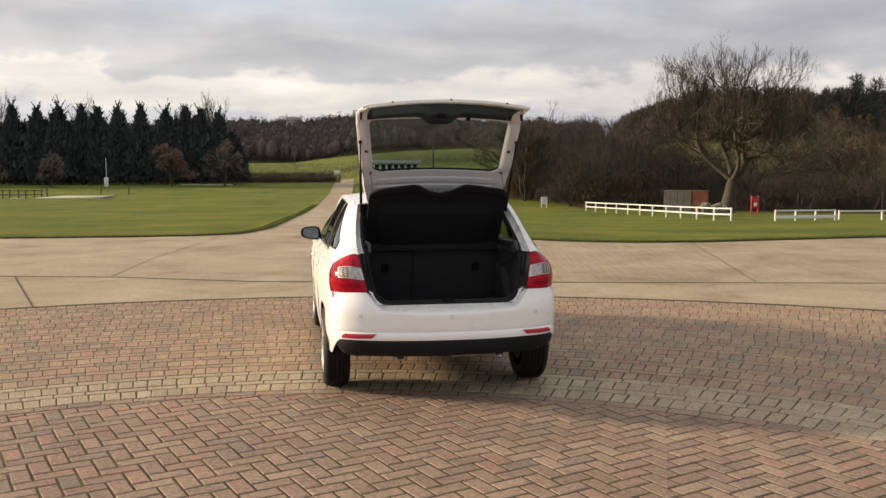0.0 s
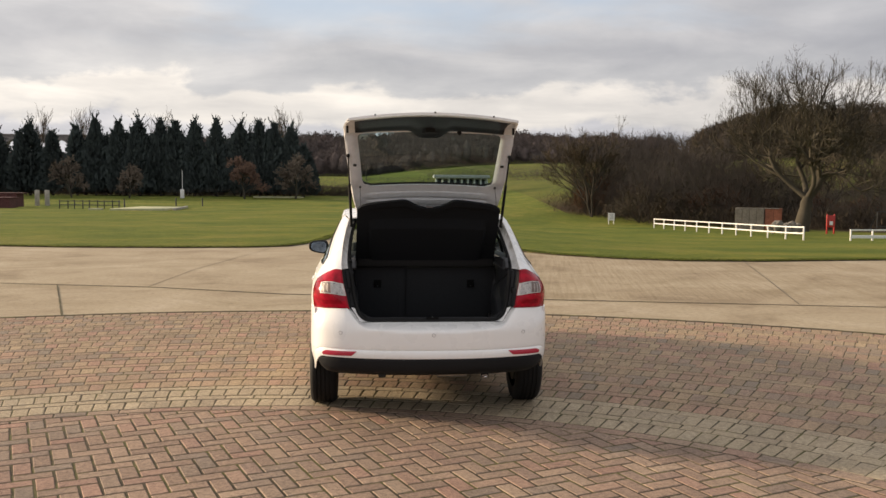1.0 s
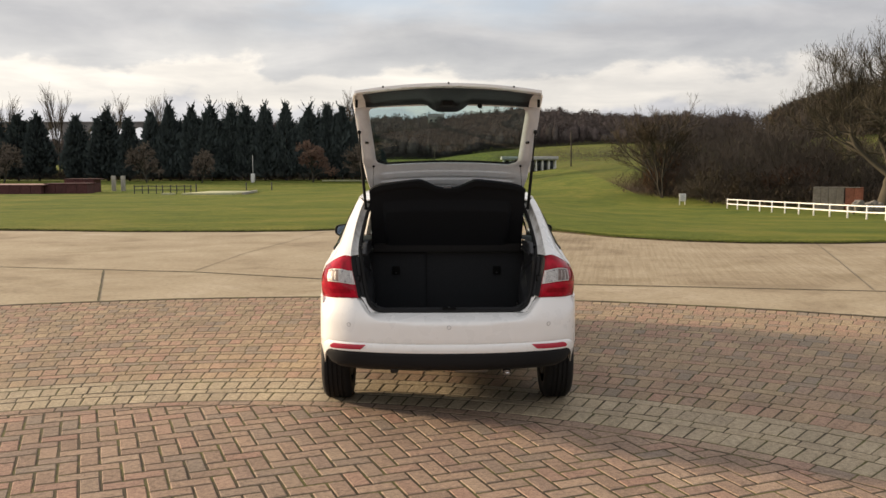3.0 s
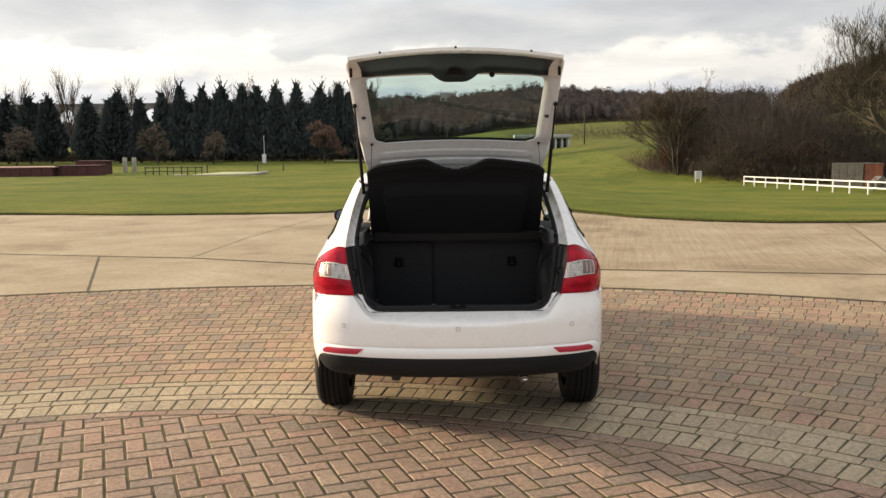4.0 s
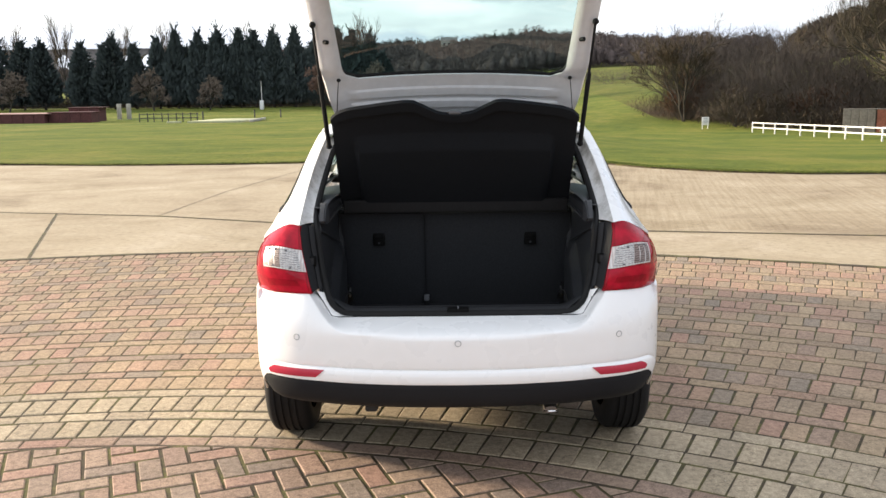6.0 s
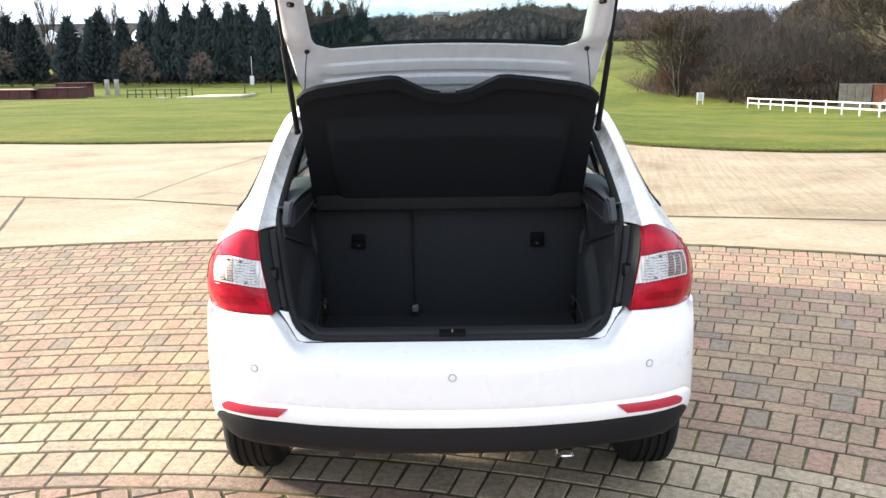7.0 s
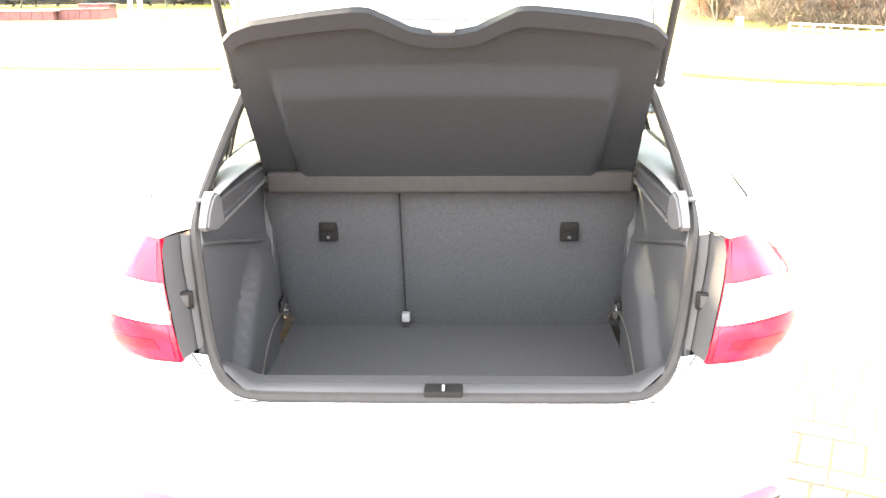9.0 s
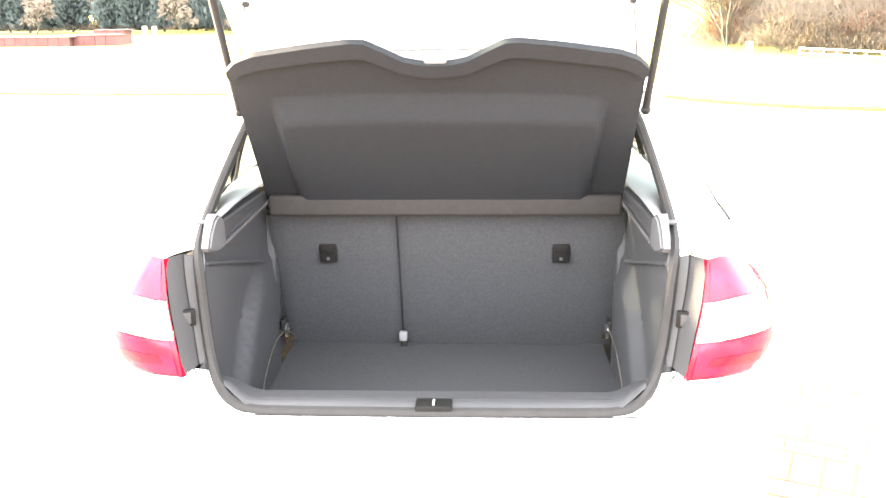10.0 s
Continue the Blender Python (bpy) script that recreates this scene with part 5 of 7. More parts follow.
# ---- tailgate ----
GATE = [  # along the gate from hinge to lower edge: y, z, half width, bulge
    (0.840, 1.395, 0.498, 0.020), (0.795, 1.445, 0.514, 0.030), (0.725, 1.530, 0.538, 0.042), (0.660, 1.635, 0.557, 0.054),
    (0.618, 1.725, 0.568, 0.056), (0.579, 1.810, 0.578, 0.057), (0.540, 1.895, 0.588, 0.058), (0.497, 1.985, 0.598, 0.058),
    (0.448, 2.030, 0.602, 0.050), (0.300, 2.050, 0.588, 0.044), (0.118, 2.056, 0.562, 0.040)]


def gate_at(x, v, lift=0.0):
    """A place on the gate's inner face at x and at the row v (0 to 10); lift: towards its outer side."""
    i = min(len(GATE) - 2, int(v))
    f = v - i
    y, z, half, b = (p + (q - p) * f for p, q in zip(GATE[i], GATE[i + 1]))
    ty, tz = GATE[min(i + 1, 10)][0] - GATE[max(i - (1 if f < .5 and i else 0), 0)][0], GATE[min(i + 1, 10)][1] - GATE[max(i - (1 if f < .5 and i else 0), 0)][1]
    ln = math.hypot(ty, tz)
    ny, nz = tz / ln, -ty / ln
    k = b * (1 - min(1.0, (x / half) ** 2)) + lift
    back = 0.07 * (1 - (x / 0.58) ** 2) * smoothstep(8.0, 10.0, v)
    return Vector((x, y + ny * k - back, z + nz * k))


def gate_half(v):
    return lerp(range(11), [g[2] for g in GATE], v)


def build_gate():
    gate = new("tailgate")
    gate.parent = car
    tagged(gate, "raised white tailgate with tinted glass, seen from inside")
    V_LO, V_HI = 2.80, 7.16

    def hole_half(v):
        """Half width of the glass opening, with rounded corners."""
        base = lerp((3, 7), (0.484, 0.523), v)
        e = min(v - V_LO, V_HI - v)
        r = 0.55
        if e < r:
            base -= 0.07 * (1 - math.sqrt(max(0.0, 1 - ((r - e) / r) ** 2)))
        return base

    # inner skin: sides, the panel by the hinge and the lower part
    for s in (-1, 1):
        rows = []
        for v in np.linspace(V_LO, V_HI, 29):
            a, b = hole_half(v), gate_half(v)
            row = []
            for f in np.linspace(0, 1, 9):
                x = a + (b - a) * f
                k = 0.014 * smoothstep(V_HI, V_HI - 0.7, v) * smoothstep(V_LO, V_LO + 0.7, v) + 0.008 * smoothstep(V_LO, V_LO + 0.7, v) * smoothstep(V_HI, V_HI - 0.7, v)
                p = gate_at(x, v, -k * math.sin(math.pi * min(1, f * 1.05)) ** 0.6)
                row.append((s * p.x, p.y, p.z))
            rows.append(row)
        part("frame_side", sheet(bmesh.new(), rows, 0.012, s > 0), M_INNER, gate)
        # outer painted edge
        edge = [gate_at(gate_half(v), v, 0.0) for v in np.linspace(0.5, 9.6, 40)]
        rows = [[(s * (p.x - 0.002), p.y, p.z), (s * (p.x + 0.006), p.y + 0.012, p.z), (s * (p.x + 0.006), p.y + 0.035, p.z + 0.006), (s * (p.x - 0.01), p.y + 0.05, p.z + 0.01)] for p in edge]
        part("frame_edge", sheet(bmesh.new(), rows, 0.002, s > 0), M_PAINT, gate)
    rows = []
    for v in np.linspace(0.0, V_LO, 48):
        h = gate_half(v)
        rib = 0.012 * (smoothstep(1.45, 1.55, v) - smoothstep(1.72, 1.80, v)) + 0.009 * (smoothstep(2.0, 2.08, v) - smoothstep(2.25, 2.33, v))
        rows.append([tuple(gate_at(h * u, v, -rib * smoothstep(0.86, 0.78, abs(u)) - 0.014 * smoothstep(0.84, 0.95, abs(u)) * smoothstep(V_LO, V_LO - 0.8, v))) for u in np.linspace(-1, 1, 41)])
    part("hinge_panel", sheet(bmesh.new(), rows, 0.012, True), M_INNER, gate, "ribbed white inner panel of the tailgate")
    rows = []
    for v in np.linspace(V_HI, 10.0, 16):
        h = gate_half(v)
        rows.append([tuple(gate_at(h * u, v)) for u in np.linspace(-1, 1, 41)])
    tip = rows[-1]
    rows.append([(x * 1.004, y - 0.010, z + 0.002) for x, y, z in tip])
    rows.append([(x * 1.005, y - 0.010, z + 0.008) for x, y, z in tip])
    rows.append([(x * 0.998, y + 0.02, z + 0.013) for x, y, z in tip])
    lower = part("lower_panel", sheet(bmesh.new(), rows, 0.006, True), M_PAINT, gate)
    # outer skin over the lower part and round the glass, seen from above
    rows = []
    for v in np.linspace(V_HI - 0.2, 10.0, 12):
        rows.append([tuple(gate_at(gate_half(v) * u, v, 0.012)) for u in np.linspace(-1, 1, 31)])
    part("outer_skin", sheet(bmesh.new(), rows, 0.004), M_PAINT, gate)
    rows = []
    for v in np.linspace(0.0, V_LO - 0.3, 10):
        rows.append([tuple(gate_at(gate_half(v) * u, v, 0.05)) for u in np.linspace(-1, 1, 31)])
    part("spoiler", sheet(bmesh.new(), rows, 0.004), M_PAINT, gate)
    # glass with its black border
    rows = []
    for v in np.linspace(V_LO - 0.12, V_HI + 0.1, 17):
        h = hole_half(min(V_HI - 0.4, max(V_LO + 0.4, v))) + 0.02
        rows.append([tuple(gate_at(h * u, v, 0.022)) for u in np.linspace(-1, 1, 25)])
    pane = part("rear_glass", sheet(bmesh.new(), rows, 0.004), M_GLASS, gate, "green-tinted rear window")
    loop = []
    vs = list(np.linspace(V_LO, V_HI, 33))
    loop += [gate_at(hole_half(v) + 0.001, v, 0.012) for v in vs]
    loop += [gate_at(x, V_HI, 0.012) for x in np.linspace(hole_half(V_HI), -hole_half(V_HI), 25)[1:-1]]
    loop += [gate_at(-hole_half(v) - 0.001, v, 0.012) for v in reversed(vs)]
    loop += [gate_at(x, V_LO, 0.012) for x in np.linspace(-hole_half(V_LO), hole_half(V_LO), 25)[1:-1]]
    part("glass_border", tube(bmesh.new(), loop, 0.009, 6, True), M_RUBBER, pane)
    # dark inner trim over the lower part, bellied in the middle round the lock
    rows = []
    for k in range(9):
        f = k / 8
        row = []
        for u in np.linspace(-1, 1, 49):
            x = 0.528 * u
            belly = 0.58 * smoothstep(0.17, 0.05, abs(x))
            v0, v1 = 7.18 - belly, 9.50
            lift = -0.022 * math.sin(math.pi * min(1, max(0, f)) ** 0.8) ** 0.5 * smoothstep(1.0, 0.93, abs(u)) - 0.02 * smoothstep(0.16, 0.08, abs(x)) * math.sin(math.pi * f) - 0.004
            row.append(tuple(gate_at(x, v0 + (v1 - v0) * f, lift)))
        rows.append(row)
    trim = part("gate_trim", sheet(bmesh.new(), rows, 0.004, True), M_PLASTIC, gate, "black inner trim of the tailgate round its lock")
    c = gate_at(0, 7.9, -0.05)
    part("lock", box(bmesh.new(), c, (0.07, 0.03, 0.05), 0.008), M_RUBBER, trim)
    part("pull_handle", box(bmesh.new(), gate_at(0.0, 7.3, -0.04), (0.11, 0.012, 0.02), 0.004), M_TRIM, trim)
    # buffers, stops and cord pins
    for x in (-0.393, 0.0, 0.393):
        p = Vector(gate_at(x, 10.0)) + Vector((0, -0.012, 0.013))
        part("rubber_plug", rod(bmesh.new(), p, p + Vector((0, -0.008, 0)), 0.006, seg=12), M_RUBBER, lower)
    for s in (-1, 1):
        p = gate_at(0.580, 8.3, -0.02)
        part("buffer", box(bmesh.new(), (s * p.x, p.y - 0.01, p.z - 0.005), (0.016, 0.03, 0.055), 0.006), M_RUBBER, gate)
        p = gate_at(0.524, 4.62, -0.03)
        part("stop_pin", rod(bmesh.new(), (s * p.x, p.y, p.z), (s * (p.x + 0.012), p.y - 0.018, p.z), 0.009, seg=10), M_RUBBER, gate)
        p = gate_at(0.492, 2.90, -0.03)
        part("cord_pin", rod(bmesh.new(), (s * p.x, p.y + 0.01, p.z), (s * p.x, p.y - 0.012, p.z), 0.008, seg=10), M_RUBBER, gate)
        q = Vector(SHELF_AT(0.955, 0.93, -0.006))
        cord = tube(bmesh.new(), [(s * p.x, p.y - 0.008, p.z), (s * (p.x * 0.5 + q.x * 0.5), p.y * 0.5 + q.y * 0.5 - 0.012, p.z * 0.5 + q.z * 0.5), (s * q.x, q.y, q.z)], 0.002, 5)
        part("shelf_cord", cord, M_RUBBER, car)
        # gas strut
        top = gate_at(0.577, 5.45, -0.03)
        foot = Vector((0.556, 0.755, 1.330))
        t = Vector((s * top.x, top.y - 0.012, top.z))
        b = Vector((s * foot.x, foot.y, foot.z))
        strut = new("gas_strut")
        strut.parent = car
        m = t.lerp(b, 0.40)
        part("strut_rod", rod(bmesh.new(), t, m, 0.0055, seg=10), M_RUBBER, strut)
        part("strut_tube", rod(bmesh.new(), m, b, 0.0105, seg=12), M_RUBBER, strut)
        for q in (t, b):
            bm = bmesh.new()
            bmesh.ops.create_icosphere(bm, subdivisions=2, radius=0.014, matrix=Matrix.Translation(q))
            part("ball_joint", bm, M_RUBBER, strut)
        # hinges
        part("gate_hinge", box(bmesh.new(), (s * 0.40, 0.87, 1.395), (0.05, 0.10, 0.03), 0.008), M_INNER, gate)
    # wiper outside the glass, with its spindle
    a, b = gate_at(0.22, 7.05, 0.035), gate_at(0.46, 6.93, 0.035)
    wiper = tube(bmesh.new(), [gate_at(0.20, 7.2, 0.035), a, b], 0.006, 6)
    part("wiper_arm", wiper, M_RUBBER, gate, "black rear wiper outside the glass")
    p = gate_at(0.212, 7.06, -0.012)
    part("wiper_spindle", rod(bmesh.new(), p, p + Vector((0, -0.02, -0.004)), 0.016, seg=16), M_RUBBER, gate)


build_gate()

# ---- fields, trees and what stands on them ----
def tubes_mesh(name, segs, mats, smooth=False):
    """Branches as tapered three- to six-sided tubes: rows of (a, b, ra, rb, material)."""
    verts, faces, ids = [], [], []
    for a, b, ra, rb, mi in segs:
        d = (b - a)
        if d.length < 1e-5:
            continue
        q = d.to_track_quat("Z", "Y")
        n = 12 if ra > 0.25 else 6 if ra > 0.09 else 4 if ra > 0.035 else 3 if ra > 0.019 else 2
        i0 = len(verts)
        for p, r in ((a, ra), (b, rb)):
            for k in range(n):
                t = 2 * math.pi * k / n
                verts.append(p + q @ Vector((r * math.cos(t), r * math.sin(t), 0)))
        for k in range(n if n > 2 else 1):
            faces.append((i0 + k, i0 + (k + 1) % n, i0 + n + (k + 1) % n, i0 + n + k))
            ids.append(mi)
    return raw_mesh(name, verts, faces, mats, ids, smooth=smooth)


def grow(rng, segs, p, d, length, r, level, levels, spread, kids, twig, lift, bend=0.25):
    """One branch and all that grows from it."""
    steps = 4 if level < 2 else 3 if level < levels else 2
    pts, dirs = [p], [d]
    for i in range(steps):
        d = (d + Vector((rng.uniform(-1, 1), rng.uniform(-1, 1), rng.uniform(-1, 1) + lift)) * bend).normalized()
        p2 = p + d * (length / steps)
        r0, r1 = r * (1 - 0.55 * i / steps), r * (1 - 0.55 * (i + 1) / steps)
        segs.append((p, p2, max(r0, twig), max(r1, twig), 0 if level < levels - 1 else 1))
        p = p2
        pts.append(p)
        dirs.append(d)
    if level >= levels:
        return
    n = kids[level]
    for i in range(n):
        f = (0.35 + 0.65 * (i + rng.random()) / n) if level else (0.25 + 0.75 * (i + rng.random()) / n)
        k = min(steps - 1, int(f * steps))
        base = pts[k].lerp(pts[k + 1], f * steps - k)
        turn = rng.uniform(0, 2 * math.pi)
        side = dirs[k].orthogonal().normalized()
        side.rotate(Matrix.Rotation(turn, 3, dirs[k]))
        tilt = radians(rng.uniform(*spread))
        nd = (dirs[k] * math.cos(tilt) + side * math.sin(tilt)).normalized()
        grow(rng, segs, base, nd, length * rng.uniform(0.5, 0.78) * (1.05 - 0.35 * f), r * 0.5, level + 1, levels, spread, kids, twig, lift, bend)


def split_tree(name, mesh, label, category, at, turn, scale, group=""):
    """A tree in two parts: limbs and the crown of twigs, sharing the given pair of meshes."""
    t = holder(name, at, label, category, group)
    for part_name, me in zip(("trunk", "crown"), mesh):
        ob = new(part_name, me)
        ob.parent = t
    t.rotation_euler = (0, 0, turn)
    t.scale = (scale[0], scale[0], scale[1])
    return t


def two_meshes(name, seed, tall, r, stems, kids, levels, spread, twig, lift, wood, twigs, lean=0.12, bend=0.25):
    rng = random.Random(seed)
    segs = []
    for s in range(stems):
        d = Vector((rng.uniform(-1, 1) * lean * (1 + stems), rng.uniform(-1, 1) * lean * (1 + stems), 1)).normalized()
        grow(rng, segs, Vector((0, 0, -0.3)), d, tall * rng.uniform(0.5, 0.62), r, 0, levels, spread, kids, twig, lift, bend)
    return (tubes_mesh(name + "_trunk", [s for s in segs if s[4] == 0], [wood]),
            tubes_mesh(name + "_crown", [(a, b, ra, rb, 0) for a, b, ra, rb, m in segs if m == 1], [twigs]))


def conifer_meshes(seed, tall, wide, tips):
    """A dense, dark evergreen: one tall leader and lesser ones beside it, all of upswept sprays, bare at the foot."""
    rng = random.Random(seed)
    segs = [(Vector((0, 0, -0.3)), Vector((0, 0, tall * 0.5)), 0.2, 0.12, 0), (Vector((0, 0, tall * 0.5)), Vector((0, 0, tall * 0.97)), 0.12, 0.02, 0)]
    leaders = [(0.0, 0.0, tall, wide, 2600)]
    for k in range(tips):
        a, r = rng.uniform(0, 2 * math.pi), wide * rng.uniform(0.22, 0.5)
        leaders.append((r * math.cos(a), r * math.sin(a), tall * rng.uniform(0.70, 0.94), wide * rng.uniform(0.5, 0.66), 1000))
        segs.append((Vector((0, 0, 1.0)), Vector((r * math.cos(a), r * math.sin(a), tall * 0.6)), 0.1, 0.03, 0))
    trunk = tubes_mesh("conifer_trunk", segs, [M_BARK])
    verts, faces = [], []

    def spray(p, d, ln, w):
        side = d.cross(Vector((rng.uniform(-1, 1), rng.uniform(-1, 1), rng.uniform(-1, 1)))).normalized()
        n = len(verts)
        verts.extend([p - side * w * 0.4, p + d * ln * 0.5 - side * w, p + d * ln, p + d * ln * 0.45 + side * w])
        faces.append((n, n + 1, n + 2, n + 3))

    for lx, ly, top, full, count in leaders:
        for i in range(count):
            f = rng.random()
            a = rng.uniform(0, 2 * math.pi)
            edge = full * lerp((0, 0.08, 0.25, 0.5, 0.7, 0.84, 0.93, 1.0), (0.62, 0.88, 1.0, 0.84, 0.58, 0.34, 0.18, 0.05), f)
            edge *= 0.86 + 0.42 * noise.noise((math.cos(a) * 1.3 + seed * 7, math.sin(a) * 1.3, f * 6.0 + lx))
            r = edge * rng.random() ** 0.4
            p = Vector((lx + r * math.cos(a), ly + r * math.sin(a), top * (0.045 + 0.92 * f)))
            d = (Vector((math.cos(a), math.sin(a), 0)) * rng.uniform(0.25, 0.9) + Vector((0, 0, rng.uniform(0.5, 1.1)))).normalized()
            small = 1.0 - 0.35 * f
            spray(p, d, rng.uniform(0.5, 1.2) * small, rng.uniform(0.12, 0.30) * small)
        # ragged plume: separate shoots that stand off the tip
        for i in range(22):
            z, a = top * rng.uniform(0.62, 0.97), rng.uniform(0, 2 * math.pi)
            d = (Vector((math.cos(a), math.sin(a), 0)) * rng.uniform(0.3, 1.0) + Vector((0, 0, 1))).normalized()
            ln = rng.uniform(0.8, 1.5) * full * 0.62 * (1.45 - z / top) * 1.6
            for k in range(10):
                q = Vector((lx, ly, z)) + d * ln * k / 9
                w = 1.35 - 0.07 * k
                spray(q, (d + Vector((rng.uniform(-0.6, 0.6), rng.uniform(-0.6, 0.6), 0.3))).normalized(), rng.uniform(0.34, 0.62) * w, rng.uniform(0.08, 0.16) * w)
    return trunk, raw_mesh("conifer_crown", verts, faces, M_CONIFER)


def build_conifers():
    kinds = [conifer_meshes(s, 12.0, w, n) for s, w, n in ((1, 2.35, 1), (2, 2.7, 2), (3, 2.2, 1), (4, 2.5, 3), (5, 2.9, 2))]
    rng = random.Random(4)
    label = "tall dark green conifer in a dense row at the field's edge"
    # each tree of the row: place along it and the height of its tip
    row = [(-68.3, 10.0), (-64.9, 9.8), (-58.6, 9.6), (-53.6, 10.5), (-50.1, 9.4), (-46.3, 10.5), (-43.4, 11.6), (-39.7, 11.2), (-36.5, 11.4), (-33.2, 11.4), (-30.7, 11.4),
           (-27.8, 11.3), (-24.3, 11.6), (-20.5, 11.1), (-17.4, 11.5), (-15.0, 11.3), (-12.4, 10.6), (-10.2, 7.6)]
    x = -72.0
    while x > -128:
        row.append((x, rng.uniform(9.4, 11.0)))
        x -= rng.uniform(3.0, 4.6)
    for i, (x, top) in enumerate(row):
        z = height(x, 141) - 0.05
        split_tree("conifer", kinds[i * 3 % 5], label, "conifer tree", (x, 141, z), rng.uniform(0, 6.3), (rng.uniform(0.9, 1.06) * (1.12 if x < -50 else 1.0), (top - z) / 12.0), "conifers in a row")
    # a second, darker rank behind fills the gaps
    x, i = -14.0, 0
    while x > -47:
        y = 147 + rng.uniform(-1.5, 1.5)
        split_tree("conifer", kinds[(i + 2) % 5], label, "conifer tree", (x, y, height(x, y) - 0.05), rng.uniform(0, 6.3), (rng.uniform(1.1, 1.35), rng.uniform(0.72, 0.88)), "conifers in a row")
        x -= rng.uniform(2.6, 3.6)
        i += 1


def build_small_trees():
    """The rounded bare trees in front of the conifers."""
    russet = two_meshes("russet", 11, 6.0, 0.12, 1, (10, 8, 6, 4), 4, (22, 52), 0.030, 0.12, M_BARK, M_TWIG_RUST)
    pale = two_meshes("pale", 12, 6.0, 0.13, 1, (10, 8, 6, 4), 4, (25, 60), 0.030, 0.10, M_BARK, M_TWIG_BUFF)
    for x, y, s, me, lab in ((-43.4, 129, 1.0, pale, "round-headed bare tree with pale buff twigs"), (-35.2, 129, 0.82, pale, "round-headed bare tree with pale buff twigs"), (-18.4, 130, 1.0, russet, "bare tree with russet twigs"),
                             (-10.9, 131, 1.12, pale, "round-headed bare tree with pale buff twigs"), (-66, 131, 1.0, pale, "round-headed bare tree with pale buff twigs")):
        split_tree("bare_tree", me, lab + " before dark conifers", "tree", (x, y, height(x, y) - 0.05), x, (s * 1.12, s * 1.12), "small trees before the conifers")
    thin = two_meshes("poplar", 21, 17, 0.15, 1, (12, 6, 4), 3, (7, 20), 0.02, 0.8, M_BARK, M_TWIG)
    for x, s in ((-62.5, 1.05), (-54, 0.95), (-46, 0.98), (-34, 0.95), (-12.5, 1.0), (-16, 0.9), (-72, 0.95)):
        y = 156
        split_tree("bare_poplar", thin, "tall thin bare tree standing behind the conifers", "tree", (x * 1.08, y, height(x, y) - 0.05), x, (s, s), "bare trees behind the conifers")


def wood_edge(x):
    """Where the wood begins, by x."""
    return lerp((21.5, 22.5, 24.5, 27, 31, 37, 44, 60, 110), (95, 89, 84.5, 78, 76, 73, 70, 70, 74), x)


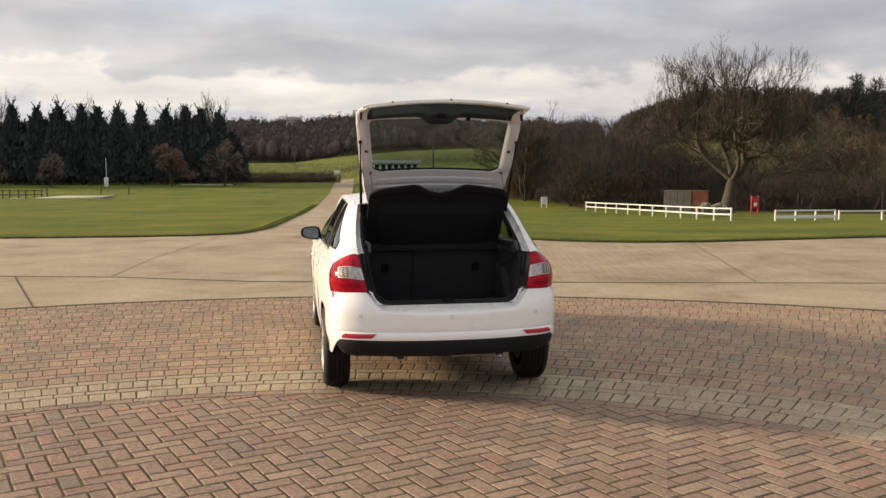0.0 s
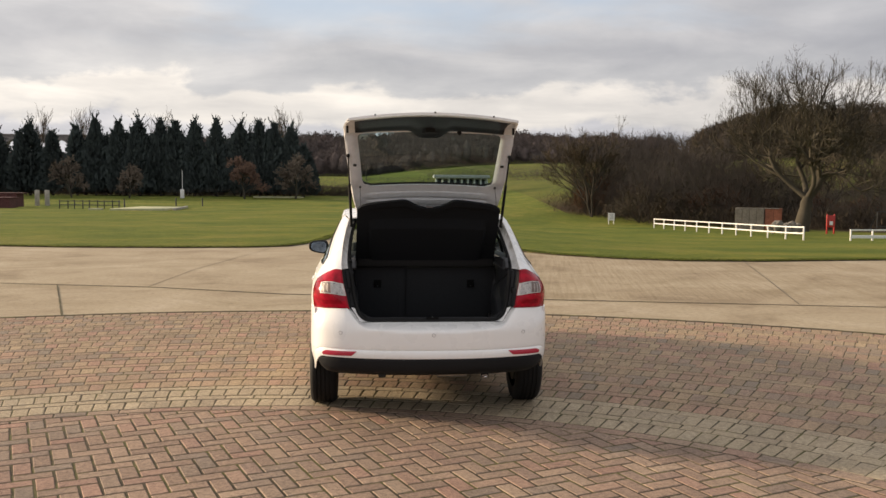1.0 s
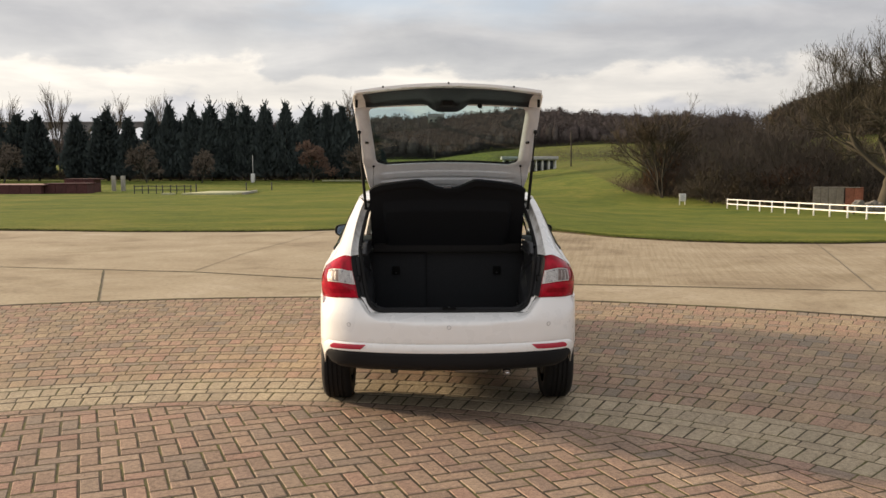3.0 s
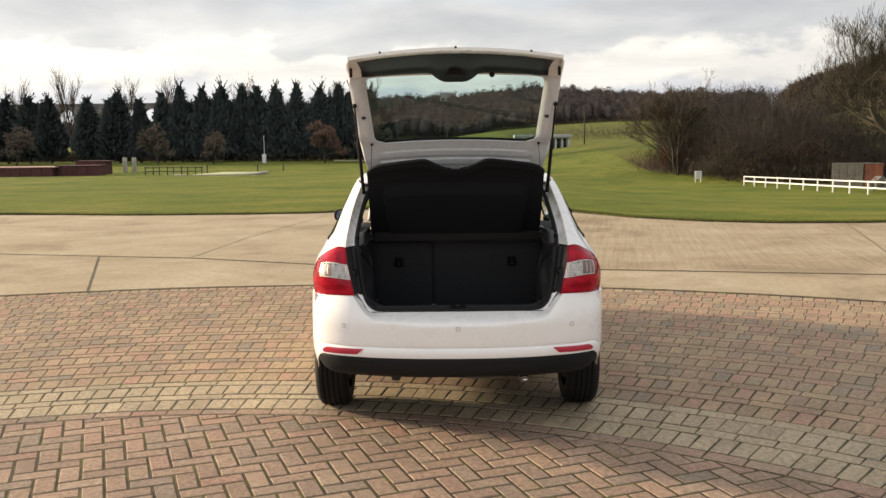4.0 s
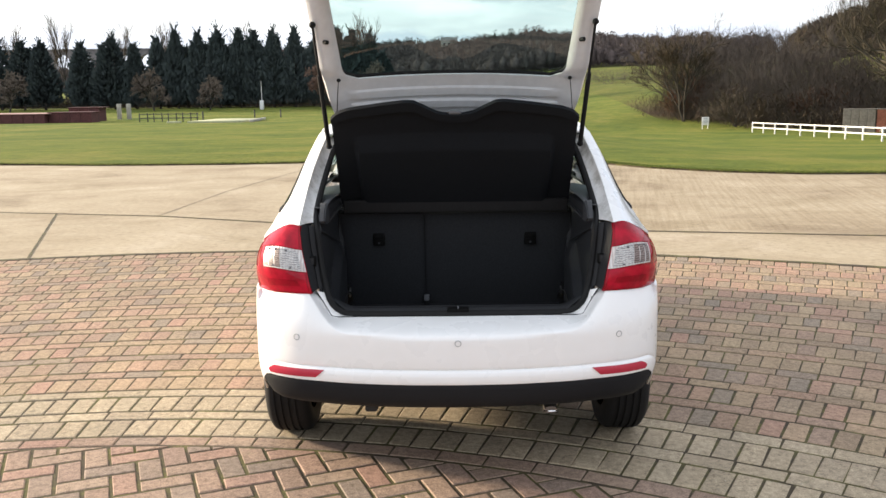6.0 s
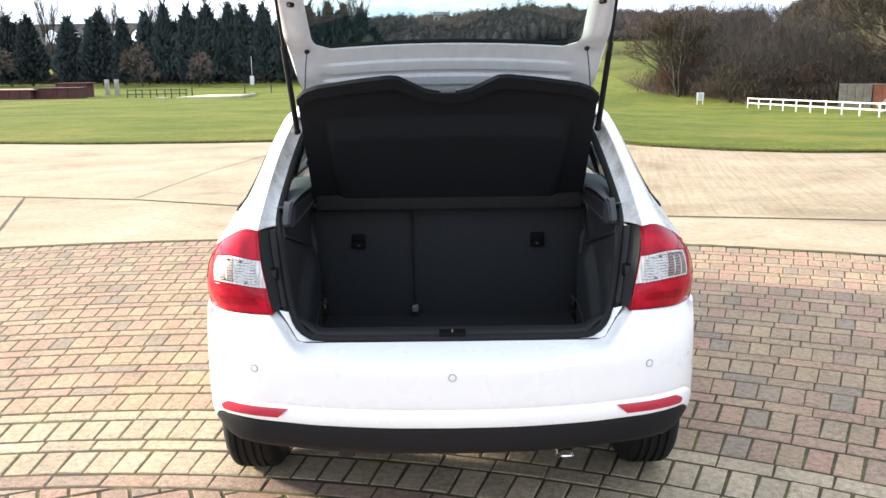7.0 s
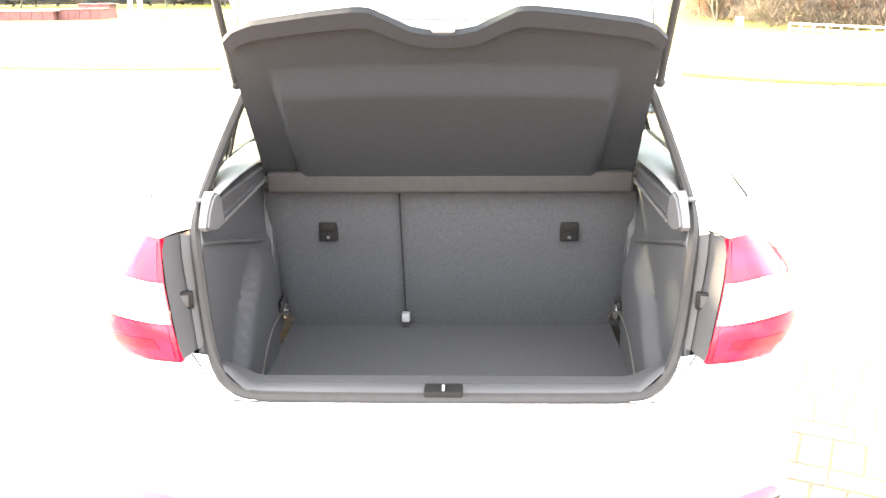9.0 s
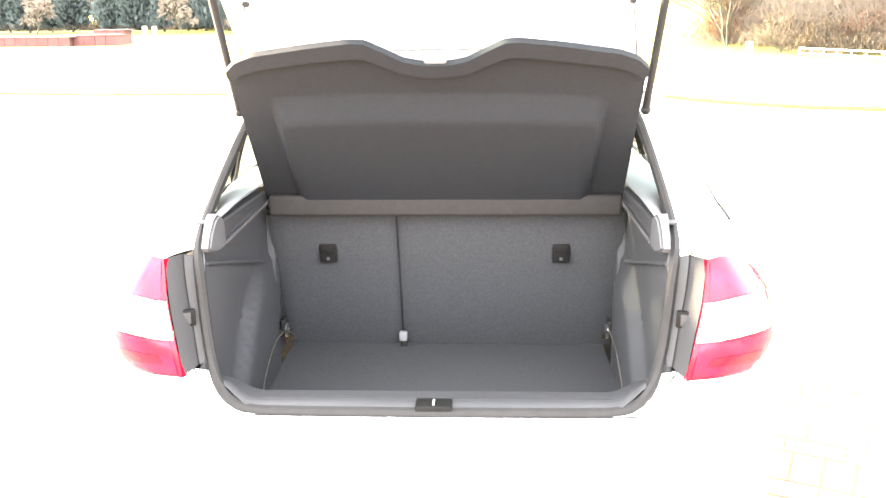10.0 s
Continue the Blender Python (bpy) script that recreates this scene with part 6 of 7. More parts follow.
def build_wood():
    """The bare wood on the right: a dense edge of shrubs and layers of trees up the bank."""
    shrub = [two_meshes("shrub", 30 + i, 9.0, 0.09, 5, (8, 7, 6), 3, (18, 52), 0.0165, 0.10, M_BARK, (M_TWIG, M_TWIG, M_TWIG_RED, M_TWIG_PALE)[i]) for i in range(4)]
    tree = [two_meshes("woodtree", 40 + i, 14.0, 0.17, 2, (10, 8, 7), 3, (20, 55), 0.0185, 0.12, M_BARK, (M_TWIG, M_TWIG_PALE, M_TWIG)[i]) for i in range(3)]
    rng = random.Random(9)
    for row, (back, step, kinds, sc) in enumerate(((1.0, 2.9, shrub, 0.62), (4.0, 3.2, shrub, 0.9), (8, 4.0, shrub, 1.05), (14, 4.6, tree, 0.72), (24, 5.6, tree, 0.84), (40, 7.0, tree, 0.92), (62, 11.0, tree, 0.95))):
        x = 23.4 + 0.28 * back
        end = 92 + back * 0.9
        while x < end:
            y = wood_edge(x) + back + rng.uniform(-1.6, 1.6)
            # a gap round the big oak
            if not (row == 0 and 34 < x < 41):
                i = rng.randrange(len(kinds))
                if row == 2 and 24.5 < x < 28.5:
                    i = 2
                k = sc * rng.uniform(0.82, 1.14) * lerp((22, 27, 36, 48, 70), (0.80, 0.66, 0.68, 0.90, 1.0), x) * (1 if row < 4 else 0.78)
                if row < 3:
                    k *= lerp((38, 42, 62, 68), (1.0, 0.50, 0.50, 0.9), x)
                low = kinds is shrub
                split_tree("bare_shrub" if low else "bare_tree", kinds[i], "leafless brown shrub in the dense edge of a wood" if low else "leafless tree in a dense wood on a bank", "shrub" if low else "tree",
                           (x, y, height(x, y) - 0.05), rng.uniform(0, 6.3), (k * (1.2 if low else 1.1), k), "trees of the wood")
            x += step * rng.uniform(0.8, 1.2)
    edge = two_meshes("edge_tree", 61, 15.5, 0.16, 3, (9, 8, 7, 5), 4, (18, 46), 0.014, 0.16, M_BARK, M_TWIG)
    split_tree("bare_tree", edge, "spreading leafless tree at the corner of the wood", "tree", (23.6, 85.5, height(23.6, 85.5) - 0.05), 0.6, (0.80, 0.66), "trees of the wood")
    dome = two_meshes("domed_tree", 66, 16.0, 0.3, 2, (5, 9, 8, 6), 4, (22, 60), 0.03, 0.18, M_BARK, M_HILLEVER)
    split_tree("dark_tree", dome, "tall dark domed tree standing above the wood", "tree", (86, 123, height(86, 123) - 0.05), 2.0, (1.0, 1.0), "trees of the wood")
    # the big oak
    rng = random.Random(7)
    # leaning trunk and great limbs: points (x, y, z) with the radius at each end
    limbs = (((0, 0, -0.3), (0.03, 0, 0.25), (0.16, 0, 1.1), (0.32, 0, 2.1), (0.44, 0, 2.9), 0.68, 0.43),
             ((0.46, 0, 2.8), (1.0, 0, 3.6), (1.38, 0, 4.5), (0.98, 0.1, 5.7), (1.05, 0.2, 7.4), 0.36, 0.19),
             ((0.34, 0, 2.8), (-0.4, 0.1, 3.4), (-1.5, 0.05, 4.4), (-2.5, -0.1, 5.6), (-2.8, 0.2, 7.2), (-2.6, 0.4, 8.8), 0.25, 0.11),
             ((0.40, 0.1, 2.85), (0.1, 1.2, 4.2), (-0.5, 1.8, 6.0), (-0.4, 1.5, 8.0), 0.27, 0.12),
             ((0.45, -0.1, 2.85), (0.9, -1.2, 4.3), (0.5, -2.0, 6.2), (0.8, -2.3, 8.0), 0.23, 0.11),
             ((1.30, 0, 4.3), (2.0, 0.2, 4.7), (2.8, 0.3, 5.0), (4.1, 0.5, 5.8), 0.18, 0.08),
             ((1.45, -0.2, 4.7), (2.4, -0.6, 4.9), (3.4, -0.9, 4.3), (4.5, -1.0, 3.4), (5.5, -0.8, 3.9), 0.13, 0.06),
             ((-1.6, 0, 4.5), (-2.8, 0.3, 5.2), (-3.9, 0.3, 5.9), (-5.2, 0.2, 6.9), 0.15, 0.07),
             ((1.0, 0.1, 5.8), (1.8, -0.2, 6.6), (2.6, -0.2, 7.5), (3.6, 0, 8.8), 0.18, 0.08),
             ((1.0, 0.2, 7.2), (0.4, 0.1, 8.4), (0.0, 0, 9.8), 0.19, 0.09),
             ((-2.6, 0.2, 6.4), (-3.4, 0.4, 7.6), (-4.0, 0.3, 9.0), 0.11, 0.06))
    segs = []
    for n, (*pts, r0, r1) in enumerate(limbs):
        pts = spline(pts, 9)
        last = len(pts) - 1
        for k in range(last):
            wob = 1 + 0.10 * noise.noise((n * 3.0, k * 0.9, 0.0))
            segs.append((pts[k], pts[k + 1] + (pts[k + 1] - pts[k]) * 0.06, (r0 + (r1 - r0) * k / last) * wob, (r0 + (r1 - r0) * (k + 1) / last) * wob, 0))
        if n:
            for k in range(9):
                f = 0.36 + 0.64 * k / 8
                at = min(last - 1, int(f * last))
                d = (pts[at + 1] - pts[at]).normalized() * (0.5 + 0.9 * (k == 8)) + Vector((rng.uniform(-1, 1), rng.uniform(-1, 1), rng.uniform(-0.25, 0.9)))
                grow(rng, segs, pts[at + 1], d.normalized(), rng.uniform(2.9, 3.9), (r0 + (r1 - r0) * f) * 0.55, 2, 5, (22, 58), (0, 0, 8, 6, 4), 0.0095, 0.22, 0.36)
    oak = (tubes_mesh("oak_trunk", [s for s in segs if s[4] == 0], [M_OAKBARK], True), tubes_mesh("oak_crown", [(a, b, ra, rb, 0) for a, b, ra, rb, m in segs if m == 1], [M_TWIG_PALE]))
    split_tree("oak_tree", oak, "great bare oak with a stout trunk and spreading limbs", "oak tree", (36.9, 66.6, height(36.9, 66.6) - 0.05), -0.477, (1.0, 1.02))


def scrub(name, spots, mat, label, category, seed, per, tall, size):
    """A tangle of small leaning blades, as one stuff."""
    rng = random.Random(seed)
    verts, faces = [], []
    for x, y in spots:
        z = height(x, y)
        for k in range(per):
            p = Vector((x + rng.uniform(-1.2, 1.2), y + rng.uniform(-1.2, 1.2), z + rng.random() ** 1.6 * tall))
            d = Vector((rng.uniform(-.7, .7), rng.uniform(-.7, .7), rng.uniform(0.2, 1))).normalized() * rng.uniform(0.6, 1.2) * size
            s = Vector((rng.uniform(-1, 1), rng.uniform(-1, 1), 0)).normalized() * rng.uniform(0.02, 0.05) * size
            n = len(verts)
            verts += [p - s, p + s, p + d]
            faces.append((n, n + 1, n + 2))
    tagged(new(name, raw_mesh(name, verts, faces, mat)), label, category, kind="stuff")


def build_hill_wood():
    """Far woods: lumpy crowns, ragged with twigs, the dark evergreens along the top."""
    unit = bmesh.new()
    bmesh.ops.create_icosphere(unit, subdivisions=1, radius=1.0)
    ball = [v.co.copy() for v in unit.verts]
    tris = [[v.index for v in f.verts] for f in unit.faces]
    unit.free()
    rng = random.Random(15)
    for name, mat, count, lo, hi, lab in (("far_wood", M_HILLWOOD, 6400, 392, 690, "bare brown wood on a far hillside"), ("far_evergreen_wood", M_HILLEVER, 560, 655, 705, "dark evergreens along the far hilltop"),
                                          ("bank_wood", M_THICKET, 620, 158, 205, "bare brown wood on the bank behind the oak"), ("bank_evergreen_wood", M_HILLEVER, 46, 180, 204, "dark evergreens on the wooded bank")):
        ever, bank = "evergreen" in name, name.startswith("bank")
        verts, faces = [], []
        for i in range(count):
            y = rng.uniform(lo, hi)
            x = rng.uniform(-0.52 * y - 40, 0.36 * y)
            tall, wide = rng.uniform(8.5, 12.5) * (1 + 0.7 * noise.noise((x * 0.055, y * 0.03, 2))), rng.uniform(2.6, 5.2)
            if ever:
                tall, wide = rng.uniform(8, 14) * (0.85 + 0.7 * noise.noise((x * 0.04, 3, 1))), rng.uniform(2.6, 5.0)
                x = rng.uniform(-0.52 * y - 40, 0.085 * y)
            if bank:
                x = rng.uniform(0.39, 0.98) * y
                tall, wide = rng.uniform(9.0, 12.5) * lerp((0.39, 0.44, 0.52), (0.5, 0.68, 1.0), x / y), rng.uniform(1.5, 3.0)
            base = height(x, y)
            n0, sx = len(verts), rng.uniform(0, 50)
            for c in ball:
                f = 0.5 + 0.5 * c.z
                lump = 0.62 + 0.5 * noise.noise((c.x * 2.2 + sx, c.y * 2.2, c.z * 2.2))
                taper = (1.0 - 0.35 * f) if ever else 0.9
                verts.append((x + wide * lump * taper * c.x, y + wide * lump * taper * c.y, base + tall * ((-0.12 if bank else 0.05) + (0.91 if bank else 0.74) * f)))
            faces += [tuple(n0 + k for k in t) for t in tris]
            # twigs: upright and fanned, denser towards the top
            for k in range(260 if bank else 110):
                a, f = rng.uniform(0, 6.3), rng.random() ** 0.6
                r = wide * (1.05 - 0.75 * f * f if ever else math.sin(math.pi * (0.16 + 0.80 * f))) * rng.uniform(0.75, 1.12)
                p = Vector((x + r * math.cos(a), y + r * math.sin(a), base + tall * f * 0.88))
                d = Vector((0.7 * math.cos(a) + rng.uniform(-.5, .5), 0.7 * math.sin(a) + rng.uniform(-.5, .5), rng.uniform(0.2, 1.7))).normalized() * rng.uniform(0.6, 1.6)
                t = rng.uniform(0, 6.3)
                q = Vector((math.cos(t), math.sin(t), rng.uniform(-0.4, 0.4))) * rng.uniform(0.10, 0.30) * (0.4 if bank else 1.0)
                n = len(verts)
                verts += [p - q, p + q, p + d]
                faces.append((n, n + 1, n + 2))
        tagged(new(name, raw_mesh(name, verts, faces, mat, smooth=True)), lab, "woodland", kind="stuff")
    for x0, x1, y, tall, seed in ((-40, 110, 236, 2.6, 1), (-60, 110, 385, 3.4, 2), (-120, 7, 150, 1.5, 3), (10, 75, 196, 2.6, 4)):
        scrub("far_hedge", [(x, y + 3 * math.sin(x * 0.05)) for x in np.arange(x0, x1, 1.1)], M_THICKET if seed == 3 else M_HILLWOOD, "thin brown hedge between far fields", "hedge", seed, {3: 620, 4: 70}.get(seed, 110), tall, 0.8)
    scrub("bank_hedge", [(x, 157 + 3 * math.sin(x * 0.11)) for x in np.arange(56, 160, 1.0)], M_THICKET, "brown undergrowth along the top of the bank", "undergrowth", 12, 240, 2.6, 0.8)
    scrub("rough_edge", [(x, 139.6 + 0.9 * math.sin(x * 0.7)) for x in np.arange(-110, -9, 0.9)], M_THICKET, "rough brown scrub under the conifers", "scrub", 8, 60, 1.1, 0.6)
    scrub("bramble_edge", [(x, wood_edge(x) + b) for x in np.arange(22, 95, 1.5) for b in (-0.6, 1.5, 4.0, 7.5)], M_TWIG, "brown brambles and dead stems under the wood's edge", "brambles", 6, 110, 1.7, 0.6)


def build_thicket():
    """The mass of thin bare stems between the wood's trees."""
    rng = random.Random(21)
    verts, faces = [], []
    for x0 in np.arange(22.5, 100, 0.8):
        for back in (1.5, 4.5, 8.0, 12.0, 17.0, 24.0):
            for k in range(330 if x0 < 37 else 80):
                x = x0 + 0.25 * back + rng.uniform(-0.8, 0.8)
                y = wood_edge(x) + back + rng.uniform(-1.8, 1.8)
                top = lerp((22, 24, 27, 34, 44, 60, 90), (3.5, 6.0, 8.2, 8.6, 10.4, 12.5, 13.0), x) * lerp((0, 4, 10, 24), (0.55, 0.82, 1.0, 1.05), back)
                top *= (0.86 + 0.34 * noise.noise((x * 0.22, y * 0.22, 1.0))) * lerp((36, 41, 62, 68), (1.0, 0.36, 0.36, 0.62), x)
                z = height(x, y) + top * rng.random() ** 0.8
                up = Vector((rng.uniform(-.9, .9), rng.uniform(-.9, .9), rng.uniform(0.3, 1))).normalized() * rng.uniform(0.4, 1.2)
                w = rng.uniform(0.012, 0.028)
                n = len(verts)
                verts.extend([(x - w, y, z), (x + w, y + rng.uniform(-w, w), z), (x + up.x, y + up.y, z + up.z)])
                faces.append((n, n + 1, n + 2))
    tagged(new("thicket", raw_mesh("thicket", verts, faces, M_THICKET)), "dense bare brown thicket filling the wood", "thicket", kind="stuff")


def build_turf_lip():
    """Turf a little proud of the concrete, its soil face coloured dark as edge shadow."""
    verts, faces, ids = [], [], []
    for edge in (LEFT_EDGE[1:-2], RIGHT_EDGE[2:-1]):
        pts = resample(edge, 420)
        start = len(verts)
        for i, (x, y) in enumerate(pts):
            a, b = pts[max(0, i - 1)], pts[min(len(pts) - 1, i + 1)]
            d = Vector((b[0] - a[0], b[1] - a[1])).normalized()
            wob = 0.03 * noise.noise((x * 1.7, y * 1.7, 0.0))
            for off, up in ((-0.02, -0.02), (0.0, 0.034), (0.12, 0.042), (0.95, -0.075)):
                px, py = x - d.y * (off + wob), y + d.x * (off + wob)
                verts.append((px, py, height(px, py) + up))
        for i in range(len(pts) - 1):
            for k in range(3):
                n = start + i * 4 + k
                faces.append((n, n + 4, n + 5, n + 1))
                ids.append(0 if k == 0 else 1)
    tagged(new("turf_lip", raw_mesh("turf_lip", verts, faces, [M_JOINT, M_GRASS], ids)), "raised turf edge beside the concrete, its soil face coloured dark as shadow", "turf edge", kind="structure")


def build_turf_edge():
    """Blades and tufts along the turf's edge and over the near grass."""
    rng = random.Random(5)
    verts, faces = [], []
    for edge in (LEFT_EDGE[2:-3], RIGHT_EDGE[3:-2]):
        pts = resample(edge, 760)
        for i, (x, y) in enumerate(pts):
            a, b = pts[max(0, i - 1)], pts[min(len(pts) - 1, i + 1)]
            d = Vector((b[0] - a[0], b[1] - a[1])).normalized()
            for k in range(18):
                off = rng.random() ** 1.6 * 0.4 - 0.03
                px, py = x - d.y * off + rng.uniform(-.05, .05), y + d.x * off + rng.uniform(-.05, .05)
                z, tall, t = height(px, py) + 0.028 - 0.1 * max(0.0, off - 0.12), rng.uniform(0.012, 0.04), rng.uniform(0, 6.3)
                w = rng.uniform(0.006, 0.014) * (1 + tall * 4)
                n = len(verts)
                verts.extend([(px - math.cos(t) * w, py - math.sin(t) * w, z), (px + math.cos(t) * w, py + math.sin(t) * w, z), (px + rng.uniform(-.4, .4) * tall, py + rng.uniform(-.4, .4) * tall, z + tall)])
                faces.append((n, n + 1, n + 2))
    tagged(new("turf_edge", raw_mesh("turf_edge", verts, faces, M_BLADES)), "short ragged grass along the edge of the concrete", "grass", kind="stuff")


def rail_fence(line, label, tall, posts, rails):
    x0, y0 = line[0]
    f = holder("rail_fence", (x0, y0, height(x0, y0)), label, "fence")
    z0 = height(x0, y0)
    pts = [Vector((x - x0, y - y0, height(x, y) - z0)) for x, y in resample(line, posts)]
    for p in pts:
        part("post", box(bmesh.new(), p + Vector((0, 0, tall / 2 - 0.1)), (0.09, 0.09, tall + 0.2), 0.012), M_WHITEWOOD, f)
    for a, b in zip(pts, pts[1:]):
        for z, h in rails:
            d = b - a
            m = d.to_track_quat("X", "Z").to_matrix().to_4x4()
            part("rail", box(bmesh.new(), (a + b) / 2 + Vector((0, 0, z)), (d.length + 0.02, 0.045, h), 0.008, m), M_WHITEWOOD, f)
    return f


def stand(name, x, y, label, category, group="", turn=0.0):
    """A holder standing on the land."""
    h = holder(name, (x, y, height(x, y) - 0.05), label, category, group)
    h.rotation_euler = (0, 0, turn)
    return h


def build_field_things():
    # fences along the right-hand field's edge
    rail_fence([(26.3, 73.5), (26.9, 64), (27.4, 56), (27.9, 50), (27.9, 48.8)], "low white post-and-rail fence before the wood", 0.86, 12, ((0.80, 0.08), (0.40, 0.09)))
    rail_fence([(30.4, 47.6), (35.0, 48.0)], "low white post-and-rail fence", 0.68, 4, ((0.63, 0.09), (0.20, 0.2)))
    rail_fence([(35.3, 48.0), (47, 46.5)], "low white sloping rail fence", 0.62, 5, ((0.56, 0.09),))
    # site box: grey and red-brown panels
    shed = stand("site_box", 35.3, 71.4, "grey and red-brown boarded box behind the white fence", "shed", turn=-0.46)
    for k in range(4):
        part("panel", box(bmesh.new(), (-1.68 + 0.62 * k, 0, 0.95), (0.60, 1.6, 1.94), 0.02), M_GREYBOARD, shed, smooth=0)
    for k in range(2):
        part("panel", box(bmesh.new(), (0.92 + 0.72 * k, 0.02, 0.95), (0.70, 1.6, 1.94), 0.02), M_REDBOARD, shed, smooth=0)
    part("roof", box(bmesh.new(), (-0.15, 0, 1.93), (3.75, 1.64, 0.03), 0.015), M_GREYBOARD, shed, smooth=0)
    # log heap by the fence
    bm = bmesh.new()
    rng = random.Random(3)
    for k in range(16):
        m = Matrix.Translation((rng.uniform(-1.3, 1.3), rng.uniform(-.35, .35), rng.uniform(0.1, 0.75))) @ Euler((rng.random() * 3, rng.random() * 3, 0)).to_matrix().to_4x4() @ Matrix.Diagonal((rng.uniform(.35, .6), rng.uniform(.25, .4), rng.uniform(.2, .3), 1))
        bmesh.ops.create_icosphere(bm, subdivisions=1, radius=1.0, matrix=m)
    ob = thing("log_heap", bm, M_GREYBOARD, "heap of weathered logs and stones by the oak", "log heap", smooth=0)
    ob.location = (31.0, 58.0, height(31.0, 58.0))
    # red fire point
    fp = stand("fire_point", 36.6, 61.3, "red post with a white notice board", "sign")
    for x in (-0.3, 0.3):
        part("post", box(bmesh.new(), (x, 0, 0.75), (0.10, 0.10, 1.6), 0.01), M_REDPAINT, fp)
    part("board", box(bmesh.new(), (0, -0.06, 1.0), (0.48, 0.04, 0.95), 0.008), M_REDPAINT, fp)
    part("notice", box(bmesh.new(), (0, -0.09, 0.85), (0.28, 0.016, 0.3), 0.004), M_SIGNWHITE, fp)
    # dark goal frames
    for x, y, w, h, d in ((43.0, 64.0, 1.75, 1.75, 1.2), (51.5, 64.5, 1.8, 1.8, 1.2)):
        g = stand("goal_frame", x, y, "small dark metal goal frame on the grass", "goal")
        for a, b in (((-w / 2, 0, -.05), (-w / 2, 0, h)), ((w / 2, 0, -.05), (w / 2, 0, h)), ((-w / 2, 0, h), (w / 2, 0, h)), ((-w / 2, 0, 0.5), (w / 2, 0, 0.5)), ((-w / 2, 0, h), (-w / 2, d, 0)), ((w / 2, 0, h), (w / 2, d, 0))):
            part("bar", rod(bmesh.new(), a, b, 0.035, seg=8), M_DARKMETAL, g)
    # white notice board
    s = stand("notice_board", 23.5, 77.9, "white notice board on posts with grey print", "sign")
    part("panel", box(bmesh.new(), (0, 0, 0.75), (0.64, 0.05, 0.72), 0.01), M_SIGNWHITE, s)
    for x in (-.25, .25):
        part("post", box(bmesh.new(), (x, 0.05, 0.4), (0.07, 0.07, 0.9), 0.008), M_SIGNWHITE, s)
    for k in range(4):
        part("print_line", box(bmesh.new(), (0.0, -0.028, 0.98 - 0.13 * k), (0.42 - 0.06 * (k % 2), 0.006, 0.04)), M_GREYBAR, s)
    # pale mats on the left field
    for x, y, w, d, turn in ((-22.6, 89, 5.2, 12.0, 0.0), (-13.8, 135.5, 7.0, 4.0, -0.2), (-26.8, 84, 1.2, 0.9, 0.0)):
        mat = thing("cricket_mat", box(bmesh.new(), (0, 0, 0.05), (w, d, 0.2), 0.02), M_PALEMAT, "pale flat artificial cricket strip in the grass", "cricket strip", "strips in the left field")
        mat.location, mat.rotation_euler = (x, y, height(x, y) - 0.03), (-0.01, 0, turn)
    kerb = thing("kerb_strip", box(bmesh.new(), (0, 0, 0.10), (0.3, 13.0, 0.24), 0.03), M_STONE, "raised pale edging beside a cricket strip", "edging")
    kerb.location, kerb.rotation_euler = (-19.9, 90.5, height(-19.9, 90) - 0.05), (-0.01, 0, 0.10)
    # low dark fence pen
    pen = stand("pen_fence", -31.4, 89, "low dark wooden pen fence on the grass", "fence")
    for k in range(9):
        part("post", box(bmesh.new(), (k * 0.75 - 0.5, 0.3 * (k % 2), 0.42), (0.09, 0.09, 1.0), 0.01), M_DARKMETAL, pen)
    for z in (0.4, 0.8):
        part("rail", box(bmesh.new(), (2.5, 0.15, z), (6.2, 0.06, 0.08), 0.01), M_DARKMETAL, pen)
    for x, y in ((-26.4, 93), (-20.4, 106), (-23.6, 106)):
        post = thing("marker_post", rod(bmesh.new(), (0, 0, -0.1), (0, 0, 0.95), 0.08, seg=8), M_DARKMETAL, "short dark marker post in the grass", "post", "marker posts")
        post.location = (x, y, height(x, y))
    # white mast with a box at its foot
    mast = stand("mast", -27.6, 130, "thin white mast with a white box at its foot", "mast")
    part("pole", rod(bmesh.new(), (0, 0, -0.1), (0, 0, 4.1), 0.04, seg=8), M_SIGNWHITE, mast)
    part("cabinet", box(bmesh.new(), (0, -0.1, 0.62), (0.55, 0.5, 1.35), 0.04), M_SIGNWHITE, mast)
    # maroon low stores at the left
    for x, y, w, d, h, turn in ((-48.3, 91, 13.5, 5, 0.95, 0.06), (-39.7, 91.5, 4.4, 3, 1.05, 0.1), (-40.9, 98.5, 3.6, 3, 1.5, 0.1)):
        st = stand("low_store", x, y, "low maroon boarded store with a pale top" if h < 1 else "low maroon boarded store", "store", "maroon stores", turn)
        for k in range(int(w / 1.1)):
            part("board", box(bmesh.new(), (-w / 2 + 0.55 + k * 1.1, 0, h / 2 - 0.03), (1.07, d, h + 0.06), 0.02), M_MAROON, st, smooth=0)
        part("top", box(bmesh.new(), (0, 0, h + 0.04), (w + 0.15, d + 0.15, 0.08), 0.02), M_PINK if h < 1 else M_MAROON, st, smooth=0)
    for x in (-39.1, -37.95):
        p = thing("gate_pier", box(bmesh.new(), (0, 0, 0.9), (0.45, 0.45, 1.95), 0.05), M_STONE, "pale square stone gate pier", "gate pier", "gate piers")
        p.location = (x, 103, height(x, 103) - 0.03)
    # white pavilion up the right-hand field
    pav = stand("pavilion", 17.6, 157, "long low white pavilion with a grey roof and open bays", "pavilion")
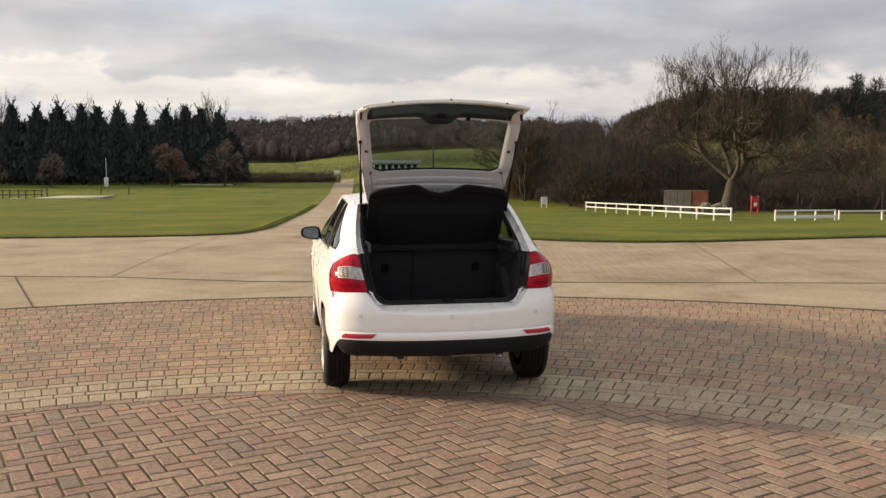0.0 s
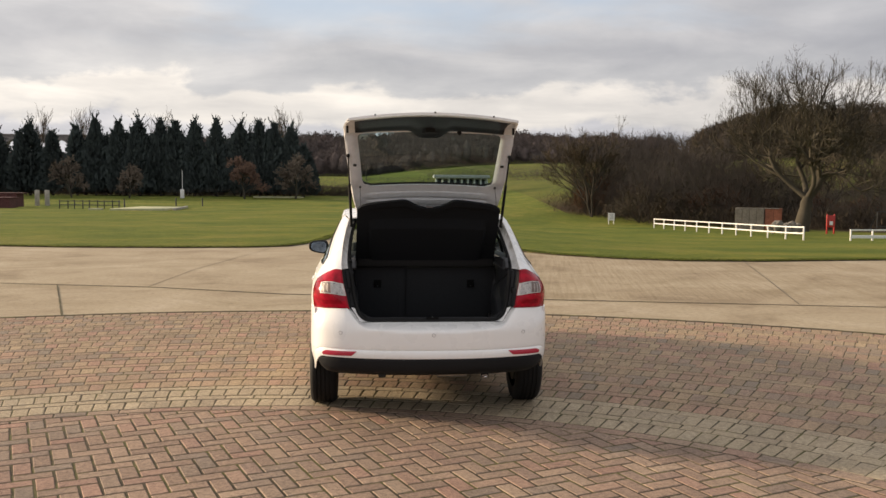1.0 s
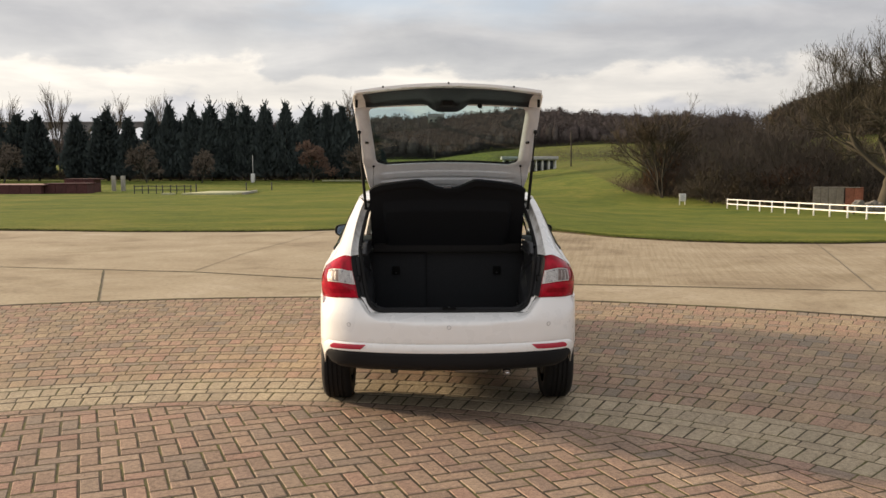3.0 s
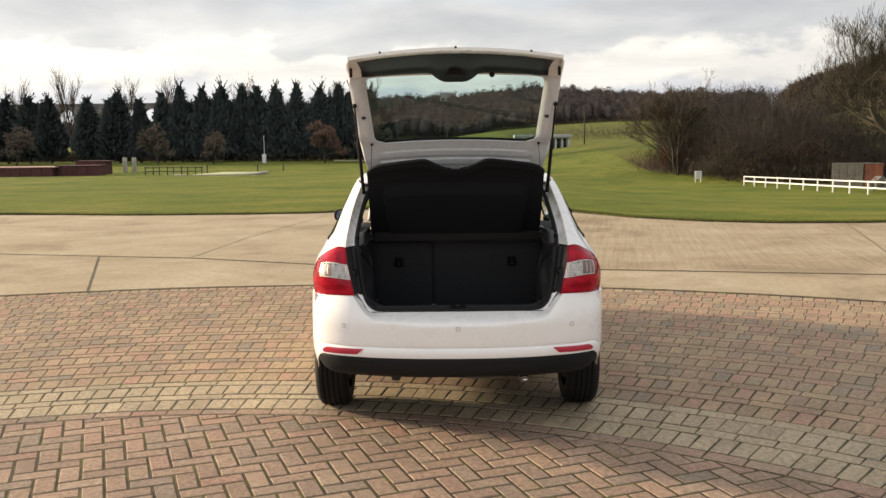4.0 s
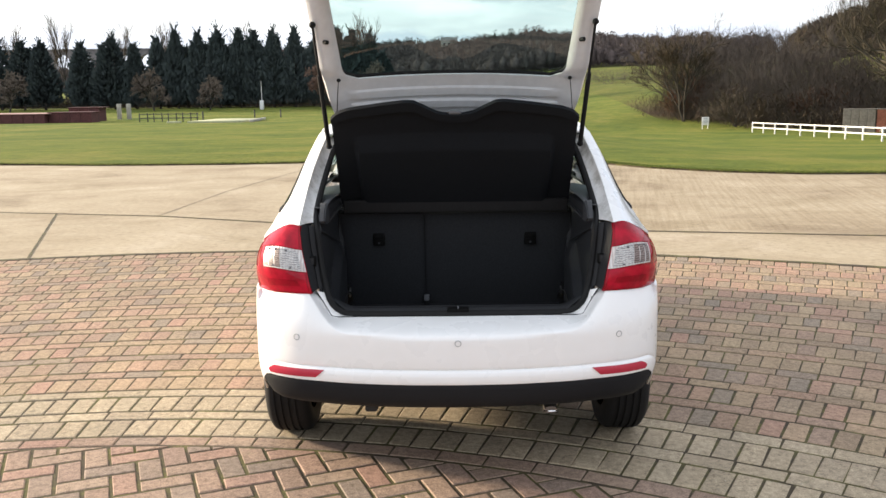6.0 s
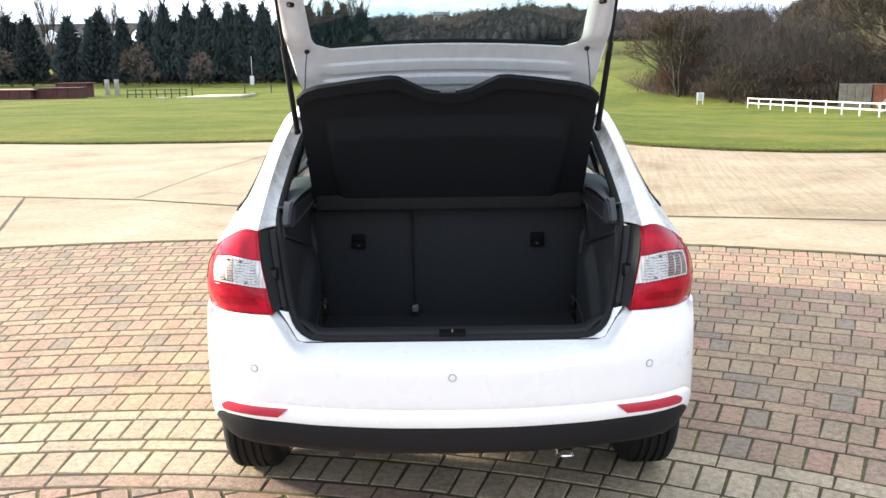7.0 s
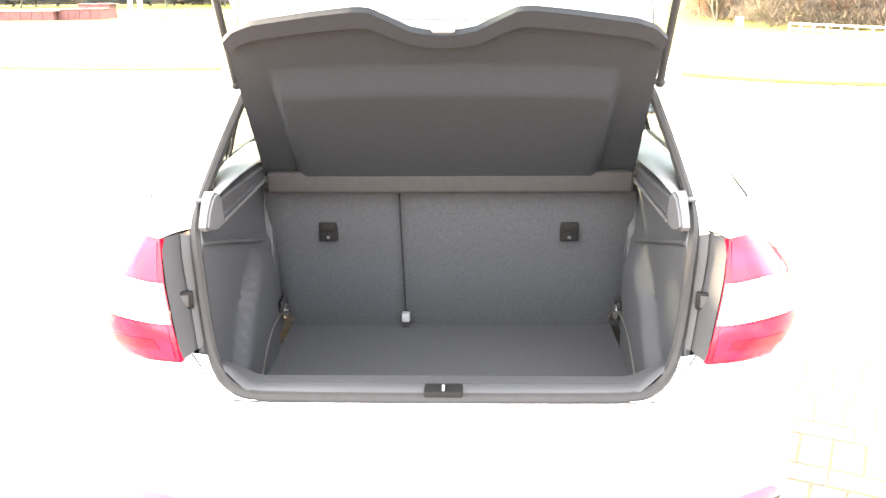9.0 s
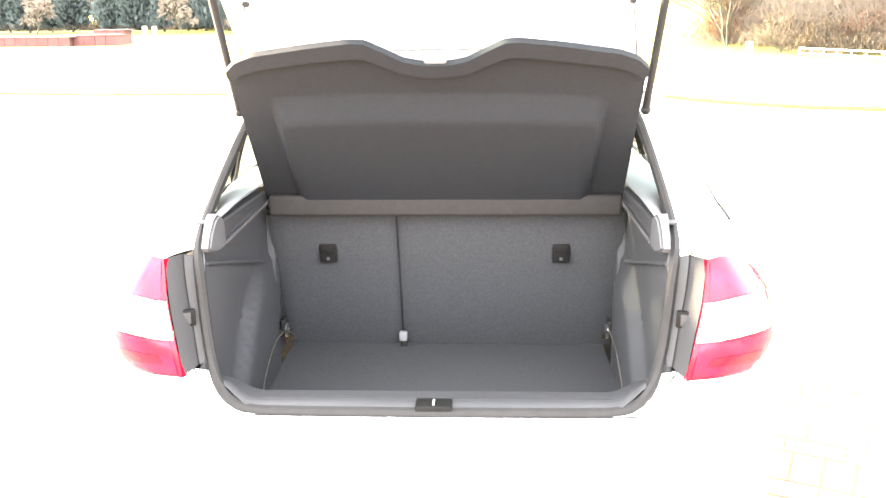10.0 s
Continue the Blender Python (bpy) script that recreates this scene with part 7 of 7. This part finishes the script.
    part("wall", box(bmesh.new(), (0, 1.4, 1.15), (9.6, 0.15, 2.5), 0.02), M_CABIN, pav)
    for k in range(9):
        part("pillar", box(bmesh.new(), (-4.7 + k * 1.175, -0.6, 1.15), (0.28, 0.28, 2.5), 0.02), M_CABIN, pav)
    for k in range(8):
        part("bay", box(bmesh.new(), (-4.11 + k * 1.175, 1.2, 1.15), (0.85, 0.2, 2.0), 0.02), M_PANE, pav)
    part("roof", box(bmesh.new(), (0, 0.4, 2.65), (10.4, 3.2, 0.6), 0.12), M_ROOFING, pav)
    # board beside the lane
    b = stand("lane_sign", 9.3, 195, "small white board beside the lane's end", "sign")
    part("panel", box(bmesh.new(), (0, 0, 1.5), (1.3, 0.06, 0.9), 0.02), M_SIGNWHITE, b)
    part("post", box(bmesh.new(), (0, 0.05, 0.5), (0.1, 0.1, 1.3), 0.01), M_SIGNWHITE, b)
    for x, y, h in ((0.5, 300, 6.0), (25.7, 160, 6.4)):
        p = thing("telegraph_pole", rod(bmesh.new(), (0, 0, -0.5), (0, 0, h), 0.14, 0.10, 8), M_BARK, "brown wooden telegraph pole", "pole", "telegraph poles")
        p.location = (x, y, height(x, y))
    # viaduct far beyond the conifers
    via = holder("viaduct", (-150, 705, 0), "long pale stone railway viaduct with round arches beyond the trees", "viaduct")
    span, deck = 17.0, 35.5
    for k in range(17):
        x = -k * span
        bm = bmesh.new()
        arch = [(span / 2, 0.0), (span / 2, deck)] + [(-span / 2, deck), (-span / 2, 0.0)] + [(-span / 2 + 2.0, 0.0)] + [(6.5 * math.cos(a), deck - 9.6 + 6.5 * math.sin(a)) for a in np.linspace(math.pi, 0, 13)] + [(span / 2 - 2.0, 0.0)]
        lo = [bm.verts.new((x + px, 0, pz)) for px, pz in arch]
        hi = [bm.verts.new((x + px, 6, pz)) for px, pz in arch]
        bm.faces.new(lo)
        bm.faces.new(hi[::-1])
        for i in range(len(arch)):
            j = (i + 1) % len(arch)
            bm.faces.new((lo[j], lo[i], hi[i], hi[j]))
        bmesh.ops.recalc_face_normals(bm, faces=bm.faces)
        part("arch", bm, M_VIADUCT, via, smooth=0)
    part("parapet", box(bmesh.new(), (-8 * span, 0, deck + 0.6), (17 * span, 0.8, 1.3)), M_VIADUCT, via)
    # house on the far hill
    hs = holder("far_house", (2, 640, height(2, 640) + 1.0), "small pale house among trees on the far hill", "house")
    part("wall", box(bmesh.new(), (0, 0, 4.5), (11, 7, 11), 0.1), M_STONE, hs)
    bm = bmesh.new()
    v = [bm.verts.new(p) for p in ((-5.9, -3.9, 10), (5.9, -3.9, 10), (5.9, 3.9, 10), (-5.9, 3.9, 10), (-5.9, 0, 12.6), (5.9, 0, 12.6))]
    for q in ((0, 1, 5, 4), (2, 3, 4, 5), (0, 4, 3), (1, 2, 5), (3, 2, 1, 0)):
        bm.faces.new([v[i] for i in q])
    part("roof", bm, M_VIADUCT, hs, smooth=0)
    for k in range(3):
        part("window", box(bmesh.new(), (-3.4 + 3.4 * k, -3.52, 7.6), (1.3, 0.1, 1.8)), M_PANE, hs)


build_conifers()
build_small_trees()
build_wood()
build_hill_wood()
build_thicket()
build_turf_lip()
build_turf_edge()
build_field_things()

# ---- the brick circle ----
def block_mesh(name, w, d, h, mat, chamfer=0.006):
    """A paving block, w by d on plan, its top at z = 0, with worn edges."""
    a, b, c = w / 2, d / 2, chamfer
    lo = [(-a, -b, -h), (a, -b, -h), (a, b, -h), (-a, b, -h)]
    mid = [(x, y, -c * 0.75) for x, y, _ in lo]
    hi = [(x - math.copysign(c, x), y - math.copysign(c, y), 0.0) for x, y, _ in lo]
    faces = [(8, 9, 10, 11)]
    for i in range(4):
        j = (i + 1) % 4
        faces += [(i, j, j + 4, i + 4), (i + 4, j + 4, j + 8, i + 8)]
    return raw_mesh(name, lo + mid + hi, faces, mat)


def lay(parent, name, mesh, x, y, turn):
    ob = new(name, mesh)
    ob.parent = parent
    ob.location = (x, y, 0.0022 * random.random())
    ob.rotation_euler = (radians(random.uniform(-0.35, 0.35)), radians(random.uniform(-0.35, 0.35)), turn + radians(random.uniform(-1.0, 1.0)))
    return ob


def far_blocks(parent, name, blocks, mats, label):
    """The blocks beyond those laid singly, as real blocks joined into one part."""
    verts, faces, ids = [], [], []
    for x, y, turn, w, d, mi in blocks:
        n = len(verts)
        z, tx, ty = 0.0022 * random.random(), random.uniform(-0.006, 0.006), random.uniform(-0.006, 0.006)
        turn += radians(random.uniform(-1.0, 1.0))
        c, s = math.cos(turn), math.sin(turn)
        for k, (e, zz) in enumerate(((0.0, -0.03), (0.0, -0.0045), (0.006, 0.0))):
            for px, py in ((-1, -1), (1, -1), (1, 1), (-1, 1)):
                u, v = px * (w / 2 - e), py * (d / 2 - e)
                verts.append((x + c * u - s * v, y + s * u + c * v, z + zz + tx * u + ty * v))
        faces.append((n + 8, n + 9, n + 10, n + 11))
        ids.append(mi)
        for i in range(4):
            j = (i + 1) % 4
            for o in (0, 4):
                faces.append((n + o + i, n + o + j, n + o + j + 4, n + o + i + 4))
                ids.append(mi)
    ob = new(name, raw_mesh(name, verts, faces, mats, ids))
    ob.parent = parent
    return tagged(ob, label, kind="stuff")


def cut_block(parent, x, y, turn, w, d):
    """A block at the herringbone's rim, sawn off along the arc."""
    out = Vector((x - IN_C[0], y - IN_C[1])).normalized()
    c, s = math.cos(turn), math.sin(turn)
    rect = [Vector((x + c * u - s * v, y + s * u + c * v)) for u, v in ((-w / 2, -d / 2), (w / 2, -d / 2), (w / 2, d / 2), (-w / 2, d / 2))]
    far = [(p - Vector(IN_C)).dot(out) - (IN_R - 0.012) for p in rect]
    poly = []
    for i in range(4):
        j = (i + 1) % 4
        if far[i] <= 0:
            poly.append(rect[i])
        if far[i] * far[j] < 0:
            poly.append(rect[i].lerp(rect[j], far[i] / (far[i] - far[j])))
    if len(poly) < 3:
        return
    n = len(poly)
    mid = sum(poly, Vector((0, 0))) / n
    verts = [(p.x - x, p.y - y, z) for z in (-0.03, -0.006) for p in poly] + [(*(p.lerp(mid, 0.06) - Vector((x, y))), 0.0) for p in poly]
    faces = [tuple(range(2 * n, 3 * n))] + [(o + i, o + (i + 1) % n, o + n + (i + 1) % n, o + n + i) for o in (0, n) for i in range(n)]
    ob = new("brick", raw_mesh("cut_brick", verts, faces, M_RED))
    ob.parent = parent
    ob.location = (x, y, 0.003 * random.random())


def build_circle():
    bm = bmesh.new()
    bmesh.ops.create_circle(bm, cap_ends=True, radius=OUT_R, segments=160, matrix=Matrix.Translation((OUT_C[0], OUT_C[1], -0.0018)))
    pavement = thing("pavement", bm, M_JOINT, "circular brick-paved turning area with mossy sand joints", "brick paving", kind="structure", smooth=0)
    # herringbone of 0.21 by 0.105 blocks
    W, G, turn = 0.107, 0.0108, radians(21.5)
    full = block_mesh("brick", 2 * W - G, W - G, 0.03, M_RED)
    c, s = math.cos(turn), math.sin(turn)
    near, rest, edge = [], [], []
    for i in range(-96, 97):
        for j in range(-96, 97):
            k = (i - j) % 4
            if k == 0:
                u, v, t = (i + 1) * W, (j + 0.5) * W, turn
            elif k == 3:
                u, v, t = (i + 0.5) * W, (j + 1) * W, turn + math.pi / 2
            else:
                continue
            x, y = c * u - s * v - 1.0, s * u + c * v
            r = math.hypot(x - IN_C[0], y - IN_C[1])
            if r > IN_R + 0.09:
                continue
            if r > IN_R - 0.12:
                edge.append((x, y, t))
                continue
            (near if y > -0.75 and -2.6 < x < 1.6 else rest).append((x, y, t))
    near.sort(key=lambda b: abs(b[0] + 0.5))
    rest += near[300:]
    for x, y, t in near[:300]:
        lay(pavement, "brick", full, x, y, t)
    for x, y, t in edge:
        cut_block(pavement, x, y, t, 2 * W - G, W - G)
    far_blocks(pavement, "herringbone_bricks", [(x, y, t, 2 * W - G, W - G, 0) for x, y, t in rest], [M_RED_I], "weathered red-brown blocks in herringbone")
    # rings: red border course, then headers and stretchers in turn, the first four courses pale
    depth = OUT_R + OUT_C[1] - IN_R - IN_C[1]
    courses, at = [], 0.0
    kind = 0
    while at < depth - 0.12:
        d = 0.112 if kind % 2 == 0 else 0.213
        courses.append((at, d, 2 if kind == 0 else 1 if kind <= 4 else 0))
        at += d
        kind += 1
    scale = depth / at
    near, rest = [], []
    for at, d, colour in courses:
        f = (at + d / 2) * scale / depth
        r = IN_R + f * (OUT_R - IN_R)
        # the courses widen to the sides a little
        long = 0.214 if d < 0.15 else 0.107
        step = long / r
        a = -math.pi + step * random.random()
        while a < math.pi - step * 0.5:
            x, y = ring_point(f, a)
            fx, fy = ring_point(f + d * scale / depth, a)
            dd = math.hypot(fx - x, fy - y)
            w = long * random.uniform(0.985, 0.997) - 0.0015
            # behind, where the courses lie wider apart, more blocks fill each
            n = max(1, round(dd / d - 0.2))
            for k in range(n):
                if n > 1:
                    x, y = ring_point(f + ((k + 0.5) / n - 0.5) * d * scale / depth, a)
                b = (x, y, -a, w, dd / n - random.uniform(0.015, 0.021), colour)
                (near if -1 < y < 1.75 and -2.8 < x < 2.8 else rest).append(b)
            a += step * random.uniform(0.99, 1.01)
    near.sort(key=lambda b: b[1] + 0.15 * abs(b[0]))
    rest += near[300:]
    shared = {}
    for x, y, t, w, d, colour in near[:300]:
        key = (round(w, 2), round(d, 2), colour)
        if key not in shared:
            shared[key] = block_mesh("sett", key[0], key[1], 0.03, (M_RING, M_PALE, M_RED)[colour])
        lay(pavement, "sett", shared[key], x, y, t)
    far_blocks(pavement, "ring_setts", rest, [M_RING_I, M_PALE_I, M_RED_I], "weathered buff and pale yellow setts in rings")


build_circle()
